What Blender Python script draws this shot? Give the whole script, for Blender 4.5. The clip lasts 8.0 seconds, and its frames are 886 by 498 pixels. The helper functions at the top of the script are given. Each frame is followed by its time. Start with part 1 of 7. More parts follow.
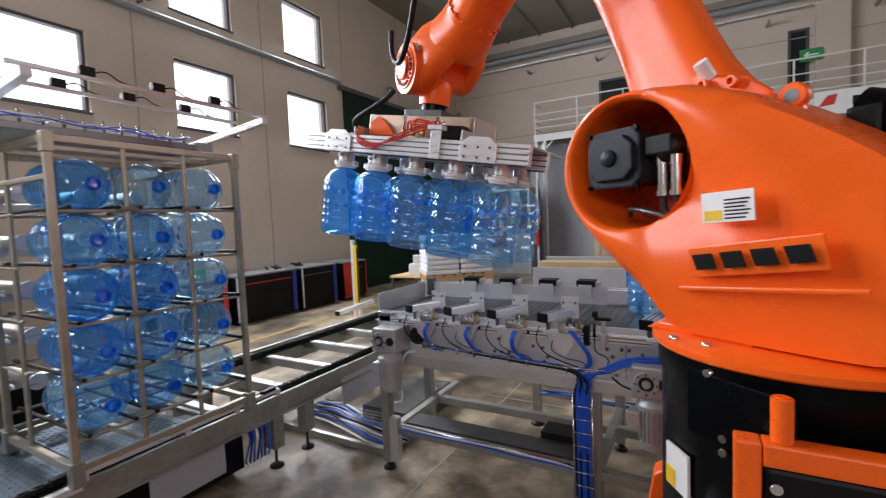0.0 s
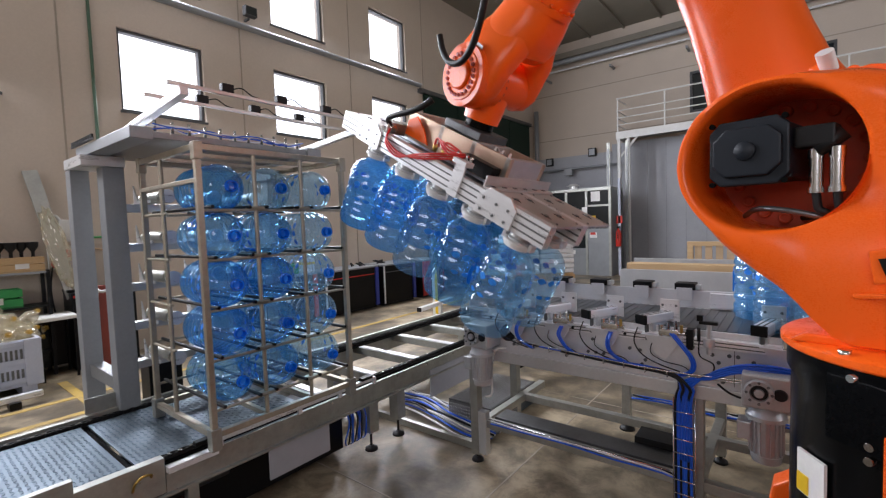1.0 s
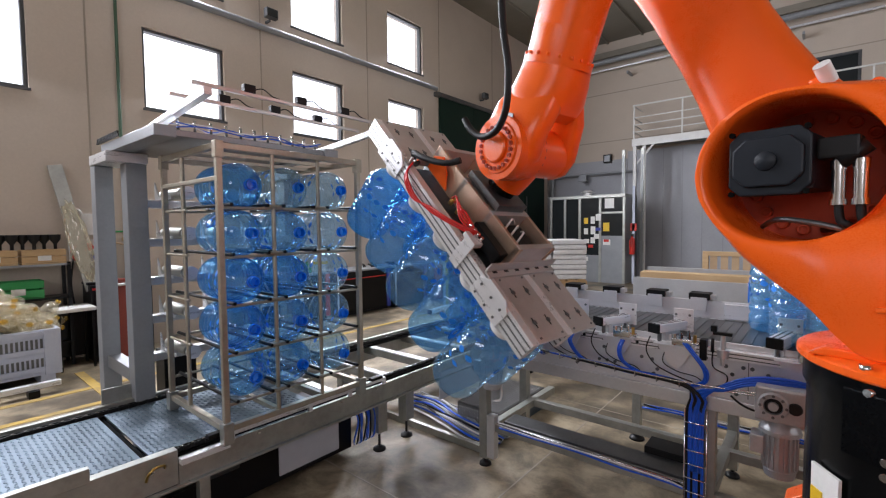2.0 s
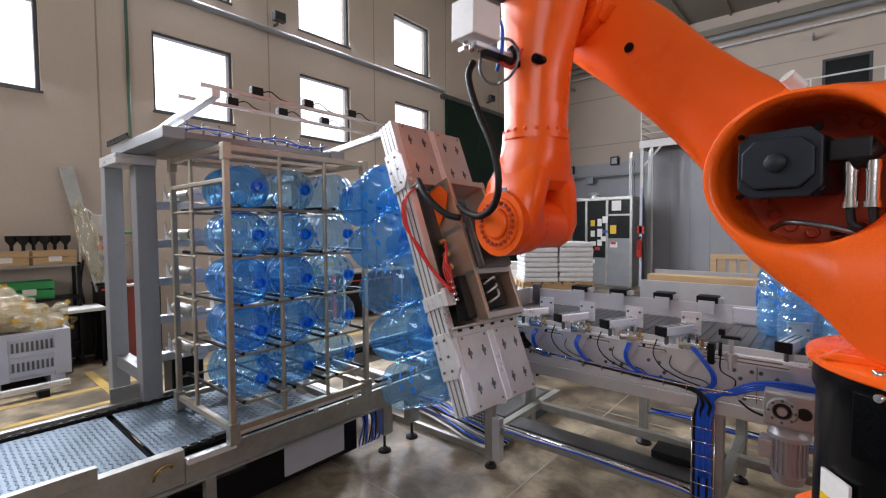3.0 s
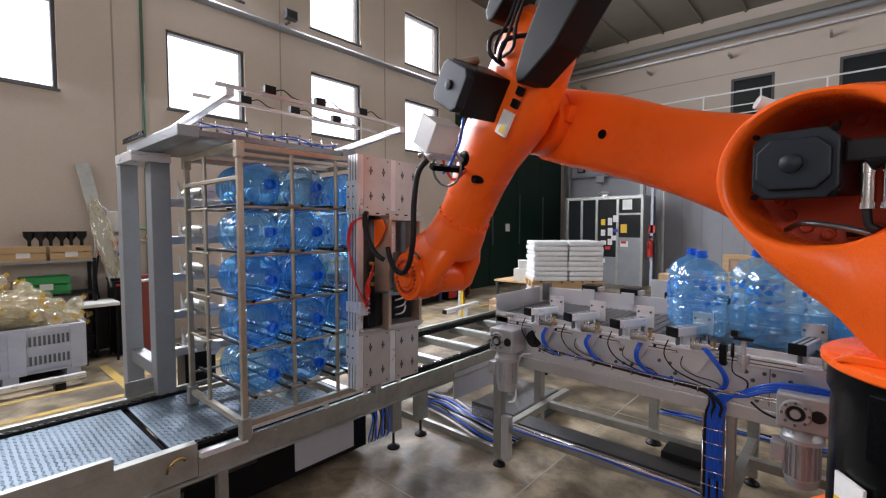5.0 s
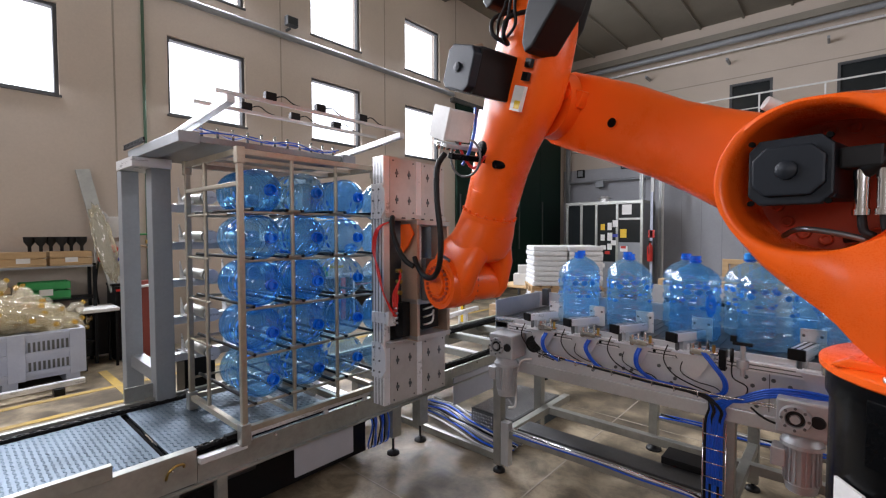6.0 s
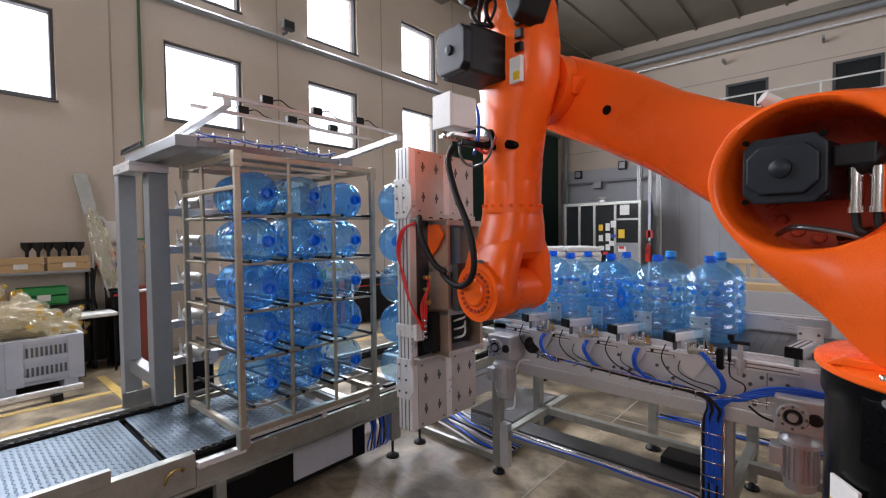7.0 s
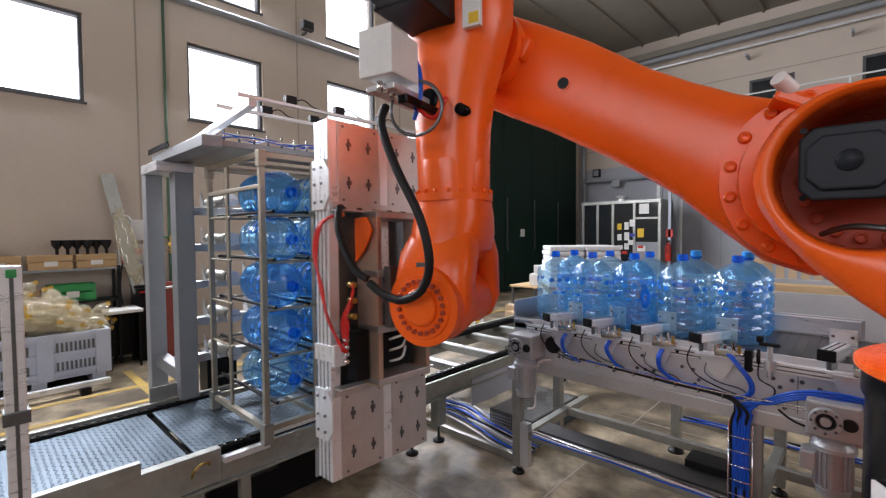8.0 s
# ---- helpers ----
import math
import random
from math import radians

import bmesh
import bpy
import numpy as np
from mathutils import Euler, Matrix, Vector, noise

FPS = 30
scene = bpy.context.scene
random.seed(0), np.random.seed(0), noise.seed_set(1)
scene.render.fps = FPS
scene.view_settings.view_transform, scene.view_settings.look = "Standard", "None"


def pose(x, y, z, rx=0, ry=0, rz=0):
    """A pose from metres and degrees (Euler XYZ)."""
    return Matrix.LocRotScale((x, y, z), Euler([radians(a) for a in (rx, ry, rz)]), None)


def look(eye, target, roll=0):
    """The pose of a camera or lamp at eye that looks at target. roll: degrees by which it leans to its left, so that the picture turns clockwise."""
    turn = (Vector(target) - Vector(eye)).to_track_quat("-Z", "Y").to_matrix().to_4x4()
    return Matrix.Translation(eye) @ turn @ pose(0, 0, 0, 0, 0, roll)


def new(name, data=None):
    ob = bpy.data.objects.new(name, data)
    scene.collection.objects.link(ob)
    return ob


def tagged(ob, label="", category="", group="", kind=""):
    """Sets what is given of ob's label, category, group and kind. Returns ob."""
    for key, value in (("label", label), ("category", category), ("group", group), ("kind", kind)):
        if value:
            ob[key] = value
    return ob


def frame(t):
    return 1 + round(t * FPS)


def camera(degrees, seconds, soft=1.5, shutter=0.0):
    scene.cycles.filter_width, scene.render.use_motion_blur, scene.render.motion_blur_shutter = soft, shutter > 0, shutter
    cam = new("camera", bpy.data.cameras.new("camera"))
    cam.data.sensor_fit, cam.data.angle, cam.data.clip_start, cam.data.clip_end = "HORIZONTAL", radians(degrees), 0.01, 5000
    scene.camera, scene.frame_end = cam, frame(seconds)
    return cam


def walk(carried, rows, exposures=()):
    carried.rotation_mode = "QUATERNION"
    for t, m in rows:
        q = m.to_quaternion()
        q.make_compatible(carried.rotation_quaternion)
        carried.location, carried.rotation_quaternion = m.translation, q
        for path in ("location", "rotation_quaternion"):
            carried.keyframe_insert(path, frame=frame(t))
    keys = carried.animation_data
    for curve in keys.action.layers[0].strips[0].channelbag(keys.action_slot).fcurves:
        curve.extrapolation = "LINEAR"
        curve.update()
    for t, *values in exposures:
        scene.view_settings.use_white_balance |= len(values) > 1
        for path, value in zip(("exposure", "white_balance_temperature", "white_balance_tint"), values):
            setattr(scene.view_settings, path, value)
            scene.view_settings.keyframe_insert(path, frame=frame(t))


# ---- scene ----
cam = camera(89.1, 8.0, 1.2, 0.4)

PATH = [
    (0, (0.193, 0.244, 1.892), (-0.782, 1.986, 1.768), -2.3),
    (0.5, (0.163, 0.161, 1.897), (-0.957, 1.815, 1.792), -2.3),
    (1, (0.115, 0.083, 1.894), (-1.122, 1.651, 1.781), -2.0),
    (1.5, (0.115, 0.062, 1.893), (-1.148, 1.61, 1.785), -0.9),
    (3, (0.118, 0.063, 1.893), (-1.179, 1.582, 1.804), -0.4),
    (3.5, (0.104, 0.063, 1.892), (-1.204, 1.572, 1.793), -0.1),
    (4, (0.108, 0.064, 1.894), (-1.209, 1.565, 1.787), -0.0),
    (4.5, (0.112, 0.058, 1.894), (-1.211, 1.553, 1.789), 0.0),
    (6, (0.122, 0.048, 1.899), (-1.205, 1.542, 1.823), -0.1),
    (6.5, (0.123, 0.047, 1.898), (-1.201, 1.545, 1.83), -0.2),
    (7, (0.131, 0.05, 1.897), (-1.192, 1.548, 1.83), -0.6),
    (7.5, (0.116, 0.041, 1.896), (-1.212, 1.535, 1.835), -0.4),
    (8, (0.102, 0.025, 1.898), (-1.271, 1.477, 1.826), -0.5),
]
EXPOSURES = [(0, -0.06, 6500, 15), (1.5, 0.03, 6500, 15), (8, 0.09, 6500, 15)]
walk(cam, [(t, look(eye, target, roll)) for t, eye, target, roll in PATH], EXPOSURES)

# ---- world, sun, the light of the openings and added fill ----
world = bpy.data.worlds.new("sky")
scene.world = world
world.use_nodes = True
wn = world.node_tree
sky = wn.nodes.new("ShaderNodeTexSky")
sky.sky_type, sky.sun_disc = "NISHITA", False
sky.sun_elevation, sky.sun_rotation = radians(38), radians(-70)
wn.nodes["Background"].inputs[1].default_value = 0.12
wn.links.new(sky.outputs[0], wn.nodes["Background"].inputs[0])

sun = new("sun", bpy.data.lights.new("sun", "SUN"))
sun.data.energy, sun.data.angle, sun.data.color = 1.0, radians(12), (1.0, 0.95, 0.88)
sun.matrix_world = look((-20, 2, 16), (0, 6, 0))

WALL_X, BACK_Y, RIGHT_X, FRONT_Y, ROOF_Z = -8.35, 17.0, 9.0, -8.0, 8.6
WINDOW_Y = [-2.75, -0.02, 2.69, 5.41, 8.14]
WINDOW_Z = [3.87, 6.07]
WIN = 1.31


def area_lamp(name, m, sx, sy, watts, color):
    lamp = new(name, bpy.data.lights.new(name, "AREA"))
    lamp.data.shape, lamp.data.size, lamp.data.size_y, lamp.data.energy, lamp.data.color = "RECTANGLE", sx, sy, watts, color
    lamp.matrix_world = m
    return lamp


for wy in WINDOW_Y:
    for wz in WINDOW_Z:
        c = Vector((WALL_X + 0.12, wy + WIN / 2, wz + WIN / 2))
        area_lamp("window_light", look(c, c + Vector((1, 0, -0.25))), 1.2, 1.2, 172, (0.88, 0.93, 1.0))
# added fill lamps, unseen, before the solid walls behind the camera and opposite
area_lamp("front_window_light", look((0.5, FRONT_Y + 0.2, 4.4), (-0.8, 3.0, 1.4)), 9.0, 2.4, 400, (0.96, 0.95, 1.0))
area_lamp("right_window_light", look((RIGHT_X - 0.2, 4.5, 4.6), (-1, 4.0, 1.2)), 9.0, 2.2, 350, (0.96, 0.95, 1.0))


# ---- materials ----
def nodes_of(name):
    m = bpy.data.materials.new(name)
    m.use_nodes = True
    t = m.node_tree
    return m, t, t.nodes["Principled BSDF"]


def node(t, kind, **inputs):
    n = t.nodes.new("ShaderNode" + kind)
    for k, v in inputs.items():
        n.inputs[k.replace("_", " ")].default_value = v
    return n


def ramp(t, fac, stops):
    n = t.nodes.new("ShaderNodeValToRGB")
    while len(n.color_ramp.elements) < len(stops):
        n.color_ramp.elements.new(0.5)
    for e, (p, c) in zip(n.color_ramp.elements, stops):
        e.position, e.color = p, (*c, 1)
    t.links.new(fac, n.inputs[0])
    return n.outputs[0]


def surface(name, dark, light, rough=0.5, metal=0.0, grain=40.0, stain=2.0, bump=0.1, spread=0.25, stretch=(1, 1, 1), specular=0.5, coat=0.0):
    """A surface with grain and larger stains between two tones, uneven gloss and fine relief."""
    m, t, b = nodes_of(name)
    co = t.nodes.new("ShaderNodeTexCoord")
    mp = t.nodes.new("ShaderNodeMapping")
    mp.inputs["Scale"].default_value = stretch
    t.links.new(co.outputs["Object"], mp.inputs[0])
    fine = node(t, "TexNoise", Scale=grain, Detail=5.0, Roughness=0.65)
    big = node(t, "TexNoise", Scale=stain, Detail=4.0, Roughness=0.6)
    for n in (fine, big):
        t.links.new(mp.outputs[0], n.inputs["Vector"])
    mix = t.nodes.new("ShaderNodeMath")
    mix.operation = "MULTIPLY_ADD"
    mix.inputs[1].default_value = 0.35
    t.links.new(fine.outputs[0], mix.inputs[0])
    sc = t.nodes.new("ShaderNodeMath")
    sc.operation = "MULTIPLY"
    sc.inputs[1].default_value = 0.65
    t.links.new(big.outputs[0], sc.inputs[0])
    t.links.new(sc.outputs[0], mix.inputs[2])
    col = ramp(t, mix.outputs[0], [(0.5 - spread, dark), (0.5 + spread, light)])
    t.links.new(col, b.inputs["Base Color"])
    rr = t.nodes.new("ShaderNodeMapRange")
    rr.inputs[3].default_value, rr.inputs[4].default_value = max(0.03, rough - 0.1), min(1, rough + 0.12)
    t.links.new(mix.outputs[0], rr.inputs[0])
    t.links.new(rr.outputs[0], b.inputs["Roughness"])
    b.inputs["Metallic"].default_value = metal
    b.inputs["Specular IOR Level"].default_value = specular
    b.inputs["Coat Weight"].default_value = coat
    if bump:
        bp = node(t, "Bump", Strength=bump, Distance=0.004)
        t.links.new(fine.outputs[0], bp.inputs["Height"])
        t.links.new(bp.outputs[0], b.inputs["Normal"])
    return m


def plain(name, color, rough=0.4, metal=0.0):
    return surface(name, tuple(c * 0.85 for c in color), tuple(min(1, c * 1.1) for c in color), rough, metal, 60, 4, 0.05)


def floor_material():
    m, t, b = nodes_of("stained_concrete")
    co = t.nodes.new("ShaderNodeTexCoord")
    big = node(t, "TexNoise", Scale=0.9, Detail=7.0, Roughness=0.62, Distortion=0.15)
    mid = node(t, "TexNoise", Scale=3.6, Detail=9.0, Roughness=0.72, Distortion=0.4)
    fine = node(t, "TexNoise", Scale=120.0, Detail=3.0)
    for n in (big, mid, fine):
        t.links.new(co.outputs["Object"], n.inputs["Vector"])
    a = ramp(t, big.outputs[0], [(0.32, (0.06, 0.048, 0.033)), (0.47, (0.20, 0.158, 0.105)), (0.64, (0.44, 0.355, 0.24))])
    c = ramp(t, mid.outputs[0], [(0.38, (0.40, 0.39, 0.37)), (0.58, (1, 1, 1))])
    mul = t.nodes.new("ShaderNodeMix")
    mul.data_type, mul.blend_type = "RGBA", "MULTIPLY"
    mul.inputs[0].default_value = 0.9
    t.links.new(a, mul.inputs[6])
    t.links.new(c, mul.inputs[7])
    t.links.new(mul.outputs[2], b.inputs["Base Color"])
    r = t.nodes.new("ShaderNodeMapRange")
    r.inputs[3].default_value, r.inputs[4].default_value = 0.25, 0.7
    t.links.new(mid.outputs[0], r.inputs[0])
    t.links.new(r.outputs[0], b.inputs["Roughness"])
    bp = node(t, "Bump", Strength=0.12, Distance=0.003)
    t.links.new(fine.outputs[0], bp.inputs["Height"])
    t.links.new(bp.outputs[0], b.inputs["Normal"])
    return m


def bottle_material(name, tint, body, share=0.16):
    """Thin clear blue plastic: tinted see-through sheet, a little body colour, gloss on top."""
    m, t, b = nodes_of(name)
    out = t.nodes["Material Output"]
    see = node(t, "BsdfTransparent", Color=(*tint, 1))
    dif = node(t, "BsdfDiffuse", Color=(*body, 1))
    tra = node(t, "BsdfTranslucent", Color=(*body, 1))
    glo = node(t, "BsdfGlossy", Color=(1, 1, 1, 1), Roughness=0.05)
    haze = node(t, "MixShader", Fac=0.5)
    t.links.new(dif.outputs[0], haze.inputs[1])
    t.links.new(tra.outputs[0], haze.inputs[2])
    one = node(t, "MixShader", Fac=share)
    t.links.new(see.outputs[0], one.inputs[1])
    t.links.new(haze.outputs[0], one.inputs[2])
    lw = node(t, "LayerWeight", Blend=0.5)
    pw = t.nodes.new("ShaderNodeMath")
    pw.operation, pw.inputs[1].default_value = "POWER", 4.0
    t.links.new(lw.outputs["Facing"], pw.inputs[0])
    gl = t.nodes.new("ShaderNodeMapRange")
    gl.inputs[3].default_value, gl.inputs[4].default_value = 0.065, 0.7
    t.links.new(pw.outputs[0], gl.inputs[0])
    two = t.nodes.new("ShaderNodeMixShader")
    t.links.new(gl.outputs[0], two.inputs[0])
    t.links.new(one.outputs[0], two.inputs[1])
    t.links.new(glo.outputs[0], two.inputs[2])
    co = t.nodes.new("ShaderNodeTexCoord")
    nz = node(t, "TexNoise", Scale=9.0, Detail=2.0)
    t.links.new(co.outputs["Object"], nz.inputs["Vector"])
    bp = node(t, "Bump", Strength=0.05, Distance=0.01)
    t.links.new(nz.outputs[0], bp.inputs["Height"])
    t.links.new(bp.outputs[0], glo.inputs["Normal"])
    t.links.new(two.outputs[0], out.inputs[0])
    return m


def sheet_material(name, tint, share, body):
    return bottle_material(name, tint, body, share)


def glow(name, color, strength):
    m, t, b = nodes_of(name)
    b.inputs["Base Color"].default_value = (0, 0, 0, 1)
    b.inputs["Emission Color"].default_value = (*color, 1)
    b.inputs["Emission Strength"].default_value = strength
    return m


M_WALL = surface("beige_plaster", (0.45, 0.385, 0.32), (0.62, 0.535, 0.45), 0.85, 0, 30, 0.5, 0.25, 0.3)
M_WALL_JOINT = surface("wall_joint", (0.30, 0.26, 0.21), (0.38, 0.33, 0.27), 0.9, 0, 30, 2, 0.1)
M_PANEL = surface("grey_sheet_panel", (0.30, 0.31, 0.34), (0.40, 0.41, 0.44), 0.55, 0, 14, 0.8, 0.05)
M_FLOOR = floor_material()
M_CEIL = surface("ceiling_concrete", (0.19, 0.172, 0.138), (0.28, 0.255, 0.21), 0.9, 0, 20, 0.6, 0.2)
M_STEEL = surface("brushed_stainless", (0.48, 0.49, 0.50), (0.70, 0.71, 0.72), 0.35, 0.6, 60, 3, 0.01, 0.3, (1, 1, 1))
M_STEEL_D = surface("dark_steel", (0.09, 0.095, 0.10), (0.20, 0.205, 0.21), 0.36, 0.8, 50, 4, 0.08)
M_GREY = surface("grey_painted_steel", (0.22, 0.235, 0.25), (0.31, 0.325, 0.34), 0.45, 0.2, 40, 3, 0.08)
M_GALV = surface("galvanised_steel", (0.28, 0.285, 0.26), (0.46, 0.465, 0.43), 0.42, 0.75, 25, 6, 0.06, 0.22)
M_ALU = surface("aluminium", (0.68, 0.69, 0.71), (0.86, 0.87, 0.88), 0.28, 0.4, 70, 5, 0.03, 0.3, (1, 1, 6))
M_PLATE = surface("bare_plate", (0.46, 0.44, 0.42), (0.64, 0.62, 0.60), 0.36, 0.6, 30, 5, 0.05, 0.28)
M_RACK = surface("worn_zinc_tube", (0.30, 0.27, 0.21), (0.50, 0.45, 0.36), 0.45, 0.65, 60, 9, 0.1)
M_ORANGE = surface("orange_enamel", (0.87, 0.112, 0.008), (0.97, 0.144, 0.012), 0.27, 0, 220, 2.5, 0.03, 0.35, (1, 1, 1), 0.38, 0.0)
# the orange enamel darkened: shade of recess and bolts put into the colour
M_ORANGE_SHADE = surface("orange_shaded_casting", (0.36, 0.035, 0.008), (0.50, 0.06, 0.014), 0.5, 0, 80, 6, 0.15)
M_BLACK = surface("black_enamel", (0.0018, 0.002, 0.0024), (0.004, 0.0045, 0.005), 0.22, 0, 90, 3, 0.02, 0.25, (1, 1, 1), 0.09)
M_RUBBER = surface("black_rubber", (0.005, 0.005, 0.0055), (0.010, 0.010, 0.011), 0.5, 0, 60, 4, 0.05, 0.25, (1, 1, 1), 0.3)
M_MOTOR = surface("motor_grey_blue", (0.008, 0.011, 0.016), (0.016, 0.021, 0.029), 0.45, 0.0, 60, 4, 0.08, 0.25, (1, 1, 1), 0.25)
M_MOTOR_BODY = surface("motor_black", (0.004, 0.004, 0.0045), (0.008, 0.008, 0.009), 0.45, 0, 60, 4, 0.05, 0.25, (1, 1, 1), 0.25)
M_PIPE_GREEN = plain("dull_green_pipe", (0.055, 0.115, 0.07), 0.5)
M_CAST = surface("grey_casting", (0.34, 0.35, 0.36), (0.50, 0.51, 0.52), 0.42, 0.4, 70, 6, 0.15)
M_WHITE = plain("white_plastic", (0.72, 0.72, 0.70), 0.45)
M_LABEL = plain("white_label", (0.80, 0.80, 0.78), 0.5)
M_YELLOW = plain("safety_yellow", (0.80, 0.52, 0.02), 0.45)
M_YELLOW_LINE = surface("worn_yellow_line", (0.24, 0.17, 0.08), (0.55, 0.36, 0.06), 0.7, 0, 18, 3, 0.05, 0.2)
M_BLUE_HOSE = plain("blue_air_hose", (0.01, 0.10, 0.62), 0.3)
M_RED_HOSE = plain("red_air_hose", (0.62, 0.02, 0.015), 0.3)
M_CHROME = surface("polished_steel", (0.62, 0.62, 0.62), (0.75, 0.75, 0.75), 0.16, 1.0, 80, 6, 0.02)
M_BRASS = plain("brass", (0.60, 0.40, 0.12), 0.3, 1.0)
M_WOOD = surface("pale_wood", (0.42, 0.27, 0.13), (0.60, 0.42, 0.23), 0.7, 0, 30, 3, 0.15, 0.25, (1, 1, 8))
M_CARD = surface("cardboard", (0.42, 0.29, 0.17), (0.55, 0.40, 0.25), 0.85, 0, 30, 3, 0.08)
M_GREEN_DOOR = surface("dark_green_door", (0.004, 0.018, 0.013), (0.009, 0.032, 0.022), 0.5, 0, 30, 2, 0.05, 0.25, (1, 1, 1), 0.2)
M_GREEN = plain("green_plastic", (0.02, 0.28, 0.07), 0.45)
M_RED = plain("red_paint", (0.60, 0.03, 0.02), 0.4)
M_DARK_RED = plain("dull_dark_red", (0.22, 0.035, 0.022), 0.5)
M_BLUE = plain("blue_paint", (0.03, 0.05, 0.35), 0.4)
M_DARK_PANEL = surface("black_panel", (0.003, 0.003, 0.0035), (0.008, 0.008, 0.009), 0.4, 0, 50, 3, 0.03, 0.25, (1, 1, 1), 0.2)
M_BIN = surface("grey_blue_plastic", (0.42, 0.46, 0.58), (0.56, 0.60, 0.70), 0.5, 0, 40, 4, 0.05)
M_GLASS_DARK = plain("dark_glass", (0.02, 0.024, 0.026), 0.08)
M_FRAME = plain("window_frame_dark", (0.07, 0.072, 0.075), 0.5)
M_PANE = sheet_material("window_glass", (0.97, 0.98, 1.0), 0.03, (0.8, 0.85, 0.9))
M_SKY = glow("bright_sky", (0.93, 0.96, 1.0), 3.2)
M_BOTTLE = bottle_material("blue_clear_plastic", (0.60, 0.83, 0.955), (0.09, 0.44, 0.90), 0.24)
M_BOTTLE_DEEP = bottle_material("deep_blue_clear_plastic", (0.44, 0.75, 0.955), (0.04, 0.37, 0.92), 0.27)
M_BOTTLE_PALE = bottle_material("pale_blue_clear_plastic", (0.74, 0.885, 0.955), (0.24, 0.52, 0.80), 0.18)
M_NECK = bottle_material("dense_blue_plastic", (0.18, 0.58, 0.95), (0.015, 0.27, 0.86), 0.45)
M_PRINT = plain("blue_print", (0.02, 0.24, 0.80), 0.4)
M_CAP = plain("light_blue_cap", (0.015, 0.27, 0.72), 0.35)
M_SHEET = surface("stainless_sheet", (0.54, 0.55, 0.57), (0.76, 0.77, 0.79), 0.37, 0.5, 90, 3, 0.008, 0.3, (1, 1, 1))
# copper tone: the orange arm's reflection tinted into bare steel; also a brown plug
M_COPPER_REFLECT = surface("copper_tone_orange_reflection", (0.48, 0.33, 0.24), (0.66, 0.50, 0.38), 0.34, 0.75, 30, 5, 0.05, 0.28)
M_CLEAR = sheet_material("clear_plastic", (0.94, 0.92, 0.86), 0.30, (0.80, 0.74, 0.58))
M_CLEAR_YELLOW = sheet_material("yellow_clear_plastic", (0.95, 0.80, 0.35), 0.35, (0.75, 0.50, 0.10))
M_FILM = surface("white_wrapped_film", (0.60, 0.61, 0.62), (0.82, 0.83, 0.84), 0.3, 0, 25, 8, 0.4)


M_TREAD = surface("tread_plate_galvanised", (0.075, 0.10, 0.125), (0.16, 0.205, 0.245), 0.46, 0.85, 40, 4, 0.05, 0.25)


# ---- mesh helpers ----
def add_box(bm, x0, y0, z0, x1, y1, z1, m=None):
    vs = [bm.verts.new(p) for p in ((x0, y0, z0), (x1, y0, z0), (x1, y1, z0), (x0, y1, z0), (x0, y0, z1), (x1, y0, z1), (x1, y1, z1), (x0, y1, z1))]
    for f in ((0, 3, 2, 1), (4, 5, 6, 7), (0, 1, 5, 4), (1, 2, 6, 5), (2, 3, 7, 6), (3, 0, 4, 7)):
        bm.faces.new([vs[i] for i in f])
    if m is not None:
        for v in vs:
            v.co = m @ v.co
    return vs


def box(x0, y0, z0, x1, y1, z1, bevel=0.0):
    bm = bmesh.new()
    add_box(bm, min(x0, x1), min(y0, y1), min(z0, z1), max(x0, x1), max(y0, y1), max(z0, z1))
    if bevel:
        bmesh.ops.bevel(bm, geom=bm.edges[:], offset=bevel, segments=2, affect="EDGES", profile=0.6)
    return bm


def boxes(*rows):
    bm = bmesh.new()
    for r in rows:
        add_box(bm, *r)
    return bm


def add_rings(bm, rings, cap0=True, cap1=True):
    """Skins a row of rings of points."""
    vs = [[bm.verts.new(p) for p in ring] for ring in rings]
    n = len(vs[0])
    for a, b in zip(vs, vs[1:]):
        for i in range(n):
            f = bm.faces.new((a[i], a[(i + 1) % n], b[(i + 1) % n], b[i]))
            f.smooth = True
    if cap0:
        bm.faces.new(vs[0][::-1])
    if cap1:
        bm.faces.new(vs[-1])
    return vs


def axes_for(d):
    d = Vector(d).normalized()
    u = d.orthogonal().normalized()
    return u, d.cross(u)


def add_cyl(bm, p0, p1, r0, r1=None, n=20, cap=True):
    p0, p1 = Vector(p0), Vector(p1)
    r1 = r0 if r1 is None else r1
    u, v = axes_for(p1 - p0)
    ring = lambda p, r: [p + u * (r * math.cos(2 * math.pi * i / n)) + v * (r * math.sin(2 * math.pi * i / n)) for i in range(n)]
    add_rings(bm, [ring(p0, r0), ring(p1, r1)], cap, cap)
    return bm


def cyl(p0, p1, r0, r1=None, n=20):
    return add_cyl(bmesh.new(), p0, p1, r0, r1, n)


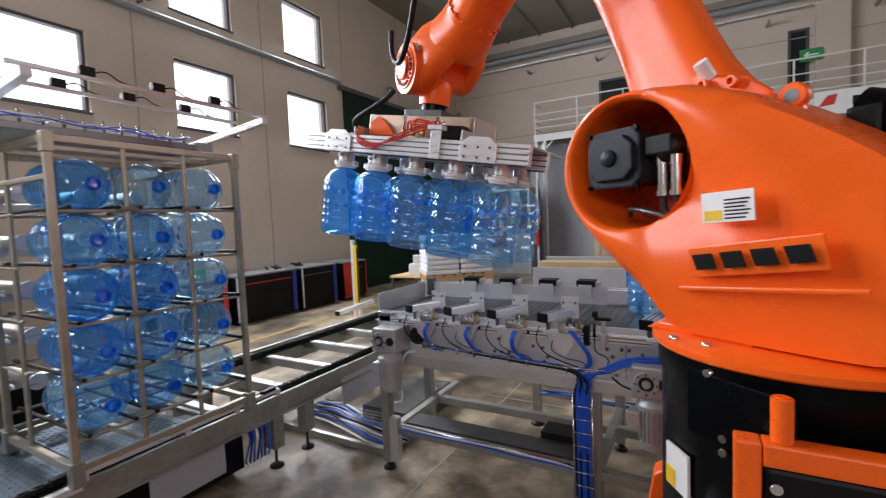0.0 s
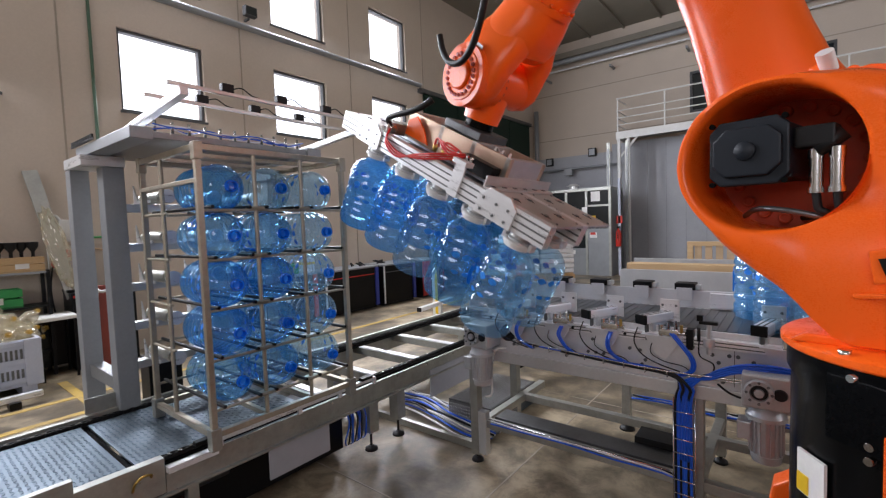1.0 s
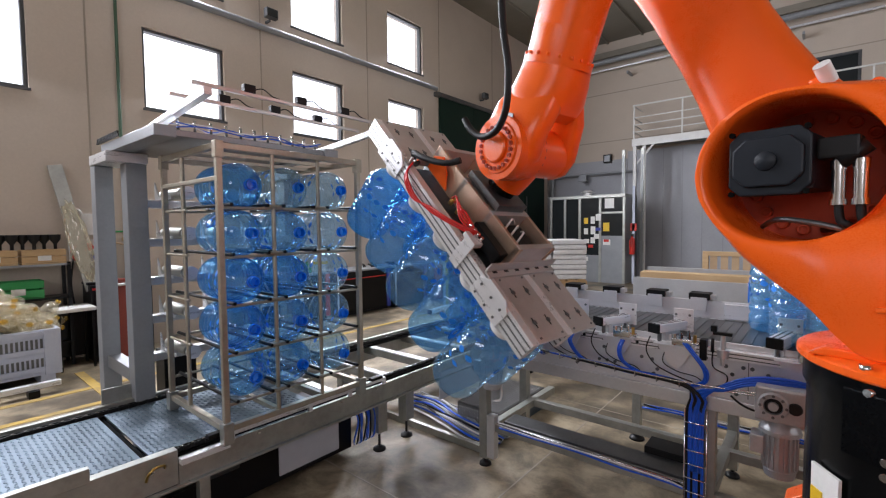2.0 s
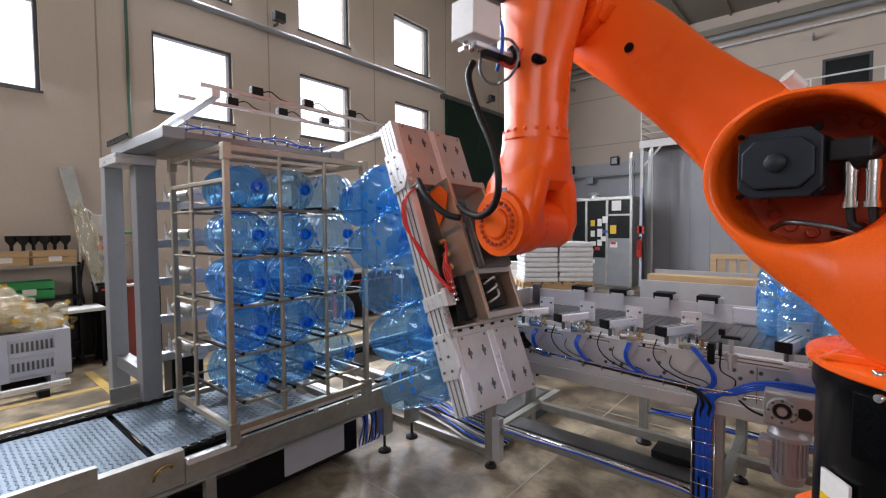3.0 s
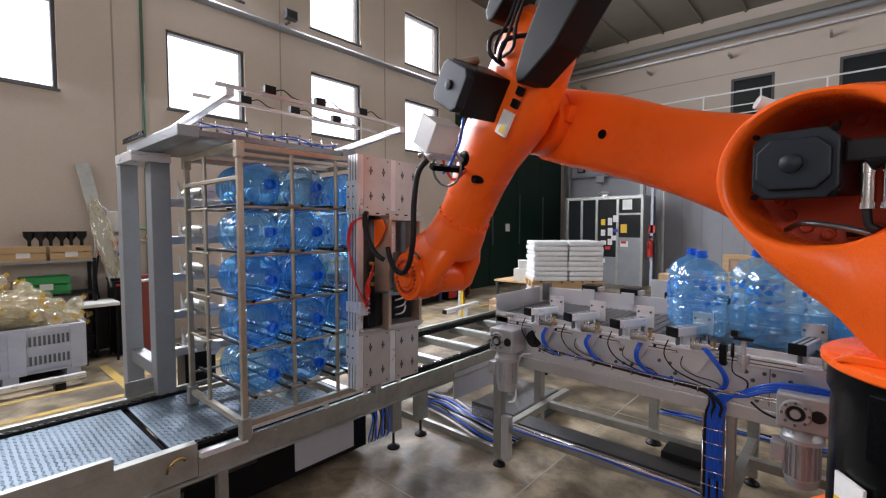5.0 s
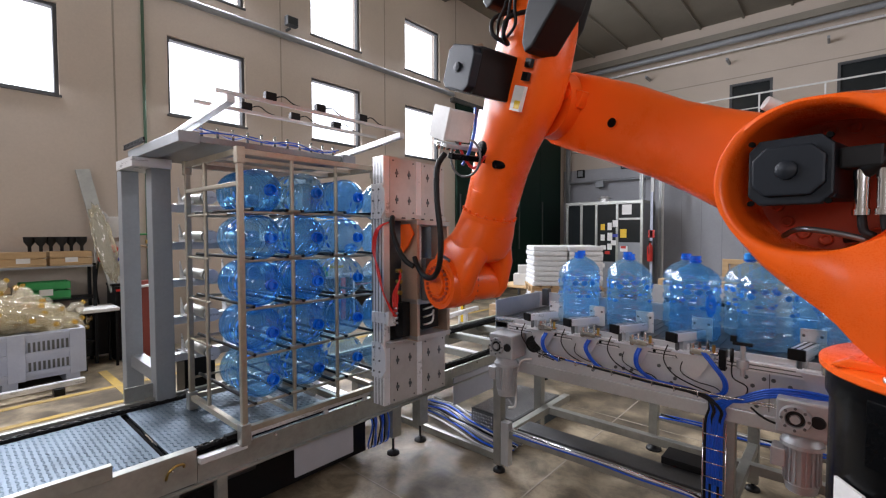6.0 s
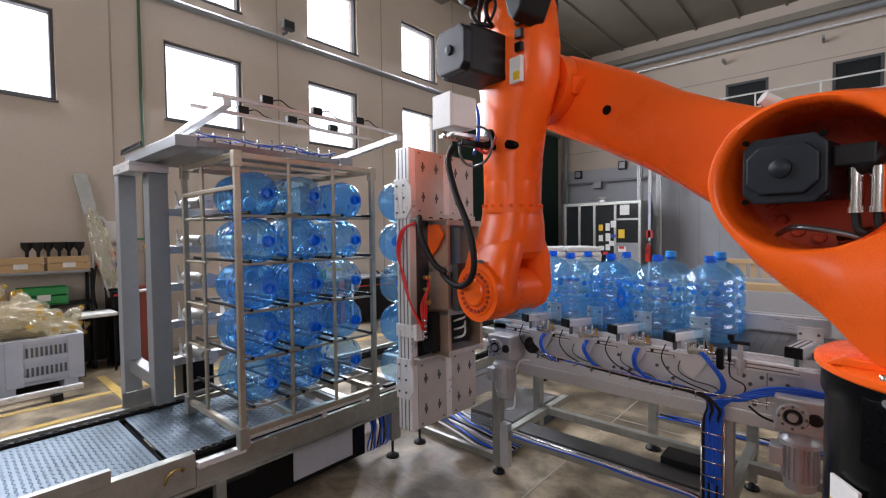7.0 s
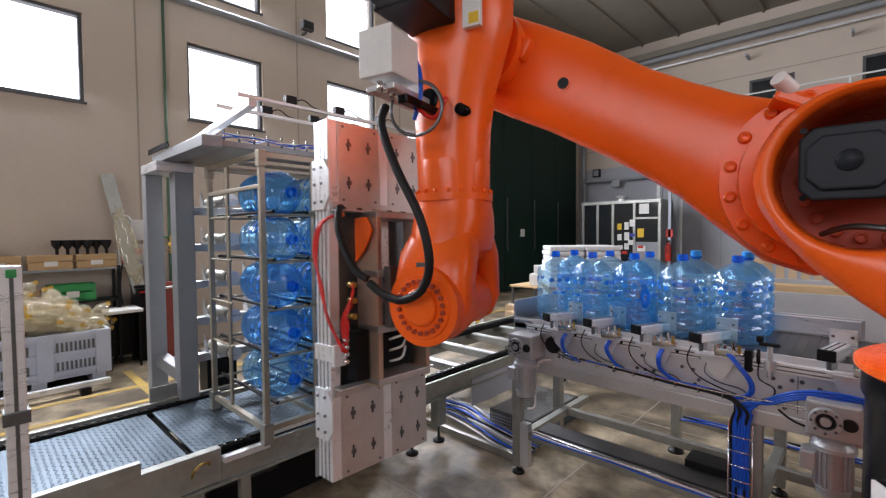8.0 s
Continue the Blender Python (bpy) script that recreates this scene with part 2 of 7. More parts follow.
def add_pipe(bm, pts, r, n=8, smooth=4):
    """A round hose through points, rounded between them."""
    pts = [Vector(p) for p in pts]
    fine = []
    for i in range(len(pts) - 1):
        a, b, c, d = pts[max(i - 1, 0)], pts[i], pts[i + 1], pts[min(i + 2, len(pts) - 1)]
        for k in range(smooth):
            s = k / smooth
            fine.append(0.5 * ((2 * b) + (c - a) * s + (2 * a - 5 * b + 4 * c - d) * s * s + (3 * b - a - 3 * c + d) * s ** 3))
    fine.append(pts[-1])
    rings, u = [], None
    for i, p in enumerate(fine):
        d = (fine[min(i + 1, len(fine) - 1)] - fine[max(i - 1, 0)]).normalized()
        u = (d.orthogonal() if u is None else u - d * u.dot(d)).normalized()
        v = d.cross(u)
        rings.append([p + u * (r * math.cos(2 * math.pi * k / n)) + v * (r * math.sin(2 * math.pi * k / n)) for k in range(n)])
    add_rings(bm, rings)
    return bm


def pipe(pts, r, n=8, smooth=4):
    return add_pipe(bmesh.new(), pts, r, n, smooth)


def lathe(profile, n=28, closed=True):
    """Turns (radius, height) pairs about the upright axis."""
    bm = bmesh.new()
    rings = [[(r * math.cos(2 * math.pi * i / n), r * math.sin(2 * math.pi * i / n), z) for i in range(n)] for r, z in profile]
    add_rings(bm, rings, profile[0][0] > 1e-4, closed and profile[-1][0] > 1e-4)
    return bm


def prism(outline, y0, y1, bevel=0.0):
    """An outline in x and z, carried from y0 to y1."""
    bm = bmesh.new()
    a = [bm.verts.new((x, y0, z)) for x, z in outline]
    b = [bm.verts.new((x, y1, z)) for x, z in outline]
    bm.faces.new(a)
    bm.faces.new(b[::-1])
    n = len(a)
    for i in range(n):
        bm.faces.new((a[i], b[i], b[(i + 1) % n], a[(i + 1) % n]))
    bmesh.ops.recalc_face_normals(bm, faces=bm.faces)
    if bevel:
        bmesh.ops.bevel(bm, geom=bm.edges[:], offset=bevel, segments=2, affect="EDGES", profile=0.6)
    return bm


def moved(bm, m):
    bmesh.ops.transform(bm, matrix=m, verts=bm.verts)
    return bm


def joined(*bms):
    out = bmesh.new()
    for b in bms:
        me = bpy.data.meshes.new("join")
        b.to_mesh(me)
        out.from_mesh(me)
        b.free()
        bpy.data.meshes.remove(me)
    return out


def mesh_of(name, bm, material, smooth=None):
    me = bpy.data.meshes.new(name)
    bmesh.ops.recalc_face_normals(bm, faces=bm.faces)
    bm.to_mesh(me)
    bm.free()
    me.materials.append(material)
    if smooth:
        me.shade_smooth()
        me.set_sharp_from_angle(angle=radians(smooth))
    return me


def part(name, bm, material, parent, label="", smooth=None):
    ob = new(name, mesh_of(name, bm, material, smooth))
    ob.parent = parent
    if label:
        ob["label"] = label
    return ob


def thing(name, label, category, at=None, group="", kind=""):
    ob = new(name)
    if at is not None:
        ob.matrix_basis = at
    return tagged(ob, label, category, group, kind)


def solid(name, bm, material, label, category, group="", kind="", smooth=None):
    return tagged(new(name, mesh_of(name, bm, material, smooth)), label, category, group, kind)


def structure(name, bm, material, label="", smooth=None):
    return tagged(new(name, mesh_of(name, bm, material, smooth)), label, "", "", "structure")


def tread_relief(x0, y0, x1, y1, z, pitch=0.030):
    """Raised lozenges in alternating directions, as on tear plate."""
    verts, faces = [], []
    nx, ny = int((x1 - x0) / pitch), int((y1 - y0) / pitch)
    for i in range(nx):
        for k in range(ny):
            cx, cy = x0 + (i + 0.5) * pitch, y0 + (k + 0.5) * pitch
            a = radians(45 if (i + k) % 2 else -45)
            ux, uy = math.cos(a) * pitch * 0.44, math.sin(a) * pitch * 0.44
            vx, vy = -math.sin(a) * pitch * 0.16, math.cos(a) * pitch * 0.16
            b = len(verts)
            verts += [(cx - ux, cy - uy, z), (cx + vx, cy + vy, z), (cx + ux, cy + uy, z), (cx - vx, cy - vy, z), (cx - ux * 0.5, cy - uy * 0.5, z + 0.0035), (cx + ux * 0.5, cy + uy * 0.5, z + 0.0035)]
            faces += [(b, b + 4, b + 1), (b + 4, b + 5, b + 1), (b + 5, b + 2, b + 1), (b, b + 3, b + 4), (b + 3, b + 5, b + 4), (b + 3, b + 2, b + 5)]
    me = bpy.data.meshes.new("relief")
    me.from_pydata(verts, [], faces)
    bm = bmesh.new()
    bm.from_mesh(me)
    bpy.data.meshes.remove(me)
    return bm


# ---- the hall ----
structure("floor", box(WALL_X - 0.3, FRONT_Y - 0.3, -0.2, RIGHT_X + 0.3, BACK_Y + 0.3, 0), M_FLOOR, "stained worn grey-brown concrete floor")


def cut_wall(name, along, a0, a1, z1, p0, p1, holes, material, label):
    """A wall of thickness p0..p1 with rectangular openings right through it."""
    xs = sorted({a0, a1, *[h[0] for h in holes], *[h[1] for h in holes]})
    zs = sorted({0.0, z1, *[h[2] for h in holes], *[h[3] for h in holes]})
    bm = bmesh.new()
    for i in range(len(xs) - 1):
        for k in range(len(zs) - 1):
            cx, cz = (xs[i] + xs[i + 1]) / 2, (zs[k] + zs[k + 1]) / 2
            if any(h[0] < cx < h[1] and h[2] < cz < h[3] for h in holes):
                continue
            if along == "y":
                add_box(bm, p0, xs[i], zs[k], p1, xs[i + 1], zs[k + 1])
            else:
                add_box(bm, xs[i], p0, zs[k], xs[i + 1], p1, zs[k + 1])
    bmesh.ops.remove_doubles(bm, verts=bm.verts, dist=0.0005)
    twice = [f for f in bm.faces if any(g is not f and len(set(g.verts) & set(f.verts)) == 4 for g in f.verts[0].link_faces)]
    bmesh.ops.delete(bm, geom=twice, context="FACES")
    return structure(name, bm, material, label)


win_holes = [(wy, wy + WIN, wz, wz + WIN) for wy in WINDOW_Y for wz in WINDOW_Z]
wall_west = cut_wall("wall_west", "y", FRONT_Y - 0.3, BACK_Y + 0.3, ROOF_Z, WALL_X - 0.3, WALL_X, win_holes, M_WALL, "beige plastered wall with two rows of square windows")
door_hole = (-2.69, -1.57, 5.25, 6.56)
BACK_HOLES = [door_hole, (-0.10, 0.95, 4.6, 6.62), (2.6, 3.1, 5.4, 7.0)]
wall_north = cut_wall("wall_north", "x", WALL_X, RIGHT_X + 0.3, ROOF_Z, BACK_Y, BACK_Y + 0.3, BACK_HOLES, M_WALL, "beige concrete panel wall")
# unseen closing walls, darker than the plaster to hold back bounced light
structure("wall_east", box(RIGHT_X, FRONT_Y - 0.3, 0, RIGHT_X + 0.3, BACK_Y, ROOF_Z), M_WALL_JOINT, "plain unseen wall, kept dull brown to cut bounced light")
structure("wall_south", box(WALL_X, FRONT_Y - 0.3, 0, RIGHT_X, FRONT_Y, ROOF_Z), M_WALL_JOINT, "plain unseen wall, kept dull brown to cut bounced light")
structure("ceiling", joined(box(WALL_X - 0.3, FRONT_Y - 0.3, ROOF_Z, RIGHT_X + 0.3, BACK_Y + 0.3, ROOF_Z + 0.3),
                            *[box(x - 0.03, FRONT_Y, ROOF_Z - 0.06, x + 0.03, BACK_Y, ROOF_Z) for x in np.arange(WALL_X + 1.2, RIGHT_X, 1.2)],
                            *[box(WALL_X, y - 0.2, ROOF_Z - 0.28, RIGHT_X, y + 0.2, ROOF_Z - 0.061) for y in (2.0, 9.5)]),
          M_CEIL, "grey ribbed concrete ceiling")
structure("backdrop", box(WALL_X - 3.2, FRONT_Y, -1, WALL_X - 3.0, BACK_Y, 12), M_SKY, "bright overcast sky outside the windows")

# windows: dark frame round each opening, a pane in it
k = 0
for wy in WINDOW_Y:
    for wz in WINDOW_Z:
        k += 1
        w = tagged(new(f"window_{k}"), "square window with a dark metal frame", "window", "windows of the wall", "structure")
        w.location = (WALL_X, wy, wz)
        e = 0.045
        part("window_frame", boxes((-0.16, 0, 0, -0.06, e, WIN), (-0.16, WIN - e, 0, -0.06, WIN, WIN), (-0.16, e, 0, -0.06, WIN - e, e), (-0.16, e, WIN - e, -0.06, WIN - e, WIN)), M_FRAME, w)
        pane = part("pane", box(-0.115, e, e, -0.105, WIN - e, WIN - e), M_PANE, w)
        pane.visible_shadow = False
        part("window_sill", box(-0.05, -0.02, -0.03, 0.03, WIN + 0.02, 0.004), M_FRAME, w)

# wall joints, pilasters and ledges
for y in (1.95, 4.72, 7.45, 10.15, 12.9):
    structure("trim", box(WALL_X, y - 0.012, 0, WALL_X + 0.006, y + 0.012, ROOF_Z), M_WALL_JOINT, "joint between wall panels")
for z in (3.3, 5.0, 6.75):
    structure("trim", box(WALL_X, BACK_Y - 0.006, z - 0.015, RIGHT_X, BACK_Y, z + 0.015), M_WALL_JOINT, "joint between wall panels")
structure("trim", box(WALL_X, BACK_Y - 0.35, 7.95, RIGHT_X, BACK_Y, 8.15), M_CEIL, "concrete ledge under the roof")
structure("trim", box(3.2, BACK_Y - 0.25, 0, 3.95, BACK_Y, ROOF_Z), M_WALL, "concrete pillar in the wall")


# ---- water bottles ----
BOT_R, DRAWN_H = 0.141, 0.535
SQUAT = 0.935  # the real carboy is this much shorter than the drawn profile
BOT_H = DRAWN_H * SQUAT


def squat(bm):
    return moved(bm, Matrix.Diagonal((1, 1, SQUAT, 1)))


def bottle_profile(ribs):
    r = BOT_R
    p = [(0.0, 0.022), (0.06, 0.016), (0.10, 0.0), (0.128, 0.006), (r, 0.035), (r, 0.075)]
    for z in ribs:
        p += [(r, z - 0.016), (r - 0.009, z - 0.006), (r - 0.009, z + 0.006), (r, z + 0.016)]
    p += [(r, 0.336), (r - 0.008, 0.344), (r - 0.008, 0.352), (r + 0.001, 0.361), (r - 0.004, 0.386), (r - 0.018, 0.416), (r - 0.040, 0.444), (r - 0.068, 0.465), (0.046, 0.479), (0.030, 0.489), (0.027, 0.495), (0.034, 0.498), (0.034, 0.505), (0.027, 0.508), (0.027, DRAWN_H)]
    return p


BOTTLE_MESHES = {}


def bottle(kind, m, label, group, cap=False):
    """A carboy of clear blue plastic: ribbed shell, neck ring, printed marks, for some a cap. z runs from the base to the neck."""
    mats = {"blue": M_BOTTLE, "deep": M_BOTTLE_DEEP, "pale": M_BOTTLE_PALE}
    if kind not in BOTTLE_MESHES:
        ribs = {"blue": (0.11, 0.17, 0.285), "deep": (0.10, 0.15, 0.20, 0.25), "pale": (0.12, 0.19, 0.26)}[kind]
        bits = {"shell": mesh_of("shell", squat(lathe(bottle_profile(ribs), 32, False)), mats[kind], 50),
                "neck": mesh_of("neck", squat(lathe([(0.030, 0.495), (0.036, 0.498), (0.036, 0.508), (0.031, 0.510), (0.031, DRAWN_H + 0.001), (0.024, DRAWN_H + 0.001), (0.024, 0.49)], 20, False)), M_NECK, 40),
                "cap": mesh_of("cap", squat(lathe([(0.0, DRAWN_H + 0.016), (0.026, DRAWN_H + 0.016), (0.033, DRAWN_H + 0.010), (0.034, 0.512), (0.032, 0.510)], 20)), M_CAP, 40)}
        mark = bmesh.new()
        for a0, wd, z0, z1 in ((-0.56, 0.30, 0.296, 0.332), (-0.14, 0.28, 0.296, 0.332), (0.28, 0.30, 0.296, 0.332), (-0.36, 0.26, 0.206, 0.228), (0.04, 0.30, 0.206, 0.228)):
            mid, half = (z0 + z1) / 2, (z1 - z0) / 2
            row = [[mark.verts.new(((BOT_R + 0.0015) * math.cos(a0 + wd * i / 8), (BOT_R + 0.0015) * math.sin(a0 + wd * i / 8), mid + sgn * half * (0.25 + 0.75 * math.sin(math.pi * i / 8)))) for i in range(9)] for sgn in (-1, 1)]
            for i in range(8):
                mark.faces.new((row[0][i], row[0][i + 1], row[1][i + 1], row[1][i]))
        bits["print"] = mesh_of("print_label", squat(mark), M_PRINT)
        grip_bm = bmesh.new()
        hoop = [(0.24 * math.cos(q), 0.235 + 0.075 * math.sin(q)) for q in np.linspace(0, 2 * math.pi, 20, endpoint=False)]
        rows = [[grip_bm.verts.new(((BOT_R + d) * math.cos(2.6 + a * f), (BOT_R + d) * math.sin(2.6 + a * f), 0.235 + (z - 0.235) * f)) for a, z in hoop] for f, d in ((1.0, -0.001), (0.92, 0.005), (0.60, 0.004), (0.25, -0.002))]
        for r0, r1 in zip(rows, rows[1:]):
            for q in range(20):
                grip_bm.faces.new((r0[q], r0[(q + 1) % 20], r1[(q + 1) % 20], r1[q]))
        bits["handle"] = mesh_of("handle", squat(grip_bm), M_NECK, 60)
        BOTTLE_MESHES[kind] = bits
    ob = thing("water_bottle", label, "bottle", m, group)
    for key, name in (("shell", "shell"), ("neck", "neck")) + ((("cap", "cap"),) if cap else ()) + ((("handle", "handle"),) if kind == "blue" else ()):
        c = new(name, BOTTLE_MESHES[kind][key])
        c.parent = ob
    for turn in (0, 120, 240):
        c = new("print_label", BOTTLE_MESHES[kind]["print"])
        c.matrix_basis = pose(0, 0, 0, 0, 0, turn)
        c.parent = ob
        tagged(c, kind="stuff")
    return ob


LYING = Matrix(((0, 0, 1, 0), (0, 1, 0, 0), (-1, 0, 0, 0), (0, 0, 0, 1)))  # base to -x, neck to +x
RACK_Y = [1.400, 1.722, 2.060]
RACK_Z = [0.995 + 0.29 * i for i in range(5)]
NECK_X = -2.455
rack_old = []
for ci, y in enumerate(RACK_Y):
    for z, kind in zip(RACK_Z, (("blue", "deep", "deep", "blue", "deep"), ("blue", "blue", "deep", "blue", "pale"), ("pale", "pale", "pale", "pale", "pale"))[ci]):
        m = Matrix.Translation((NECK_X - BOT_H, y, z)) @ LYING @ pose(0, 0, 0, 0, 0, random.uniform(0, 360))
        ob = bottle(kind, m, "clear blue plastic water bottle lying in the rack", "bottles in the rack")
        if ci == 2:
            rack_old.append((ob, m))


# ---- the bottle rack on the conveyor ----
RX0, RX1, RY0, RY1, RZ0, RZ1 = -3.345, -2.52, 1.235, 2.245, 0.70, 2.37
rack = thing("bottle_rack", "worn zinc tube rack holding rows of lying water bottles", "rack")


def tube(name, p0, p1, w, parent, material=None, label=""):
    """A square tube between two points."""
    p0, p1 = Vector(p0), Vector(p1)
    d = p1 - p0
    m = d.to_track_quat("Z", "X" if abs(d.normalized().x) < 0.9 else "Y").to_matrix().to_4x4()
    bm = box(-w / 2, -w / 2, 0, w / 2, w / 2, d.length, min(0.004, w * 0.15))
    return part(name, moved(bm, Matrix.Translation(p0) @ m), material or M_RACK, parent, label)


def rod(name, p0, p1, r, parent, material=None, label="", n=14):
    return part(name, cyl(p0, p1, r, None, n), material or M_RACK, parent, label, 40)


posts_y = [RY0, 1.568, 1.90, RY1]
for y in posts_y:
    for x in (RX0, RX1):
        corner = y in (RY0, RY1)
        if corner:
            tube("post", (x, y, RZ0), (x, y, RZ1), 0.034, rack)
        else:
            rod("post", (x, y, RZ0), (x, y, RZ1), 0.013, rack)
rod("post", ((RX0 + RX1) / 2 - 0.1, RY0, RZ0), ((RX0 + RX1) / 2 - 0.1, RY0, RZ1), 0.013, rack)
for z in (RZ0 + 0.02, RZ1):
    for x in (RX0, RX1):
        tube("rail", (x, RY0, z), (x, RY1, z), 0.036, rack)
    for y in (RY0, RY1):
        tube("rail", (RX0, y, z), (RX1, y, z), 0.036, rack)
for x in (-3.1, -2.8):
    tube("rail", (x, RY0, RZ1 - 0.002), (x, RY1, RZ1 - 0.002), 0.025, rack)
tube("rail", (RX0, RY0 - 0.002, 2.185), (RX1, RY0 - 0.002, 2.185), 0.026, rack)
for y in posts_y[1:3]:
    tube("rail", (RX0, y, RZ0 + 0.03), (RX1, y, RZ0 + 0.03), 0.03, rack)
for i, z in enumerate(RACK_Z):
    zb = z - 0.138
    for j in range(3):
        a, b = posts_y[j], posts_y[j + 1]
        for y in (a + 0.055, b - 0.055):
            rod("support_rod", (RX0, y, zb + 0.018), (RX1 + 0.035, y, zb + 0.018), 0.011, rack, M_DARK_PANEL, "black sleeve rod")
    for x in (RX0, RX1):
        rod("crossbar", (x, RY0, zb), (x, RY1, zb), 0.009, rack)
    for y in posts_y[1:3]:
        part("clip", moved(lathe([(0.014, -0.010), (0.022, -0.010), (0.026, 0), (0.022, 0.010), (0.014, 0.010)], 14), Matrix.Translation((RX1, y, zb + 0.012)) @ Matrix.Diagonal((1.5, 2.6, 1, 1))), M_RACK, rack, "", 40)
    if i < 4:
        rod("crossbar", (RX0, RY0, z + 0.15), (RX0 + 0.36, RY0, z + 0.15), 0.009, rack)
for x in (RX0, RX1):
    for y in (RY0, RY1):
        part("corner_gusset", box(x - 0.025, y - 0.025, RZ1 - 0.07, x + 0.025, y + 0.025, RZ1 + 0.028, 0.005), M_RACK, rack)
        part("foot", box(x - 0.03, y - 0.03, 0.632, x + 0.03, y + 0.03, RZ0 + 0.06, 0.005), M_GALV, rack)


# ---- the rack conveyor ----
conv = thing("rack_conveyor", "galvanised chain conveyor with tread plates under the rack", "conveyor")
CX0, CX1, CZ = -3.70, -2.66, 0.625
part("side_beam", prism([(-2.66, 0.45), (-2.60, 0.45), (-2.60, 0.61), (-2.63, 0.61), (-2.63, 0.59), (-2.66, 0.59)], 1.0, 4.05), M_GALV, conv)
part("side_beam", box(-2.66, -1.6, 0.47, -2.60, 0.998, 0.665, 0.004), M_GALV, conv)
part("lower_flange", box(-2.60, -1.6, 0.455, -2.57, 4.0, 0.468, 0.002), M_GALV, conv)
part("side_beam", box(-3.74, -1.6, 0.42, -3.70, 6.6, 0.66, 0.004), M_GALV, conv)
part("side_beam", prism([(-2.66, 0.42), (-2.60, 0.42), (-2.60, 0.60), (-2.66, 0.60)], 4.06, 6.6), M_GALV, conv)
part("guard_strip", box(-2.62, -1.6, 0.66, -2.58, 0.60, 0.735, 0.003), M_GALV, conv, "bright bent sheet guard")
part("guide_rail", box(-2.605, 1.25, 0.645, -2.575, 2.55, 0.672, 0.003), M_ALU, conv)
for y0, y1 in ((-1.6, 0.15), (0.17, 0.86), (0.90, 1.34), (1.36, 1.95)):
    tp = part("tread_plate", box(CX0 + 0.08, y0, CZ - 0.012, CX1 - 0.05, y1, CZ, 0.002), M_TREAD, conv)
    tagged(part("relief", tread_relief(CX0 + 0.09, y0 + 0.01, CX1 - 0.06, y1 - 0.01, CZ), M_TREAD, tp, "raised lozenge pattern"), kind="stuff")
part("cross_gap", box(CX0 + 0.08, 0.862, 0.58, CX1 - 0.05, 0.898, 0.604), M_BLACK, conv)


def chain(x, y0, y1, z, parent):
    """A roller chain: alternate side plates and rollers along y."""
    bm = bmesh.new()
    y = y0
    i = 0
    while y < y1:
        w = 0.016 if i % 2 else 0.011
        for sx in (-w, w):
            add_box(bm, x + sx - 0.0025, y, z - 0.012, x + sx + 0.0025, y + 0.036, z + 0.012)
        add_cyl(bm, (x - 0.012, y + 0.008, z), (x + 0.012, y + 0.008, z), 0.008, None, 8)
        y += 0.030
        i += 1
    tagged(part("chain", bm, M_RUBBER, parent, "dark oiled roller chain"), kind="stuff")
    pins = bmesh.new()
    y = y0
    while y < y1:
        add_box(pins, x - 0.006, y + 0.018, z + 0.004, x + 0.006, y + 0.034, z + 0.0135)
        y += 0.060
    tagged(part("chain_pins", pins, M_CHROME, parent, "bright worn chain rollers"), kind="stuff")


chain(CX1 - 0.018, -1.5, 6.4, CZ + 0.008, conv)
chain(CX0 + 0.045, -1.5, 6.4, CZ + 0.008, conv)
for y in (2.2, 2.75, 3.3, 3.9, 4.5, 5.1, 5.7):
    tube("cross_member", (CX0, y, 0.55), (CX1 + 0.02, y, 0.55), 0.07, conv, M_GALV)
    part("slide_strip", box(CX0 + 0.1, y - 0.035, 0.587, CX1 - 0.06, y + 0.035, 0.597), M_ALU, conv)
for y in (-1.0, 0.55, 2.60, 2.93, 5.2, 6.3):
    for x in (-2.72, -3.62):
        part("leg", box(x - 0.05, y - 0.05, 0.16, x + 0.05, y + 0.05, 0.45, 0.003), M_GALV, conv)
        part("levelling_foot", joined(cyl((x, y, 0.03), (x, y, 0.17), 0.011, None, 10), moved(lathe([(0.02, 0.036), (0.03, 0.022), (0.052, 0.016), (0.055, 0.0)], 20), Matrix.Translation((x, y, 0)))), M_RUBBER, conv)
for y0, y1, z0 in ((-1.6, -0.4, 0.10), (-0.38, 0.35, 0.14)):
    part("cover_panel", box(-2.598, y0, z0, -2.588, y1, 0.448, 0.002), M_GALV, conv)
part("cover_panel", box(-2.598, 1.60, 0.25, -2.586, 2.08, 0.448, 0.002), M_PANEL, conv, "grey sheet cover panel")
part("cover_panel", box(-2.598, 3.25, 0.26, -2.586, 3.95, 0.52, 0.002), M_PANEL, conv, "grey sheet cover panel")
for y in (-1.2, -0.5, 0.1, 0.75, 1.05, 1.35, 2.0, 2.35, 2.7, 3.1, 3.5, 3.9):
    part("bolt", cyl((-2.60, y, 0.46), (-2.59, y, 0.46), 0.010, None, 6), M_CHROME, conv)
    part("bolt", cyl((-2.60, y + 0.12, 0.59), (-2.59, y + 0.12, 0.59), 0.008, None, 6), M_CHROME, conv)
part("hose_loop", pipe([(-2.60, 0.84, 0.55), (-2.57, 0.845, 0.60), (-2.565, 0.88, 0.625), (-2.575, 0.92, 0.615), (-2.60, 0.93, 0.59)], 0.007), M_BRASS, conv, "yellowish air hose loop")
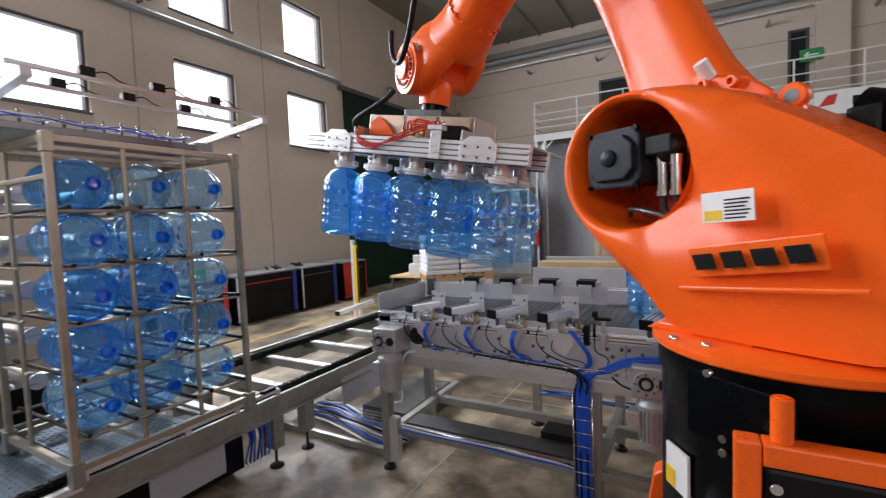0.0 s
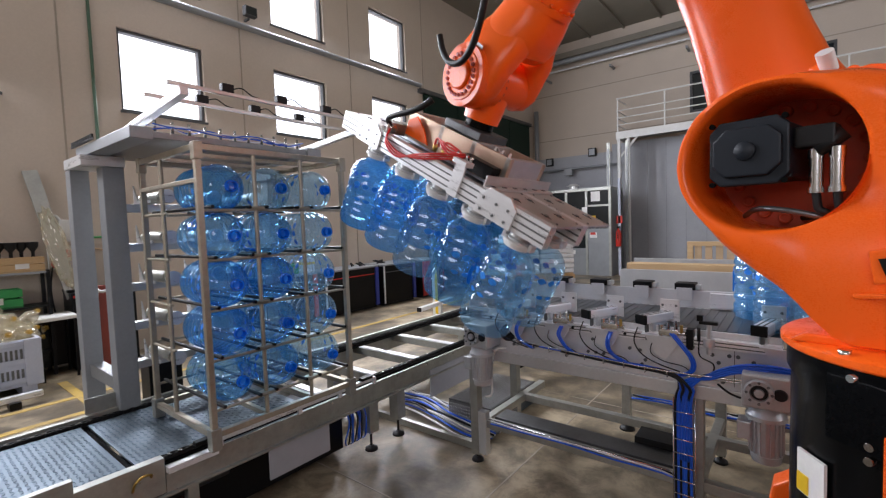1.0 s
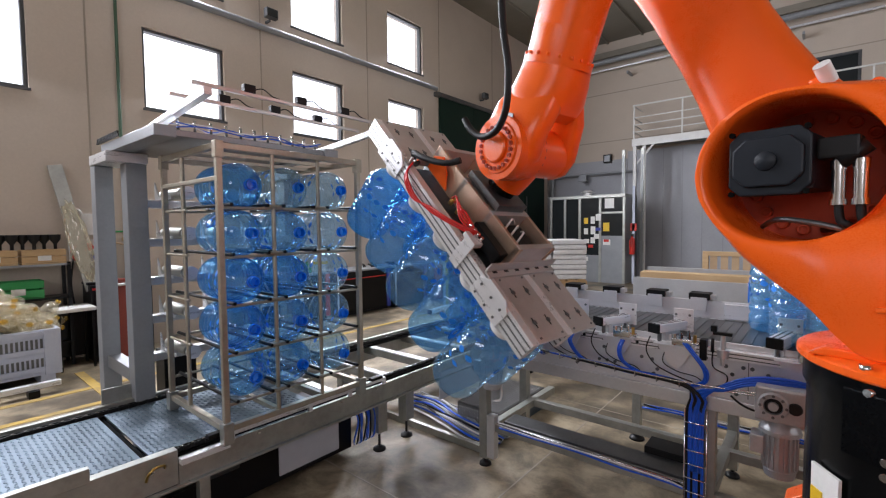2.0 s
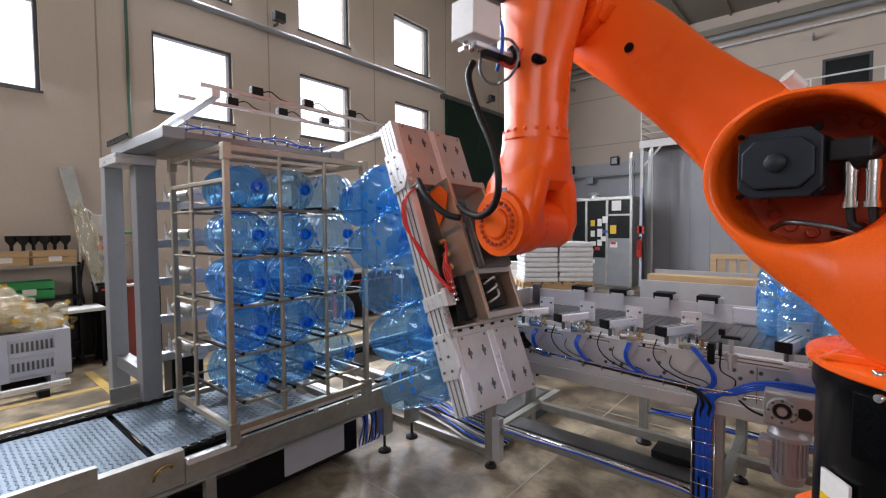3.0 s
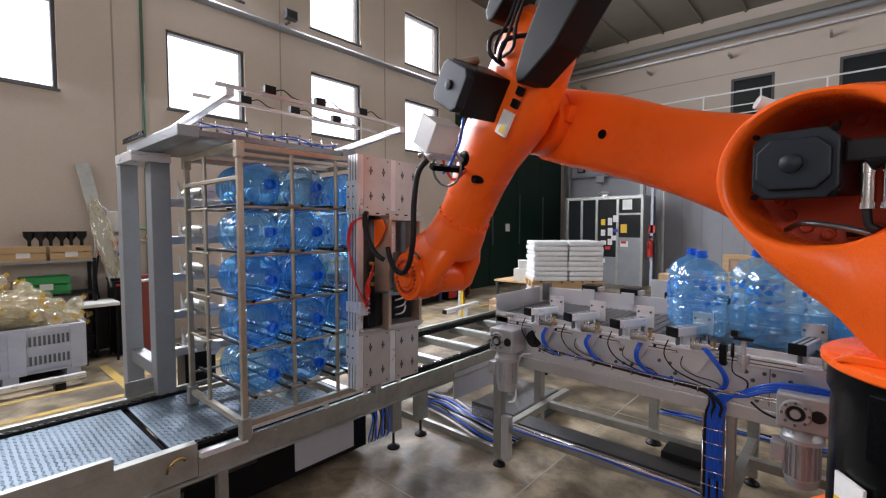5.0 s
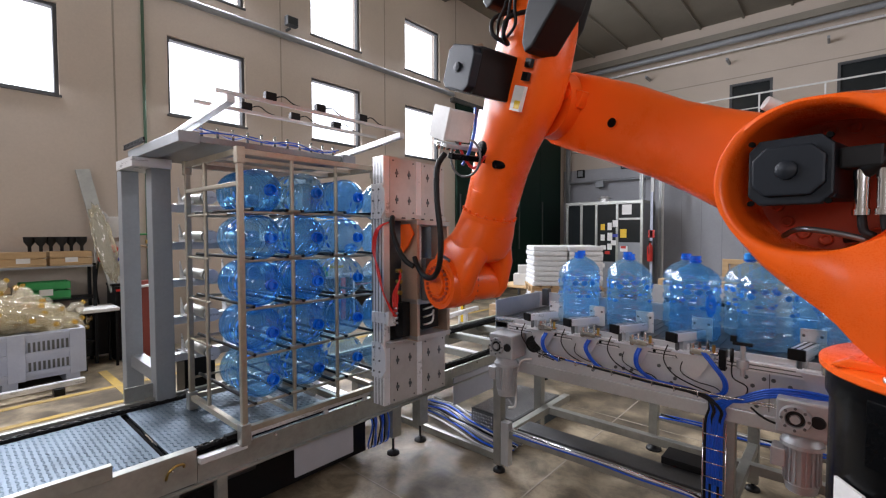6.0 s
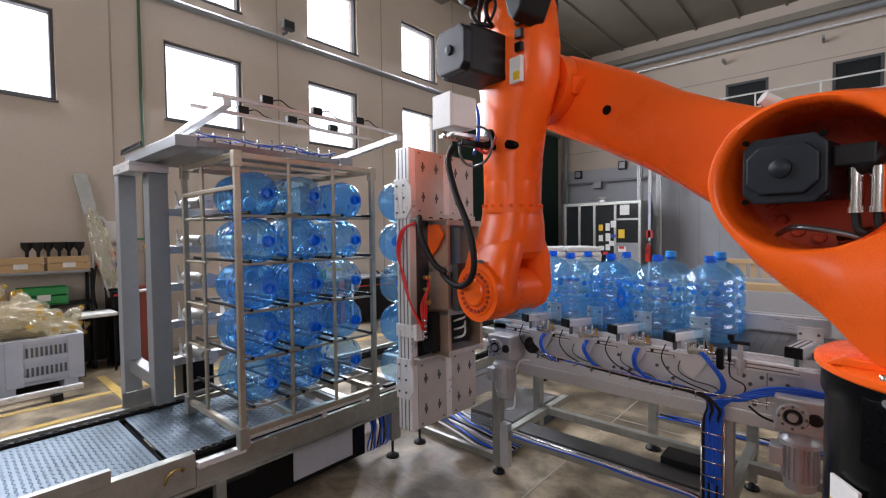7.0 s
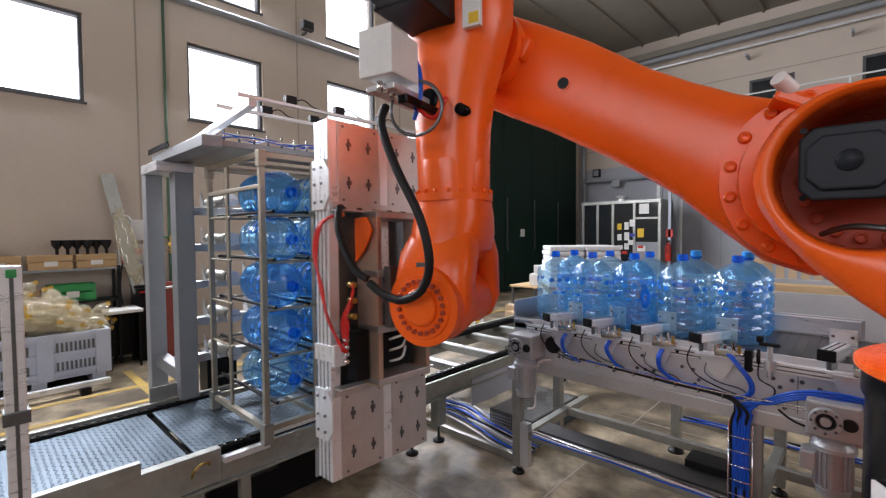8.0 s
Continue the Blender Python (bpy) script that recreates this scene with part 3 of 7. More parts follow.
for y in (1.15, 1.7, 2.05, 2.4):
    part("sensor", box(-2.61, y, 0.672, -2.565, y + 0.11, 0.695, 0.003), M_DARK_PANEL, conv, "small black photo sensor")
    part("sensor_bracket", box(-2.60, y + 0.13, 0.61, -2.58, y + 0.16, 0.66, 0.002), M_ALU, conv)
part("stop_plate", box(-3.755, 0.92, 0.66, -3.742, 1.24, 0.765, 0.003), M_GALV, conv, "galvanised stop plate")
part("chain_track", box(CX1 - 0.048, -1.55, 0.585, CX1 + 0.012, 6.5, 0.614), M_DARK_PANEL, conv)
part("chain_track", box(CX0 + 0.012, -1.55, 0.585, CX0 + 0.075, 6.5, 0.614), M_DARK_PANEL, conv)
# added black block in place of the dark void under the conveyor
part("shade_block", box(-3.40, 1.00, 0.06, -2.84, 2.40, 0.43, 0.01), M_DARK_PANEL, conv, "black block standing for the deep shade below the conveyor")
part("side_hanger", prism([(-2.64, 0.448), (-2.64, 0.25), (-2.60, 0.20), (-2.56, 0.22), (-2.585, 0.27), (-2.585, 0.448)], 1.10, 1.16, 0.004), M_GALV, conv)
part("stop_bracket", box(-2.597, 1.00, 0.585, -2.555, 1.27, 0.62, 0.003), M_ALU, conv)
part("leg_cover", box(-2.60, 0.62, 0.0, -2.588, 0.90, 0.452, 0.003), M_GALV, conv, "galvanised leg cover")
for a, b in ((0.9, 1.25), (1.0, 1.45)):
    part("motor", cyl((-2.9, a, 0.33), (-2.9, b, 0.33), 0.075, None, 18), M_STEEL_D, conv, "", 40)
for i in range(9):
    wy = 2.34 + 0.022 * i
    part("wire", pipe([(-2.74, wy, 0.45), (-2.70 - 0.01 * (i % 4), wy + 0.02, 0.33), (-2.72 + 0.02 * (i % 3), wy - 0.01, 0.18), (-2.85, wy + 0.1, 0.06)], 0.007, 6), (M_BLUE_HOSE, M_RUBBER, M_BLUE_HOSE)[i % 3], conv)

# ---- the pusher gantry behind the rack ----
gantry = thing("pusher_gantry", "grey steel gantry with rows of pusher arms behind the rack", "gantry")
for x, y, w in ((-4.04, 1.05, 0.115), (-3.72, 1.165, 0.13), (-3.98, 2.55, 0.13)):
    part("post", box(x - w / 2, y - w / 2, 0.0, x + w / 2, y + w / 2, 2.37, 0.006), M_GREY, gantry)
part("top_cap", box(-4.06, 0.98, 2.37, -3.64, 1.235, 2.44, 0.004), M_ALU, gantry, "pale bare steel end plate")
part("top_cap", box(-4.17, 2.45, 2.37, -3.80, 2.62, 2.44, 0.004), M_GREY, gantry)
tube("brace", (-4.04, 1.05, 0.92), (-3.72, 1.165, 0.80), 0.09, gantry, M_GREY)
part("overhead_beam", box(-3.90, 1.02, 2.442, -2.84, 1.14, 2.51, 0.004), M_GREY, gantry)
part("overhead_beam", box(-3.90, 2.20, 2.442, -2.84, 2.32, 2.51, 0.004), M_GREY, gantry)
part("edge_tray", joined(*[box(-3.92 + 0.035 * k, 1.0, 2.512, -3.905 + 0.035 * k, 1.012, 2.55) for k in range(14)], box(-3.93, 1.0, 2.512, -3.42, 1.006, 2.525)), M_DARK_PANEL, gantry, "slotted cable duct")
part("overhead_panel", box(-3.90, 1.142, 2.455, -2.86, 2.198, 2.495, 0.003), M_STEEL_D, gantry)
for y in (1.16, 2.46):
    tube("profile_arm", (-3.45, y, 2.55), (-2.44, y, 2.645), 0.045, gantry, M_ALU)
    for zz in (-0.012, 0.012):
        part("slot", moved(box(-0.5, -0.0238, -0.0025, 0.5, -0.0232, 0.0025), pose(-2.945, y, 2.5975 + zz, 0, -5.4, 0)), M_STEEL_D, gantry)
for x, z in ((-2.50, 2.69), (-2.82, 2.69)):
    tube("sensor_bar", (x, 1.10, z), (x, 2.52, z), 0.022, gantry, M_PLATE)
    for i, y in enumerate((1.42, 1.77, 2.12)):
        part("sensor", box(x - 0.02, y - 0.035, z + 0.008, x + 0.02, y + 0.035, z + 0.055, 0.004), M_MOTOR_BODY, gantry, "small black sensor")
        part("sensor_wire", pipe([(x, y + 0.03, z + 0.03), (x, y + 0.09, z + 0.05), (x, y + 0.15, z + 0.02), (x, y + 0.2, z + 0.012)], 0.004, 6), M_RUBBER, gantry)
for i in range(11):
    y = 1.18 + i * 0.098
    part("hose_fitting", cyl((-2.92, y, 2.50), (-2.92, y, 2.575), 0.009, None, 8), M_CHROME, gantry)
for i in range(5):
    part("air_hose", pipe([(-2.97 + 0.02 * i + 0.02 * random.random(), 1.15 + 0.115 * k, 2.51 + 0.04 * random.random()) for k in range(10)], 0.0045, 6), M_BLUE_HOSE if i % 2 == 0 else M_WHITE, gantry, "blue air hose" if i % 2 == 0 else "white air hose")
for iz, z in enumerate(RACK_Z):
    part("pusher_beam", box(-3.80, 1.245, z - 0.10, -3.72, 2.55, z - 0.04, 0.004), M_STEEL, gantry)
    for y in RACK_Y:
        part("pusher_cylinder", joined(cyl((-3.84, y, z), (-3.46, y, z), 0.042, None, 18), cyl((-3.46, y, z), (-3.40, y, z), 0.014, None, 10)), M_GALV, gantry, "", 40)
        part("pusher_bracket", prism([(-3.80, z - 0.04), (-3.50, z - 0.04), (-3.50, z - 0.02), (-3.72, z - 0.02), (-3.80, z + 0.10)], y - 0.08, y - 0.072), M_ALU, gantry)
        part("pusher_pad", cyl((-3.40, y, z), (-3.375, y, z), 0.05, None, 18), M_ALU, gantry, "", 40)
part("valve_box", box(-4.05, 1.36, 0.55, -3.86, 1.6, 0.92, 0.006), M_DARK_PANEL, gantry, "black valve box")


# ---- the robot ----
BASE = Vector((0.442, 1.800, 0))
A2_R, A2_Z, L1, L3, A3 = 0.395, 2.066, 1.389, 1.105, 0.037
robot = thing("industrial_robot", "orange industrial robot arm on a black column", "robot", Matrix.Translation(BASE))
col = part("column", lathe([(0.345, 0.25), (0.340, 1.42), (0.350, 1.44), (0.350, 1.505), (0.30, 1.51)], 64), M_BLACK, robot, "glossy black round robot column", 40)
part("access_plate", moved(box(-0.05, -0.012, -0.085, 0.20, 0.02, 0.085, 0.004), pose(0, 0, 1.40, 0, 0, -40) @ pose(0, -0.346, 0)), M_BLACK, col)
for a, z in ((-128.3, 1.487), (-122.0, 1.335), (-122.1, 1.30)):
    part("bolt", cyl((0.30 * math.cos(radians(a)), 0.30 * math.sin(radians(a)), z), (0.363 * math.cos(radians(a)), 0.363 * math.sin(radians(a)), z), 0.010, None, 8), M_CHROME, col)
part("warning_label", moved(box(-0.05, -0.004, -0.06, 0.05, 0.004, 0.06), pose(0, 0, 1.175, 0, 0, -57) @ pose(0, -0.348, 0)), M_LABEL, col, "white and yellow warning label")
part("warning_label", moved(box(-0.045, -0.002, -0.055, -0.005, 0.002, -0.005), pose(0, 0, 1.175, 0, 0, -57) @ pose(0, -0.354, 0)), M_YELLOW, col)
part("base_plate", box(-0.45, -0.45, 0.0, 0.45, 0.45, 0.26, 0.02), M_ORANGE, robot)
for a in (-1, 1):
    part("foot_gusset", prism([(-0.50, 0.2), (0.50, 0.2), (0.39, 0.90), (0.30, 0.97), (-0.30, 0.97), (-0.39, 0.90)], a * 0.30 - 0.05, a * 0.30 + 0.05, 0.008), M_ORANGE, robot, "orange cast base bracket")
part("stop_frame", joined(box(-0.175, -0.43, 0.95, -0.125, -0.375, 1.395, 0.006), box(-0.124, -0.43, 1.345, 0.55, -0.375, 1.395, 0.006)), M_ORANGE, robot, "orange bracket frame")
part("stop_post", joined(cyl((-0.088, -0.402, 1.396), (-0.088, -0.402, 1.49), 0.021, None, 20), cyl((-0.088, -0.402, 1.49), (-0.088, -0.402, 1.494), 0.012, None, 14)), M_ORANGE, robot, "round orange stop post", 40)
cb = part("connector_box", box(-0.12, -0.42, 1.0, 0.5, -0.352, 1.34, 0.01), M_DARK_PANEL, robot, "black connector panel")
part("connector", box(-0.11, -0.432, 1.16, -0.06, -0.421, 1.25, 0.004), M_ALU, cb)
part("bolt", cyl((-0.10, -0.421, 1.30), (-0.10, -0.430, 1.30), 0.012, None, 10), M_CHROME, cb)
for x, y in ((-0.36, -0.21), (-0.345, -0.24)):
    part("bolt", cyl((x, y, 0.89), (x - 0.012, y - 0.02, 0.965 + 4 * (x + 0.36)), 0.014, None, 10), M_CHROME, robot)

# carousel: x forward, y to the robot's left, from the column's axis
carousel = part("carousel", joined(lathe([(0.360, 1.510), (0.366, 1.516), (0.366, 1.532), (0.354, 1.54), (0.0, 1.544)], 64)), M_ORANGE, robot, "orange turntable", 40)
HC = Vector((0.327, 0, 2.037))
OUTLINE = [(0.592, 2.04), (0.576, 2.12), (0.530, 2.195), (0.455, 2.246), (0.37, 2.266), (0.27, 2.262), (0.15, 2.238), (0.02, 2.185), (-0.10, 2.105), (-0.25, 1.995), (-0.36, 1.87),
           (-0.40, 1.74), (-0.38, 1.62), (-0.30, 1.542), (-0.05, 1.538), (0.21, 1.538), (0.24, 1.60), (0.285, 1.655), (0.37, 1.72), (0.458, 1.795), (0.532, 1.885), (0.577, 1.962)]


def ray_outline(a):
    d = Vector((math.cos(a), math.sin(a)))
    best = 0.2
    for p, q in zip(OUTLINE, OUTLINE[1:] + OUTLINE[:1]):
        p, q = Vector(p) - Vector((HC.x, HC.z)), Vector(q) - Vector((HC.x, HC.z))
        e = q - p
        den = d.x * e.y - d.y * e.x
        if abs(den) > 1e-9:
            s = (p.x * e.y - p.y * e.x) / den
            u = (p.x * d.y - p.y * d.x) / den
            if s > 0 and -1e-6 <= u <= 1 + 1e-6:
                best = max(best, s)
    return best


def carousel_shell():
    n = 96
    ang = [2 * math.pi * i / n for i in range(n)]
    dist = [ray_outline(a) for a in ang]
    dist = [(dist[i - 1] + 2 * dist[i] + dist[(i + 1) % n]) / 4 for i in range(n)]
    hole = 0.194

    def lip(i):  # the opening is a little drawn out towards the front
        return hole + 0.020 * max(0.0, math.cos(ang[i]))

    def ring(f, y):
        return [(HC.x + f(i) * math.cos(ang[i]), y(i) if callable(y) else y, HC.z + f(i) * math.sin(ang[i])) for i in range(n)]

    def side(i):  # the flank stands in towards the back and the foot
        return 0.305 - 0.10 * max(0, dist[i] - 0.30)
    rings = [ring(lambda i: lip(i) * 0.985, 0.03), ring(lambda i: lip(i) * 0.985, 0.27), ring(lip, lambda i: side(i) - 0.008), ring(lambda i: lip(i) + 0.010, side),
             ring(lambda i: lip(i) + (dist[i] - lip(i)) * 0.55, lambda i: side(i) - 0.004), ring(lambda i: dist[i] - 0.016, lambda i: side(i) - 0.026), ring(lambda i: dist[i] - 0.003, lambda i: side(i) - 0.062),
             ring(lambda i: dist[i], lambda i: side(i) - 0.12), ring(lambda i: dist[i], -0.10), ring(lambda i: dist[i] - 0.02, -0.155), ring(lambda i: dist[i] - 0.06, -0.165)]
    bm = bmesh.new()
    add_rings(bm, rings, False, True)
    return bm


part("housing", carousel_shell(), M_ORANGE, carousel, "orange cast housing with a large round opening", 55)
# floor of the opening and its bolts, coloured as if in shade
part("recess", cyl((HC.x + 0.008, 0.0, HC.z), (HC.x + 0.008, 0.031, HC.z), 0.212, None, 48), M_ORANGE_SHADE, carousel, "inner orange casting, darkened for the shade of the opening", 40)
for i in range(18):
    a = 2 * math.pi * i / 18
    part("bolt", moved(lathe([(0.017, 0), (0.017, 0.022), (0.010, 0.022), (0.010, 0.010)], 12), Matrix.Translation((HC.x + 0.165 * math.cos(a), 0.031, HC.z + 0.165 * math.sin(a))) @ pose(0, 0, 0, -90)), M_ORANGE_SHADE, carousel)


def octagon(cx, cz, w, h, c):
    return [(cx - w + c, cz - h), (cx + w - c, cz - h), (cx + w, cz - h + c), (cx + w, cz + h - c), (cx + w - c, cz + h), (cx - w + c, cz + h), (cx - w, cz + h - c), (cx - w, cz - h + c)]


motor = part("drive_motor", prism([(0.29, 1.985), (0.48, 1.985), (0.48, 2.135), (0.29, 2.135)], 0.03, 0.25, 0.012), M_MOTOR, carousel, "dark blue-grey servo motor")
part("motor_cover", prism(octagon(0.388, 2.064, 0.098, 0.092, 0.028), 0.235, 0.275, 0.006), M_MOTOR, motor)
part("motor_face", prism(octagon(0.388, 2.064, 0.084, 0.068, 0.032), 0.27, 0.292, 0.006), M_MOTOR, motor)
part("motor_knob", moved(lathe([(0.027, 0), (0.026, 0.010), (0.017, 0.016), (0.0, 0.017)], 20), Matrix.Translation((0.388, 0.290, 2.066)) @ pose(0, 0, 0, -90)), M_MOTOR, motor, "", 40)
for dx, dz in ((-0.088, -0.085), (0.088, -0.085), (-0.088, 0.085), (0.088, 0.085)):
    part("bolt", cyl((0.388 + dx, 0.27, 2.064 + dz), (0.388 + dx, 0.282, 2.064 + dz), 0.008, None, 8), M_BLACK, motor)
part("motor_plug", joined(box(0.20, 0.19, 2.06, 0.285, 0.26, 2.115, 0.006), cyl((0.24, 0.24, 2.05), (0.185, 0.24, 2.09), 0.02, None, 12)), M_MOTOR_BODY, motor)
for x in (0.243, 0.200):
    part("cable_plug", joined(cyl((x, 0.235, 2.055), (x, 0.235, 2.03), 0.018, None, 14), cyl((x, 0.235, 2.03), (x, 0.235, 1.955), 0.0155, None, 14), cyl((x, 0.235, 1.955), (x, 0.235, 1.94), 0.019, None, 14)), M_CHROME, carousel, "chrome cable plug", 40)
    part("cable", pipe([(x, 0.235, 1.95), (x - 0.005, 0.232, 1.90), (x - 0.02, 0.22, 1.885), (x + 0.05, 0.12, 1.875)], 0.010, 8), M_RUBBER, carousel)
part("cable", pipe([(0.44, 0.12, 1.885), (0.38, 0.2, 1.905), (0.30, 0.22, 1.895), (0.23, 0.21, 1.875)], 0.008, 8), M_STEEL_D, carousel)


FLANK = pose(-0.022, 0.288, 1.775, 90, 0, 180)
plate = part("name_plate", moved(box(-0.15, -0.04, -0.004, 0.15, 0.04, 0.006, 0.004), FLANK @ pose(0, 0, 0, 0, 0, 8)), M_ORANGE, carousel, "raised orange plate with dark block marks")
for i in range(4):
    part("dark_mark", moved(moved(prism([(-0.028, -0.020), (0.022, -0.020), (0.030, 0.020), (-0.020, 0.020)], 0.004, 0.009), pose(0, 0, 0.013, 90, 0, 0)), FLANK @ pose(0, 0, 0, 0, 0, 8) @ pose(-0.105 + 0.07 * i, 0, 0)), M_DARK_PANEL, plate)
part("rating_label", moved(box(-0.062, -0.038, 0.0, 0.062, 0.038, 0.004), FLANK @ pose(-0.052, 0.125, 0.006, 0, 0, 3)), M_LABEL, carousel, "white data label with a yellow field")
part("rating_label", moved(box(-0.056, -0.033, 0.004, -0.012, -0.008, 0.005), FLANK @ pose(-0.052, 0.125, 0.006, 0, 0, 3)), M_YELLOW, carousel)
for i in range(6):
    part("print_bar", moved(box(-0.006, 0.014 - 0.009 * i, 0.004, 0.054 - 0.006 * (i % 3), 0.018 - 0.009 * i, 0.005), FLANK @ pose(-0.052, 0.125, 0.006, 0, 0, 3)), M_DARK_PANEL, carousel)
part("rib", moved(box(-0.2, -0.006, -0.004, 0.2, 0.006, 0.01, 0.004), FLANK @ pose(0.02, -0.075, 0, 0, 0, 5)), M_ORANGE, carousel)
part("lifting_eye", joined(moved(lathe([(0.016, -0.016), (0.030, -0.016), (0.034, -0.010), (0.034, 0.010), (0.030, 0.016), (0.016, 0.016)], 20), pose(-0.03, 0.10, 2.172, 90)), box(-0.055, 0.088, 2.11, -0.005, 0.112, 2.145, 0.004)), M_ORANGE, carousel, "", 40)
part("eye_bore", cyl((-0.03, 0.086, 2.172), (-0.03, 0.1175, 2.172), 0.0165, None, 16), M_STEEL_D, carousel, "", 40)
part("shoulder_lug", prism([(0.03, 2.17), (0.24, 2.235), (0.235, 2.268), (0.16, 2.276), (0.08, 2.255), (0.02, 2.20)], 0.07, 0.10, 0.006), M_ORANGE, carousel)
for x, z in ((0.19, 2.258), (0.11, 2.246)):
    part("lug_screw", moved(lathe([(0.0, 0.012), (0.009, 0.012), (0.009, 0.032), (0.016, 0.032), (0.016, 0.0)], 16), pose(x, 0.10, z, -90)), M_ORANGE, carousel, "", 40)
part("balancer", cyl((-0.06, -0.22, 2.145), (-0.50, -0.22, 1.98), 0.075, None, 28), M_BLACK, carousel, "black counterbalance cylinder", 40)
part("balancer_head", box(-0.13, -0.30, 2.06, -0.05, -0.14, 2.16, 0.015), M_MOTOR_BODY, carousel, "black counterbalance head")
part("turntable_lug", prism([(0.0, 1.54), (0.30, 1.54), (0.26, 1.565), (0.0, 1.565)], 0.17, 0.24, 0.006), M_ORANGE, carousel)
for x in (0.08, 0.17):
    part("bolt", cyl((x, 0.30, 1.53), (x, 0.30, 1.55), 0.013, None, 10), M_CHROME, carousel)


def loft(sections, n=28, power=2.6):
    """Skins rounded cross sections set along x: (x, y, z, half width in y, half height in z)."""
    rings = []
    for x, y, z, ry, rz in sections:
        ring = []
        for i in range(n):
            c, s = math.cos(2 * math.pi * i / n), math.sin(2 * math.pi * i / n)
            ring.append((x, y + ry * math.copysign(abs(c) ** (2 / power), c), z + rz * math.copysign(abs(s) ** (2 / power), s)))
        rings.append(ring)
    bm = bmesh.new()
    add_rings(bm, rings)
    return bm


# link arm: x along the arm from the shoulder axis, y to the left
LY = -0.392
link = part("link_arm", joined(loft([(-0.30, LY, -0.02, 0.06, 0.12), (-0.27, LY, -0.02, 0.11, 0.19), (-0.15, LY, -0.025, 0.13, 0.27), (0.0, LY, -0.03, 0.135, 0.29), (0.18, LY, -0.03, 0.125, 0.25),
                                     (0.36, LY, -0.025, 0.115, 0.208), (0.52, LY, -0.02, 0.108, 0.193), (0.70, LY, -0.015, 0.10, 0.187), (0.98, LY, 0.0, 0.10, 0.200), (1.2, LY, -0.003, 0.10, 0.208),
                                     (1.38, LY, -0.004, 0.10, 0.207), (1.50, LY, -0.004, 0.095, 0.17), (1.57, LY, -0.004, 0.07, 0.10), (1.59, LY, -0.004, 0.03, 0.04)], 36, 3.0),
                                 cyl((0, -0.30, 0), (0, -0.15, 0), 0.245, None, 48), cyl((0, -0.30, 0), (0, -0.243, 0), 0.298, None, 64)), M_ORANGE, robot, "tapered orange lower arm", 40)
for i in range(16):
    a = 2 * math.pi * i / 16 + 0.1
    part("bolt", moved(lathe([(0.021, 0), (0.021, 0.006), (0.016, 0.008), (0.016, 0.020), (0.008, 0.020), (0.008, 0.008)], 14), Matrix.Translation((0.270 * math.cos(a), -0.243, 0.270 * math.sin(a))) @ pose(0, 0, 0, -90)), M_ORANGE, link)
part("bore", cyl((0.979, LY + 0.08, -0.006), (0.979, LY + 0.1085, -0.006), 0.024, None, 20), M_BLACK, link, "dark round hole", 40)
part("bore_rim", moved(lathe([(0.024, 0.0), (0.030, 0.0), (0.030, 0.006), (0.024, 0.006)], 20), Matrix.Translation((0.979, LY + 0.101, -0.006)) @ pose(0, 0, 0, -90)), M_ORANGE, link, "", 40)
part("buffer", cyl((0.225, -0.14, 0.185), (0.275, -0.10, 0.195), 0.024, None, 20), M_WHITE, link, "white plastic buffer", 40)
part("buffer_lug", box(0.13, -0.30, 0.14, 0.26, -0.12, 0.185, 0.012), M_ORANGE, link)
part("elbow_lug", joined(box(1.18, LY + 0.06, 0.02, 1.28, LY + 0.15, 0.11, 0.015), cyl((1.25, LY + 0.15, 0.07), (1.25, LY + 0.20, 0.07), 0.03, None, 14)), M_ORANGE, link, "", 40)
part("elbow_hub", cyl((L1, LY + 0.05, 0), (L1, -0.20, 0), 0.19, None, 40), M_ORANGE, link, "", 40)

# forearm: x towards the wrist, origin at the wrist's centre
FY = -0.035
fore = part("forearm", loft([(-1.62, FY, -0.02, 0.10, 0.12), (-1.58, FY, -0.02, 0.15, 0.17), (-1.45, FY, -0.03, 0.165, 0.20), (-1.25, FY, -0.035, 0.17, 0.22), (-1.10, FY, -0.035, 0.17, 0.215), (-0.98, FY, -0.025, 0.16, 0.19),
                             (-0.85, FY, -0.01, 0.15, 0.162), (-0.70, FY, 0, 0.146, 0.15), (-0.50, FY, 0, 0.142, 0.144), (-0.435, FY, 0, 0.142, 0.144)], 36, 2.5), M_ORANGE, robot, "orange upper arm", 40)
part("tube_ring", moved(lathe([(0.13, -0.57), (0.150, -0.57), (0.152, -0.55), (0.150, -0.435), (0.13, -0.435)], 40), pose(0, FY, 0, 0, 90, 0)), M_ORANGE, fore, "", 40)
part("wrist_flange", moved(lathe([(0.12, -0.436), (0.162, -0.436), (0.162, -0.405), (0.12, -0.405)], 40), pose(0, FY, 0, 0, 90, 0)), M_ORANGE, fore, "", 40)
for i in range(18):
    a = 2 * math.pi * i / 18
    part("bolt", cyl((-0.452, FY + 0.156 * math.cos(a), 0.156 * math.sin(a)), (-0.436, FY + 0.156 * math.cos(a), 0.156 * math.sin(a)), 0.008, None, 8), M_ORANGE, fore)
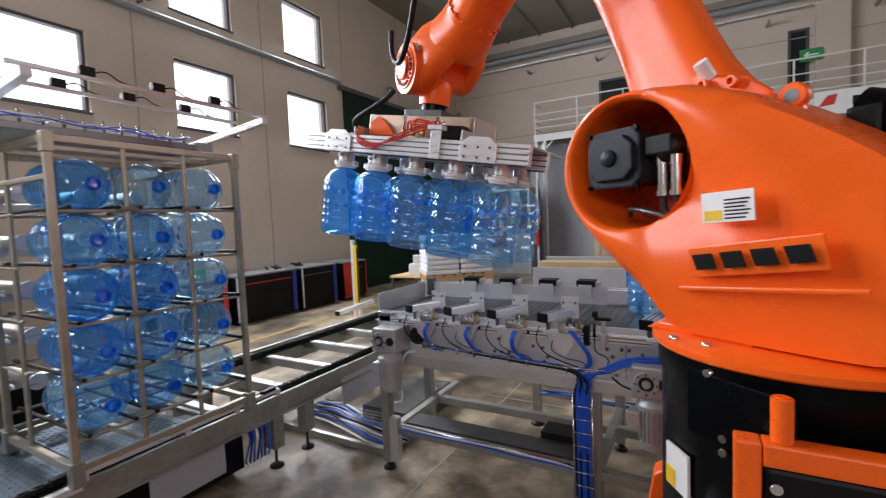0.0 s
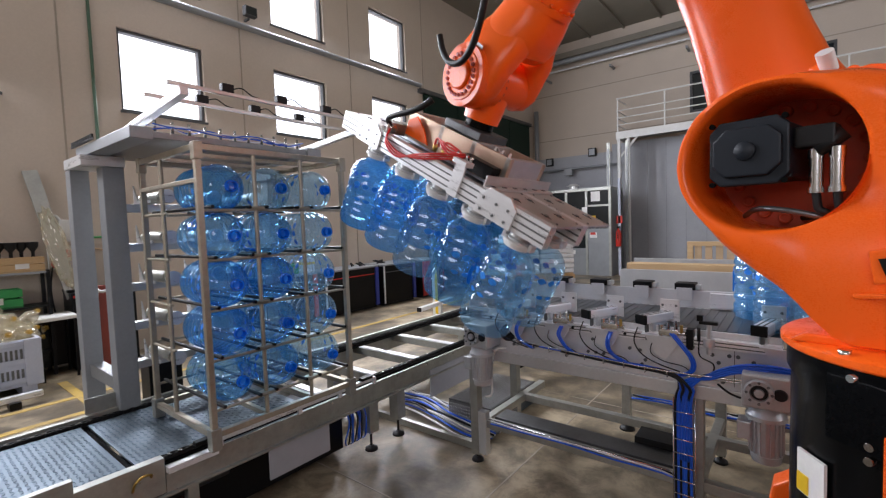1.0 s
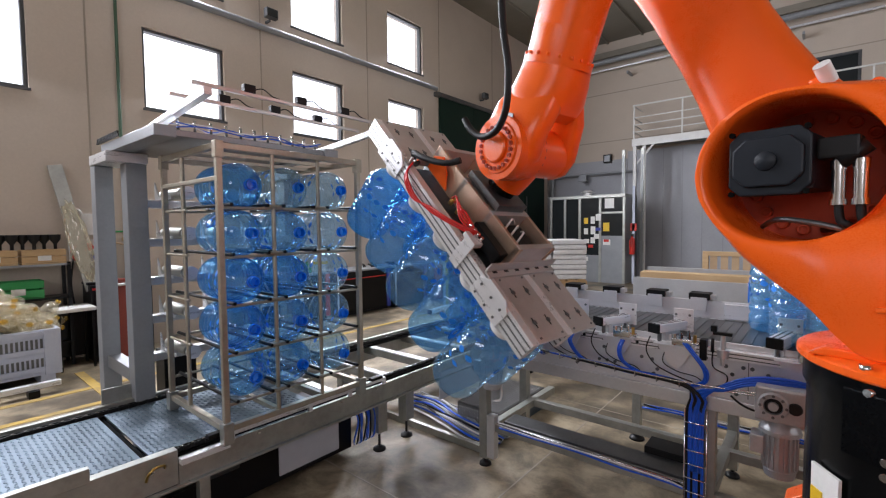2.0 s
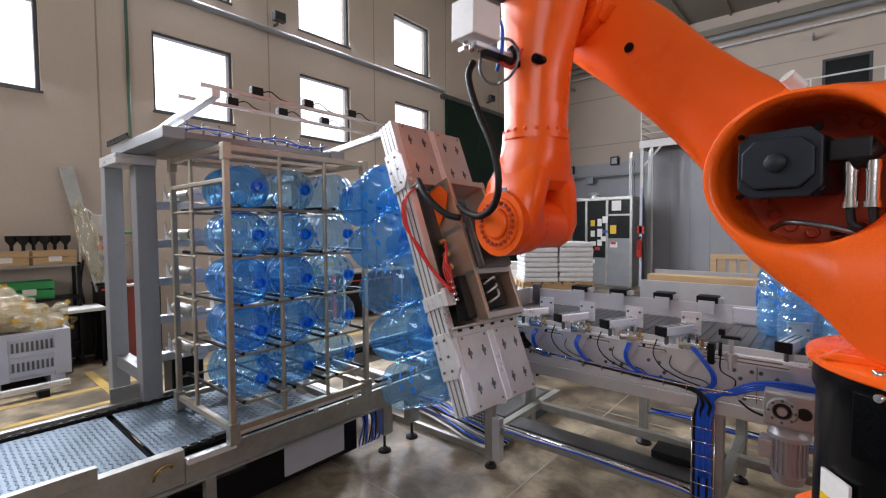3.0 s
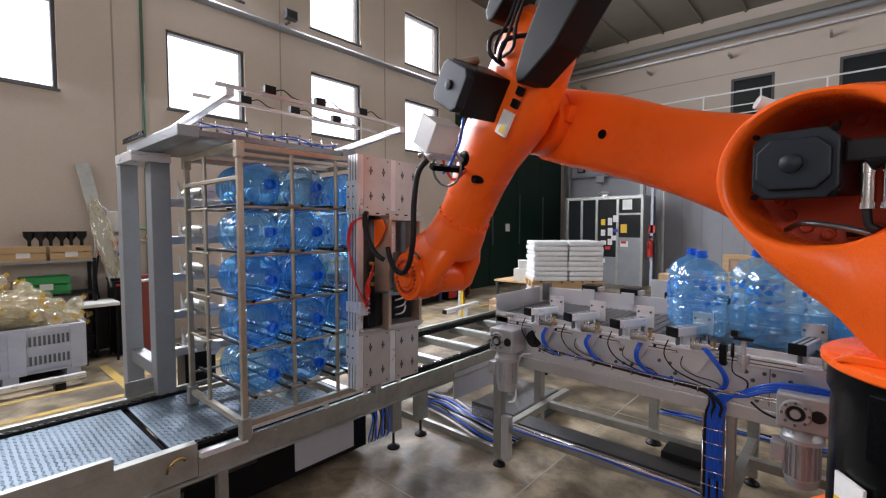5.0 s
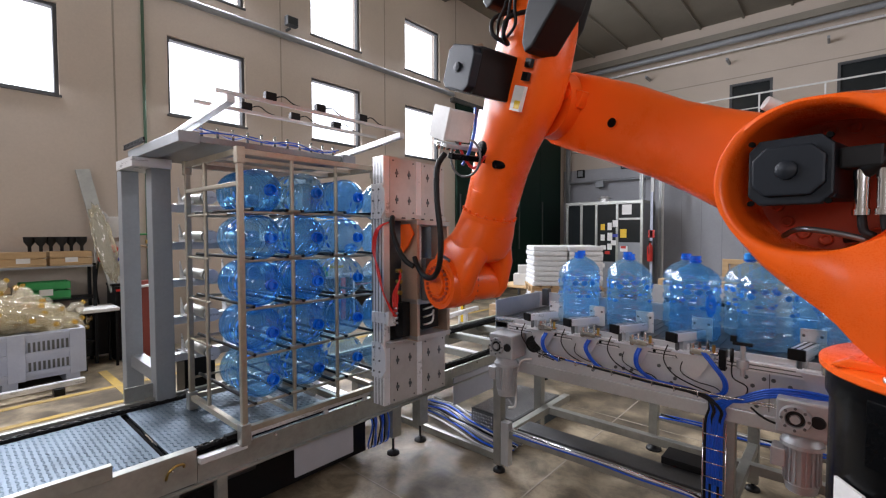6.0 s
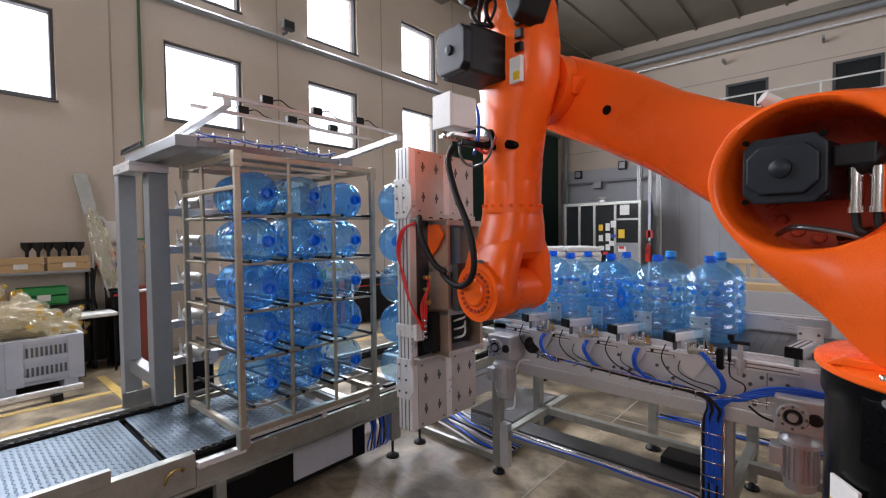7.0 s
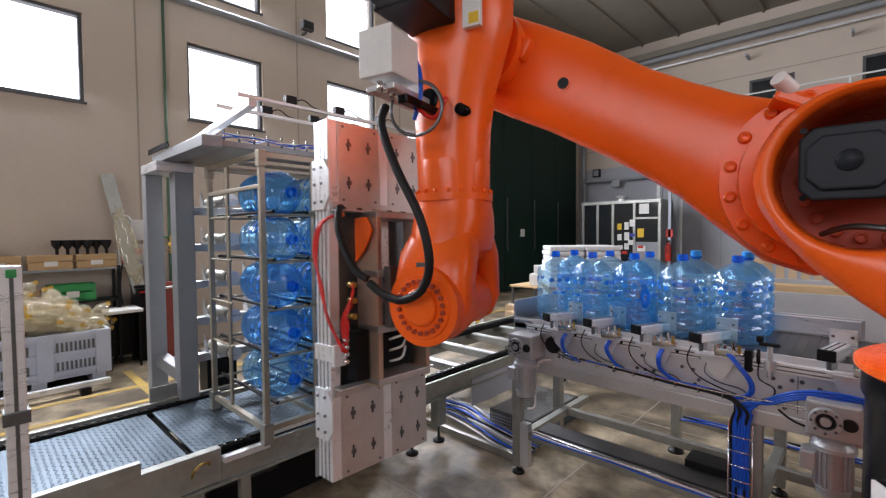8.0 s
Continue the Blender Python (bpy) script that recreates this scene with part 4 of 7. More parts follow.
part("wrist_body", joined(loft([(-0.405, FY, 0, 0.150, 0.150), (-0.345, FY, 0, 0.158, 0.158), (-0.27, FY + 0.01, 0.0, 0.178, 0.160), (-0.205, FY + 0.015, 0.0, 0.182, 0.145), (-0.165, FY + 0.015, 0, 0.15, 0.10)], 36, 2.6),
                          loft([(-0.29, FY + 0.075, 0, 0.085, 0.135), (-0.20, FY + 0.13, 0.0, 0.085, 0.160), (-0.10, FY + 0.165, 0.0, 0.075, 0.165), (0.0, FY + 0.168, 0, 0.072, 0.160), (0.08, FY + 0.168, 0, 0.068, 0.128), (0.125, FY + 0.168, 0, 0.055, 0.085), (0.145, FY + 0.168, 0, 0.03, 0.03)], 36, 3.2),
                          loft([(-0.29, FY - 0.065, 0, 0.085, 0.13), (-0.18, FY - 0.125, 0.0, 0.062, 0.14), (0.0, FY - 0.150, 0, 0.055, 0.135), (0.08, FY - 0.150, 0, 0.05, 0.10), (0.12, FY - 0.150, 0, 0.03, 0.04)], 36, 3.0),
                          cyl((0, 0.10, 0), (0, 0.228, 0), 0.15, None, 44)), M_ORANGE, fore, "forked orange wrist housing", 35)
part("wrist_drum", joined(cyl((0, -0.16, 0), (0, 0.095, 0), 0.122, None, 44), cyl((0, 0.045, 0), (0, 0.098, 0), 0.142, None, 44), cyl((0, -0.245, 0), (0, -0.16, 0), 0.075, None, 32)), M_ORANGE, fore, "orange tilting drum", 35)
for i in range(24):
    a = 2 * math.pi * i / 24
    part("bolt", cyl((0.131 * math.cos(a), 0.045, 0.131 * math.sin(a)), (0.131 * math.cos(a), 0.033, 0.131 * math.sin(a)), 0.008, None, 8), M_ORANGE_SHADE, fore)
part("wrist_tag", box(-0.165, 0.206, -0.03, -0.145, 0.2105, 0.035), M_STEEL_D, fore, "small dark name tag")
disc = part("wrist_cover", moved(lathe([(0.0, 0.028), (0.062, 0.028), (0.070, 0.022), (0.072, 0.008), (0.118, 0.008), (0.122, 0.0)], 44), pose(0, 0.228, 0, -90)), M_ORANGE, fore, "round orange wrist cover", 30)
for i in range(22):
    a = 2 * math.pi * i / 22
    part("bolt", moved(lathe([(0.009, 0), (0.010, 0.010), (0.005, 0.010), (0.005, 0.004)], 10), Matrix.Translation((0.097 * math.cos(a), 0.236, 0.097 * math.sin(a))) @ pose(0, 0, 0, -90)), M_ORANGE_SHADE, fore)
# motors and boxes on the upper arm
mot = part("arm_motor", box(-1.28, 0.02, -0.10, -1.06, 0.36, 0.11, 0.012), M_MOTOR_BODY, fore, "black servo motor")
part("motor_cover", moved(prism(octagon(0, 0, 0.105, 0.105, 0.03), 0, 0.05, 0.008), pose(-1.17, 0.35, 0.005)), M_MOTOR, mot)
part("motor_knob", moved(lathe([(0.024, 0), (0.022, 0.012), (0.0, 0.016)], 16), pose(-1.17, 0.40, 0.005, -90)), M_MOTOR, mot, "", 40)
part("rear_motor", loft([(-1.98, -0.28, 0.03, 0.06, 0.07), (-1.92, -0.28, 0.03, 0.085, 0.09), (-1.52, -0.28, 0.03, 0.085, 0.09), (-1.44, -0.28, 0.03, 0.06, 0.07)], 24, 4), M_MOTOR_BODY, fore, "black rear wrist motor", 40)
part("rear_cover", prism([(-2.05, -0.13), (-1.45, -0.15), (-1.33, -0.175), (-1.29, -0.21), (-1.32, -0.25), (-1.50, -0.335), (-2.05, -0.42)], FY + 0.05, FY + 0.235, 0.012), M_MOTOR_BODY, fore, "black motor cover")
part("rear_cover", prism([(-2.05, 0.06), (-1.58, 0.06), (-1.50, 0.085), (-1.48, 0.12), (-1.51, 0.16), (-2.05, 0.20)], FY + 0.05, FY + 0.255, 0.012), M_MOTOR_BODY, fore, "black motor cover")
for i in range(3):
    part("motor_cable", pipe([(-1.70, 0.17, -0.02 + 0.03 * i), (-1.52, 0.18, -0.04 + 0.03 * i), (-1.42, 0.17 + 0.02 * i, -0.07 + 0.04 * i), (-1.36, 0.15, 0.0 + 0.03 * i)], 0.008, 6), M_RUBBER, fore)
part("cable_plug", cyl((-1.30, 0.20, 0.11), (-1.24, 0.34, 0.125), 0.022, None, 12), M_COPPER_REFLECT, fore, "brown cable plug", 40)
part("round_cover", moved(lathe([(0.045, 0), (0.044, 0.02), (0.030, 0.026), (0.0, 0.027)], 20), pose(-0.80, FY + 0.13, 0.03, -90)), M_BLACK, fore, "", 40)
part("arm_label", box(-1.15, FY + 0.150, -0.205, -1.03, FY + 0.172, -0.135), M_LABEL, fore, "white data label")
part("arm_label", box(-1.08, FY + 0.172, -0.20, -1.04, FY + 0.173, -0.16), M_YELLOW, fore)
for i in range(3):
    part("dark_mark", box(-1.34 + 0.062 * i, FY + 0.15, -0.205, -1.30 + 0.062 * i, FY + 0.172, -0.165, 0.001), M_DARK_PANEL, fore)
part("junction_box", box(-0.975, 0.23, 0.0, -0.82, 0.39, 0.13, 0.008), M_WHITE, fore, "pale grey junction box")
part("junction_lid", box(-0.98, 0.39, -0.005, -0.815, 0.405, 0.135, 0.004), M_WHITE, fore)
part("box_bracket", joined(box(-0.80, 0.08, 0.02, -0.78, 0.36, 0.14, 0.003), box(-1.0, 0.08, 0.02, -0.80, 0.10, 0.14, 0.003)), M_STEEL, fore)
for i in range(4):
    part("cable_gland", cyl((-0.80, 0.28 + 0.035 * i, 0.06), (-0.765, 0.28 + 0.035 * i, 0.06), 0.011, None, 10), M_CHROME, fore)
part("hose_clamp", joined(box(-0.76, 0.06, -0.02, -0.73, 0.34, 0.02, 0.005), cyl((-0.745, 0.02, -0.11), (-0.745, 0.12, -0.11), 0.022, None, 14)), M_BLACK, fore)
part("hose_ring", pipe([(-0.74 + 0.10 * math.cos(a), 0.22 + 0.02 * math.sin(a), 0.02 + 0.10 * math.sin(a)) for a in np.linspace(0, 6.28, 14)], 0.007, 6, 2), M_STEEL_D, fore, "coiled grey hose")
part("air_hose", pipe([(-1.0, 0.16, 0.1), (-0.9, 0.2, 0.02), (-0.78, 0.22, 0.0), (-0.70, 0.22, 0.03)], 0.009, 6), M_BLUE_HOSE, fore, "blue air hose")
part("air_hose", pipe([(-0.86, 0.2, 0.12), (-0.78, 0.25, 0.04), (-0.70, 0.2, -0.04), (-0.78, 0.17, -0.08)], 0.008, 6), M_RED_HOSE, fore, "red air hose")
part("cable_hose", pipe([(-0.74, 0.30, 0.10), (-0.66, 0.34, 0.09), (-0.50, 0.35, 0.02), (-0.33, 0.345, -0.07), (-0.18, 0.335, -0.10), (-0.08, 0.32, -0.06), (-0.035, 0.31, 0.03), (-0.05, 0.305, 0.12), (-0.09, 0.30, 0.19)], 0.016, 10), M_RUBBER, fore, "black corrugated cable hose", 60)
for i in range(2):
    part("cable_loop", pipe([(-1.50, 0.10, 0.02 - 0.1 * i), (-1.44, 0.20, 0.06 - 0.1 * i), (-1.36, 0.22, 0.02 - 0.08 * i), (-1.33, 0.16, -0.04)], 0.011, 8), M_RUBBER, fore)

# hand: x from the wrist's centre to the flange
hand = part("wrist_hand", joined(loft([(-0.02, 0, 0, 0.08, 0.09), (0.08, 0, 0, 0.10, 0.105), (0.15, 0, 0, 0.098, 0.10), (0.205, 0, 0, 0.092, 0.094)], 30, 2.2)), M_ORANGE, robot, "orange wrist hand", 40)
part("tool_flange", cyl((0.205, 0, 0), (0.245, 0, 0), 0.078, None, 36), M_BLACK, hand, "black tool flange", 40)

# ---- the gripper: x along its length (up when it docks), y to the camera's side, z towards the robot ----
grip = thing("bottle_gripper", "aluminium and steel gripper frame with two rows of bottle heads", "gripper")
GH = 0.797


def profile_bar(y0, y1):
    bm = box(-GH, y0, -0.106, GH, y1, 0.0, 0.003)
    return bm


for y0, y1 in ((-0.05, 0.0), (-0.341, -0.291)):
    bar = part("profile_bar", profile_bar(y0, y1), M_ALU, grip, "slotted aluminium profile")
    for z in (-0.083, -0.053, -0.023):
        part("slot", box(-GH + 0.002, y1 - 0.002, z - 0.004, GH - 0.002, y1 + 0.0006, z + 0.004), M_STEEL_D, bar)
for y0, y1 in ((-0.290, -0.052), (-0.578, -0.343)):
    for x0, x1 in ((0.42, GH), (-GH, -0.42)):
        pl = part("cover_plate", box(x0, y0, -0.012, x1, y1, 0.0, 0.003), M_PLATE, grip, "bare metal plate with bolted slots")
        for fx in (0.27, 0.73):
            for fy in (0.28, 0.75):
                px, py = x0 + (x1 - x0) * fx, y0 + (y1 - y0) * fy
                part("slot", boxes((px - 0.028, py - 0.004, 0.0, px + 0.028, py + 0.004, 0.0015)), M_DARK_PANEL, pl)
                part("bolt", cyl((px, py, 0.0), (px, py, 0.006), 0.013, None, 8), M_STEEL_D, pl)
        for fx, fy in ((0.06, 0.12), (0.06, 0.88), (0.94, 0.12), (0.94, 0.88)):
            part("bolt", cyl((x0 + (x1 - x0) * fx, y0 + (y1 - y0) * fy, 0), (x0 + (x1 - x0) * fx, y0 + (y1 - y0) * fy, 0.004), 0.006, None, 6), M_STEEL_D, pl)
    part("backing_plate", box(-0.42, y0 + 0.02, -0.06, 0.42, y1 - 0.02, -0.045, 0.003), M_STEEL_D, grip)
for s in (1, -1):
    part("joint_plate", moved(prism([(0.395 * s, -0.11), (0.62 * s, -0.11), (0.62 * s, -0.015), (0.57 * s, 0.025), (0.45 * s, 0.025), (0.395 * s, -0.015)], 0.001, 0.013, 0.003), Matrix()), M_ALU, grip, "bolted aluminium joint plate")
    for dx in (0.43, 0.51, 0.58):
        for dz in (-0.085, -0.03):
            part("bolt", cyl((dx * s, 0.013, dz), (dx * s, 0.018, dz), 0.007, None, 8), M_STEEL_D, grip)
    rail = part("slotted_rail", joined(box(0.385 * s, -0.578, 0.002, 0.43 * s, -0.01, 0.012, 0.002), box(0.385 * s, -0.578, 0.002, 0.395 * s, -0.01, 0.06, 0.002)), M_PLATE, grip)
    for i in range(6):
        part("slot", boxes((0.400 * s - 0.008, -0.07 - 0.09 * i - 0.016, 0.012, 0.400 * s + 0.008, -0.07 - 0.09 * i + 0.016, 0.0135)), M_DARK_PANEL, rail)
# box frame that carries the flange
for y in (-0.16, -0.45):
    part("frame_beam", box(-0.39, y - 0.012, 0.0, 0.39, y + 0.012, 0.15, 0.003), M_COPPER_REFLECT, grip, "bare steel beam tinted with the orange arm's reflection")
for x0, x1 in ((0.09, 0.125), (-0.155, -0.12), (0.355, 0.385), (-0.385, -0.355)):
    part("frame_cross", box(x0, -0.462, 0.002, x1, -0.148, 0.152, 0.003), M_PLATE, grip)
part("flange_plate", box(-0.13, -0.42, 0.152, 0.14, -0.18, 0.196, 0.006), M_STEEL_D, grip, "dark adapter plate")
part("side_bracket", prism([(0.16, 0.02), (0.36, 0.02), (0.36, 0.10), (0.30, 0.14), (0.22, 0.09)], -0.135, -0.125, 0.002), M_ORANGE, grip, "orange hose bracket")
part("hose_socket", cyl((0.36, -0.04, 0.03), (0.40, -0.04, 0.03), 0.022, None, 14), M_CHROME, grip)
part("valve_block", box(-0.36, -0.14, 0.02, -0.14, -0.075, 0.09, 0.005), M_DARK_PANEL, grip, "black valve block")
part("valve_block", box(-0.33, -0.40, 0.02, -0.17, -0.20, 0.10, 0.005), M_DARK_PANEL, grip, "black valve block")
part("end_bracket", joined(box(-0.27, 0.002, -0.11, -0.20, 0.012, 0.06, 0.003), box(-0.28, -0.03, 0.05, -0.19, 0.03, 0.075, 0.003)), M_ALU, grip)
for i in range(4):
    part("fitting", cyl((-0.26 + 0.03 * i, -0.02, 0.075), (-0.26 + 0.03 * i, -0.02, 0.10), 0.009, None, 8), M_CHROME, grip)
for k in range(3):
    part("brass_fitting", cyl((0.06 - 0.07 * k, -0.09, 0.02), (0.06 - 0.07 * k, -0.09, 0.06), 0.014, None, 10), M_BRASS, grip)
for i in range(3):
    part("air_hose", pipe([(0.37, -0.02, 0.03), (0.33, 0.02, -0.02 - 0.012 * i), (0.20, 0.03, -0.05 - 0.012 * i), (0.06, 0.03, -0.03 + 0.01 * i), (-0.08, 0.02 + 0.01 * i, 0.02 + 0.012 * i), (-0.22, -0.01, 0.075 + 0.012 * i)], 0.0055, 6), M_RED_HOSE, grip, "red air hose")
for i in range(4):
    part("air_hose", pipe([(0.06 - 0.03 * i, -0.08, 0.055), (0.02 - 0.03 * i, -0.05 + 0.012 * i, 0.10), (-0.10, -0.02, 0.06 + 0.016 * i), (-0.24 + 0.02 * i, -0.02, 0.095)], 0.0055, 6), M_RED_HOSE, grip, "red air hose")
for i in range(3):
    part("air_hose", pipe([(-0.30 + 0.05 * i, -0.25, 0.10), (-0.28 + 0.05 * i, -0.28, 0.15), (-0.24 + 0.03 * i, -0.33, 0.12)], 0.006, 6), M_WHITE, grip)
part("cable_hose", pipe([(0.40, -0.04, 0.04), (0.385, 0.0, 0.08), (0.30, 0.03, 0.12), (0.20, 0.03, 0.17), (0.13, 0.02, 0.22), (0.095, 0.0, 0.27)], 0.016, 10), M_RUBBER, grip, "black corrugated cable hose", 60)
HEAD_X = [-0.012 + 0.29 * (i - 2) for i in range(5)]
HEAD_Y = (-0.155, -0.455)
NECK_Z = -0.165
for y in HEAD_Y:
    for x in HEAD_X:
        hd = part("bottle_head", moved(lathe([(0.030, 0.0), (0.052, -0.004), (0.052, -0.075), (0.058, -0.080), (0.058, -0.092), (0.042, -0.096)], 24), Matrix.Translation((x, y, -0.085))), M_STEEL, grip, "steel gripping head", 40)
        part("collar", moved(lathe([(0.040, 0.006), (0.070, 0.006), (0.075, 0.002), (0.075, -0.016), (0.066, -0.020), (0.066, -0.030), (0.044, -0.034), (0.040, -0.030)], 28), Matrix.Translation((x, y, -0.178))), M_WHITE, hd, "pale round collar", 40)
        for sx in (-1, 1):
            part("head_clamp", box(x + sx * 0.081 - 0.009, y - 0.022, -0.196, x + sx * 0.081 + 0.009, y + 0.022, -0.160, 0.003), M_ALU, hd)
        part("air_port", cyl((x, y + 0.05, -0.125), (x, y + 0.078, -0.125), 0.011, None, 10), M_ALU, hd, "", 40)
part("head_rail", box(-0.72, -0.19, -0.108, 0.76, -0.12, -0.09, 0.003), M_STEEL_D, grip)
part("head_rail", box(-0.72, -0.49, -0.108, 0.76, -0.42, -0.09, 0.003), M_STEEL_D, grip)

HELD = Matrix.Translation((0, 0, NECK_Z - BOT_H))
held_near = [bottle(kd, Matrix(), "clear blue plastic water bottle held by the gripper", "bottles in the gripper") for kd in ("pale", "blue", "pale", "blue", "deep")]
held_far = [bottle(kd, Matrix(), "clear blue plastic water bottle held by the gripper", "bottles in the gripper") for kd in ("pale", "blue", "pale", "blue", "blue")]
line_near = [bottle(kd, Matrix(), "open clear blue water bottle standing on the conveyor", "bottles on the conveyor") for kd in ("pale", "pale", "blue", "pale", "pale")]
line_far = [bottle(kd, Matrix(), "clear blue water bottle standing on the conveyor", "bottles on the conveyor", n > 2) for n, kd in enumerate(("blue", "pale", "pale", "pale", "blue"))]


# ---- the bottle conveyor ----
BX0, BX1, BY0, BY1, BELT = -1.88, 3.4, 2.90, 3.66, 1.245
LIFT = 0.055  # the far guides are bolted on this much higher than drawn
CLAMP_LIFT = 0.010
line = thing("bottle_conveyor", "stainless bottle conveyor with air clamps and blue hoses", "conveyor")
part("side_plate", box(BX0, 2.93, 0.93, BX1, 2.945, 1.245, 0.003), M_SHEET, line, "bright stainless side plate")
part("side_plate", box(BX0, 3.60, 0.93, BX1, 3.615, 1.245, 0.003), M_SHEET, line)
part("belt", box(BX0 + 0.05, 2.947, BELT - 0.03, BX1, 3.598, BELT, 0.004), M_STEEL_D, line, "dark grey modular belt")
for i in range(105):
    x = BX0 + 0.08 + i * 0.05
    if x < BX1 - 0.05:
        part("belt_rib", box(x, 2.95, BELT, x + 0.012, 3.595, BELT + 0.003), M_STEEL_D, line)
part("frame_beam", box(BX0, 2.92, 0.85, BX1, 3.0, 0.93, 0.005), M_STEEL, line)
part("frame_beam", box(BX0, 3.55, 0.85, BX1, 3.63, 0.93, 0.005), M_STEEL, line)
for x in (-1.88, -0.33, 1.3, 3.2):
    for y in (2.97, 3.98 if x > -1.5 else 3.6):
        part("leg", box(x - 0.035, y - 0.035, 0.06, x + 0.035, y + 0.035, 0.85, 0.004), M_GALV, line)
        part("levelling_foot", joined(cyl((x, y, 0.02), (x, y, 0.07), 0.012, None, 10), moved(lathe([(0.02, 0.035), (0.045, 0.018), (0.05, 0)], 18), Matrix.Translation((x, y, 0)))), M_RUBBER, line)
for y in (2.97, 3.6):
    tube("stretcher", (-1.84, y, 0.33), (3.2, y, 0.33), 0.06, line, M_GALV)
for x in (-1.80, -0.33):
    tube("stretcher", (x, 2.97, 0.33), (x, 3.98, 0.33), 0.06, line, M_GALV)
part("drip_tray", box(-1.74, 3.02, 0.345, -0.38, 3.20, 0.365, 0.003), M_STEEL_D, line)
part("drip_tray", box(-0.75, 3.22, 0.34, -0.38, 3.40, 0.40, 0.003), M_RUBBER, line, "black rubber pad")
tube("cross_beam", (-0.33, 3.0, 0.82), (-0.33, 3.98, 0.82), 0.06, line, M_STEEL)
part("foot_bracket", box(-1.84, 2.93, 0.08, -1.77, 2.99, 0.42, 0.004), M_STEEL, line)
part("clamp_rail", box(-1.75, 2.885, 1.160, -0.372, 2.925, 1.212, 0.003), M_ALU, line, "slotted aluminium clamp rail")
part("clamp_rail", box(-0.336, 2.885, 1.160, 3.3, 2.925, 1.212, 0.003), M_ALU, line, "slotted aluminium clamp rail")
for x0, x1 in ((-1.74, -0.374), (-0.334, 3.28)):
    for zz in (1.172, 1.192):
        part("rail_groove", box(x0, 2.8838, zz, x1, 2.8848, zz + 0.006), M_STEEL_D, line)
part("rail_stop", box(-0.371, 2.87, 1.14, -0.337, 2.928, 1.255, 0.003), M_DARK_PANEL, line)
part("end_plate", box(-1.905, 2.95, 1.03, -1.890, 3.615, 1.365, 0.003), M_STEEL, line, "upright stainless end plate")
part("end_bracket", box(-1.888, 2.93, 1.16, -1.76, 2.948, 1.215, 0.003), M_STEEL_D, line)
part("end_roller", cyl((-1.86, 2.90, 1.225), (-1.70, 2.90, 1.225), 0.016, None, 14), M_CHROME, line, "", 40)
for x, y in ((-1.07, 4.16), (0.55, 4.16)):
    part("leg", box(x - 0.035, y - 0.035, 0.06, x + 0.035, y + 0.035, 0.72, 0.004), M_GALV, line)
    part("levelling_foot", joined(cyl((x, y, 0.02), (x, y, 0.07), 0.012, None, 10), moved(lathe([(0.02, 0.035), (0.06, 0.018), (0.065, 0)], 18), Matrix.Translation((x, y, 0)))), M_RUBBER, line)
tube("stretcher", (-1.035, 4.16, 0.30), (0.515, 4.16, 0.30), 0.05, line, M_GALV)
tube("stretcher", (-1.07, 4.16, 0.72), (0.55, 4.16, 0.72), 0.06, line, M_GALV)
for i in range(4):
    part("floor_cable", pipe([(-1.0 + 0.3 * k, 4.12 - 0.02 * i, 0.335 + 0.012 * math.sin(2.3 * k + 2 * i)) for k in range(6)], 0.008, 6), (M_BLUE_HOSE, M_RUBBER, M_WHITE, M_BLUE_HOSE)[i], line)
part("far_guide", box(-1.95, 3.62, 1.19, 0.10, 3.64, 1.31, 0.004), M_SHEET, line, "long stainless guide plate")
part("far_guide_foot", box(-1.86, 3.60, 1.192, -1.80, 3.66, 1.34, 0.004), M_STEEL_D, line)
part("far_guide_block", box(-0.35, 3.585, 1.20, 0.08, 3.618, 1.30, 0.004), M_ALU, line)


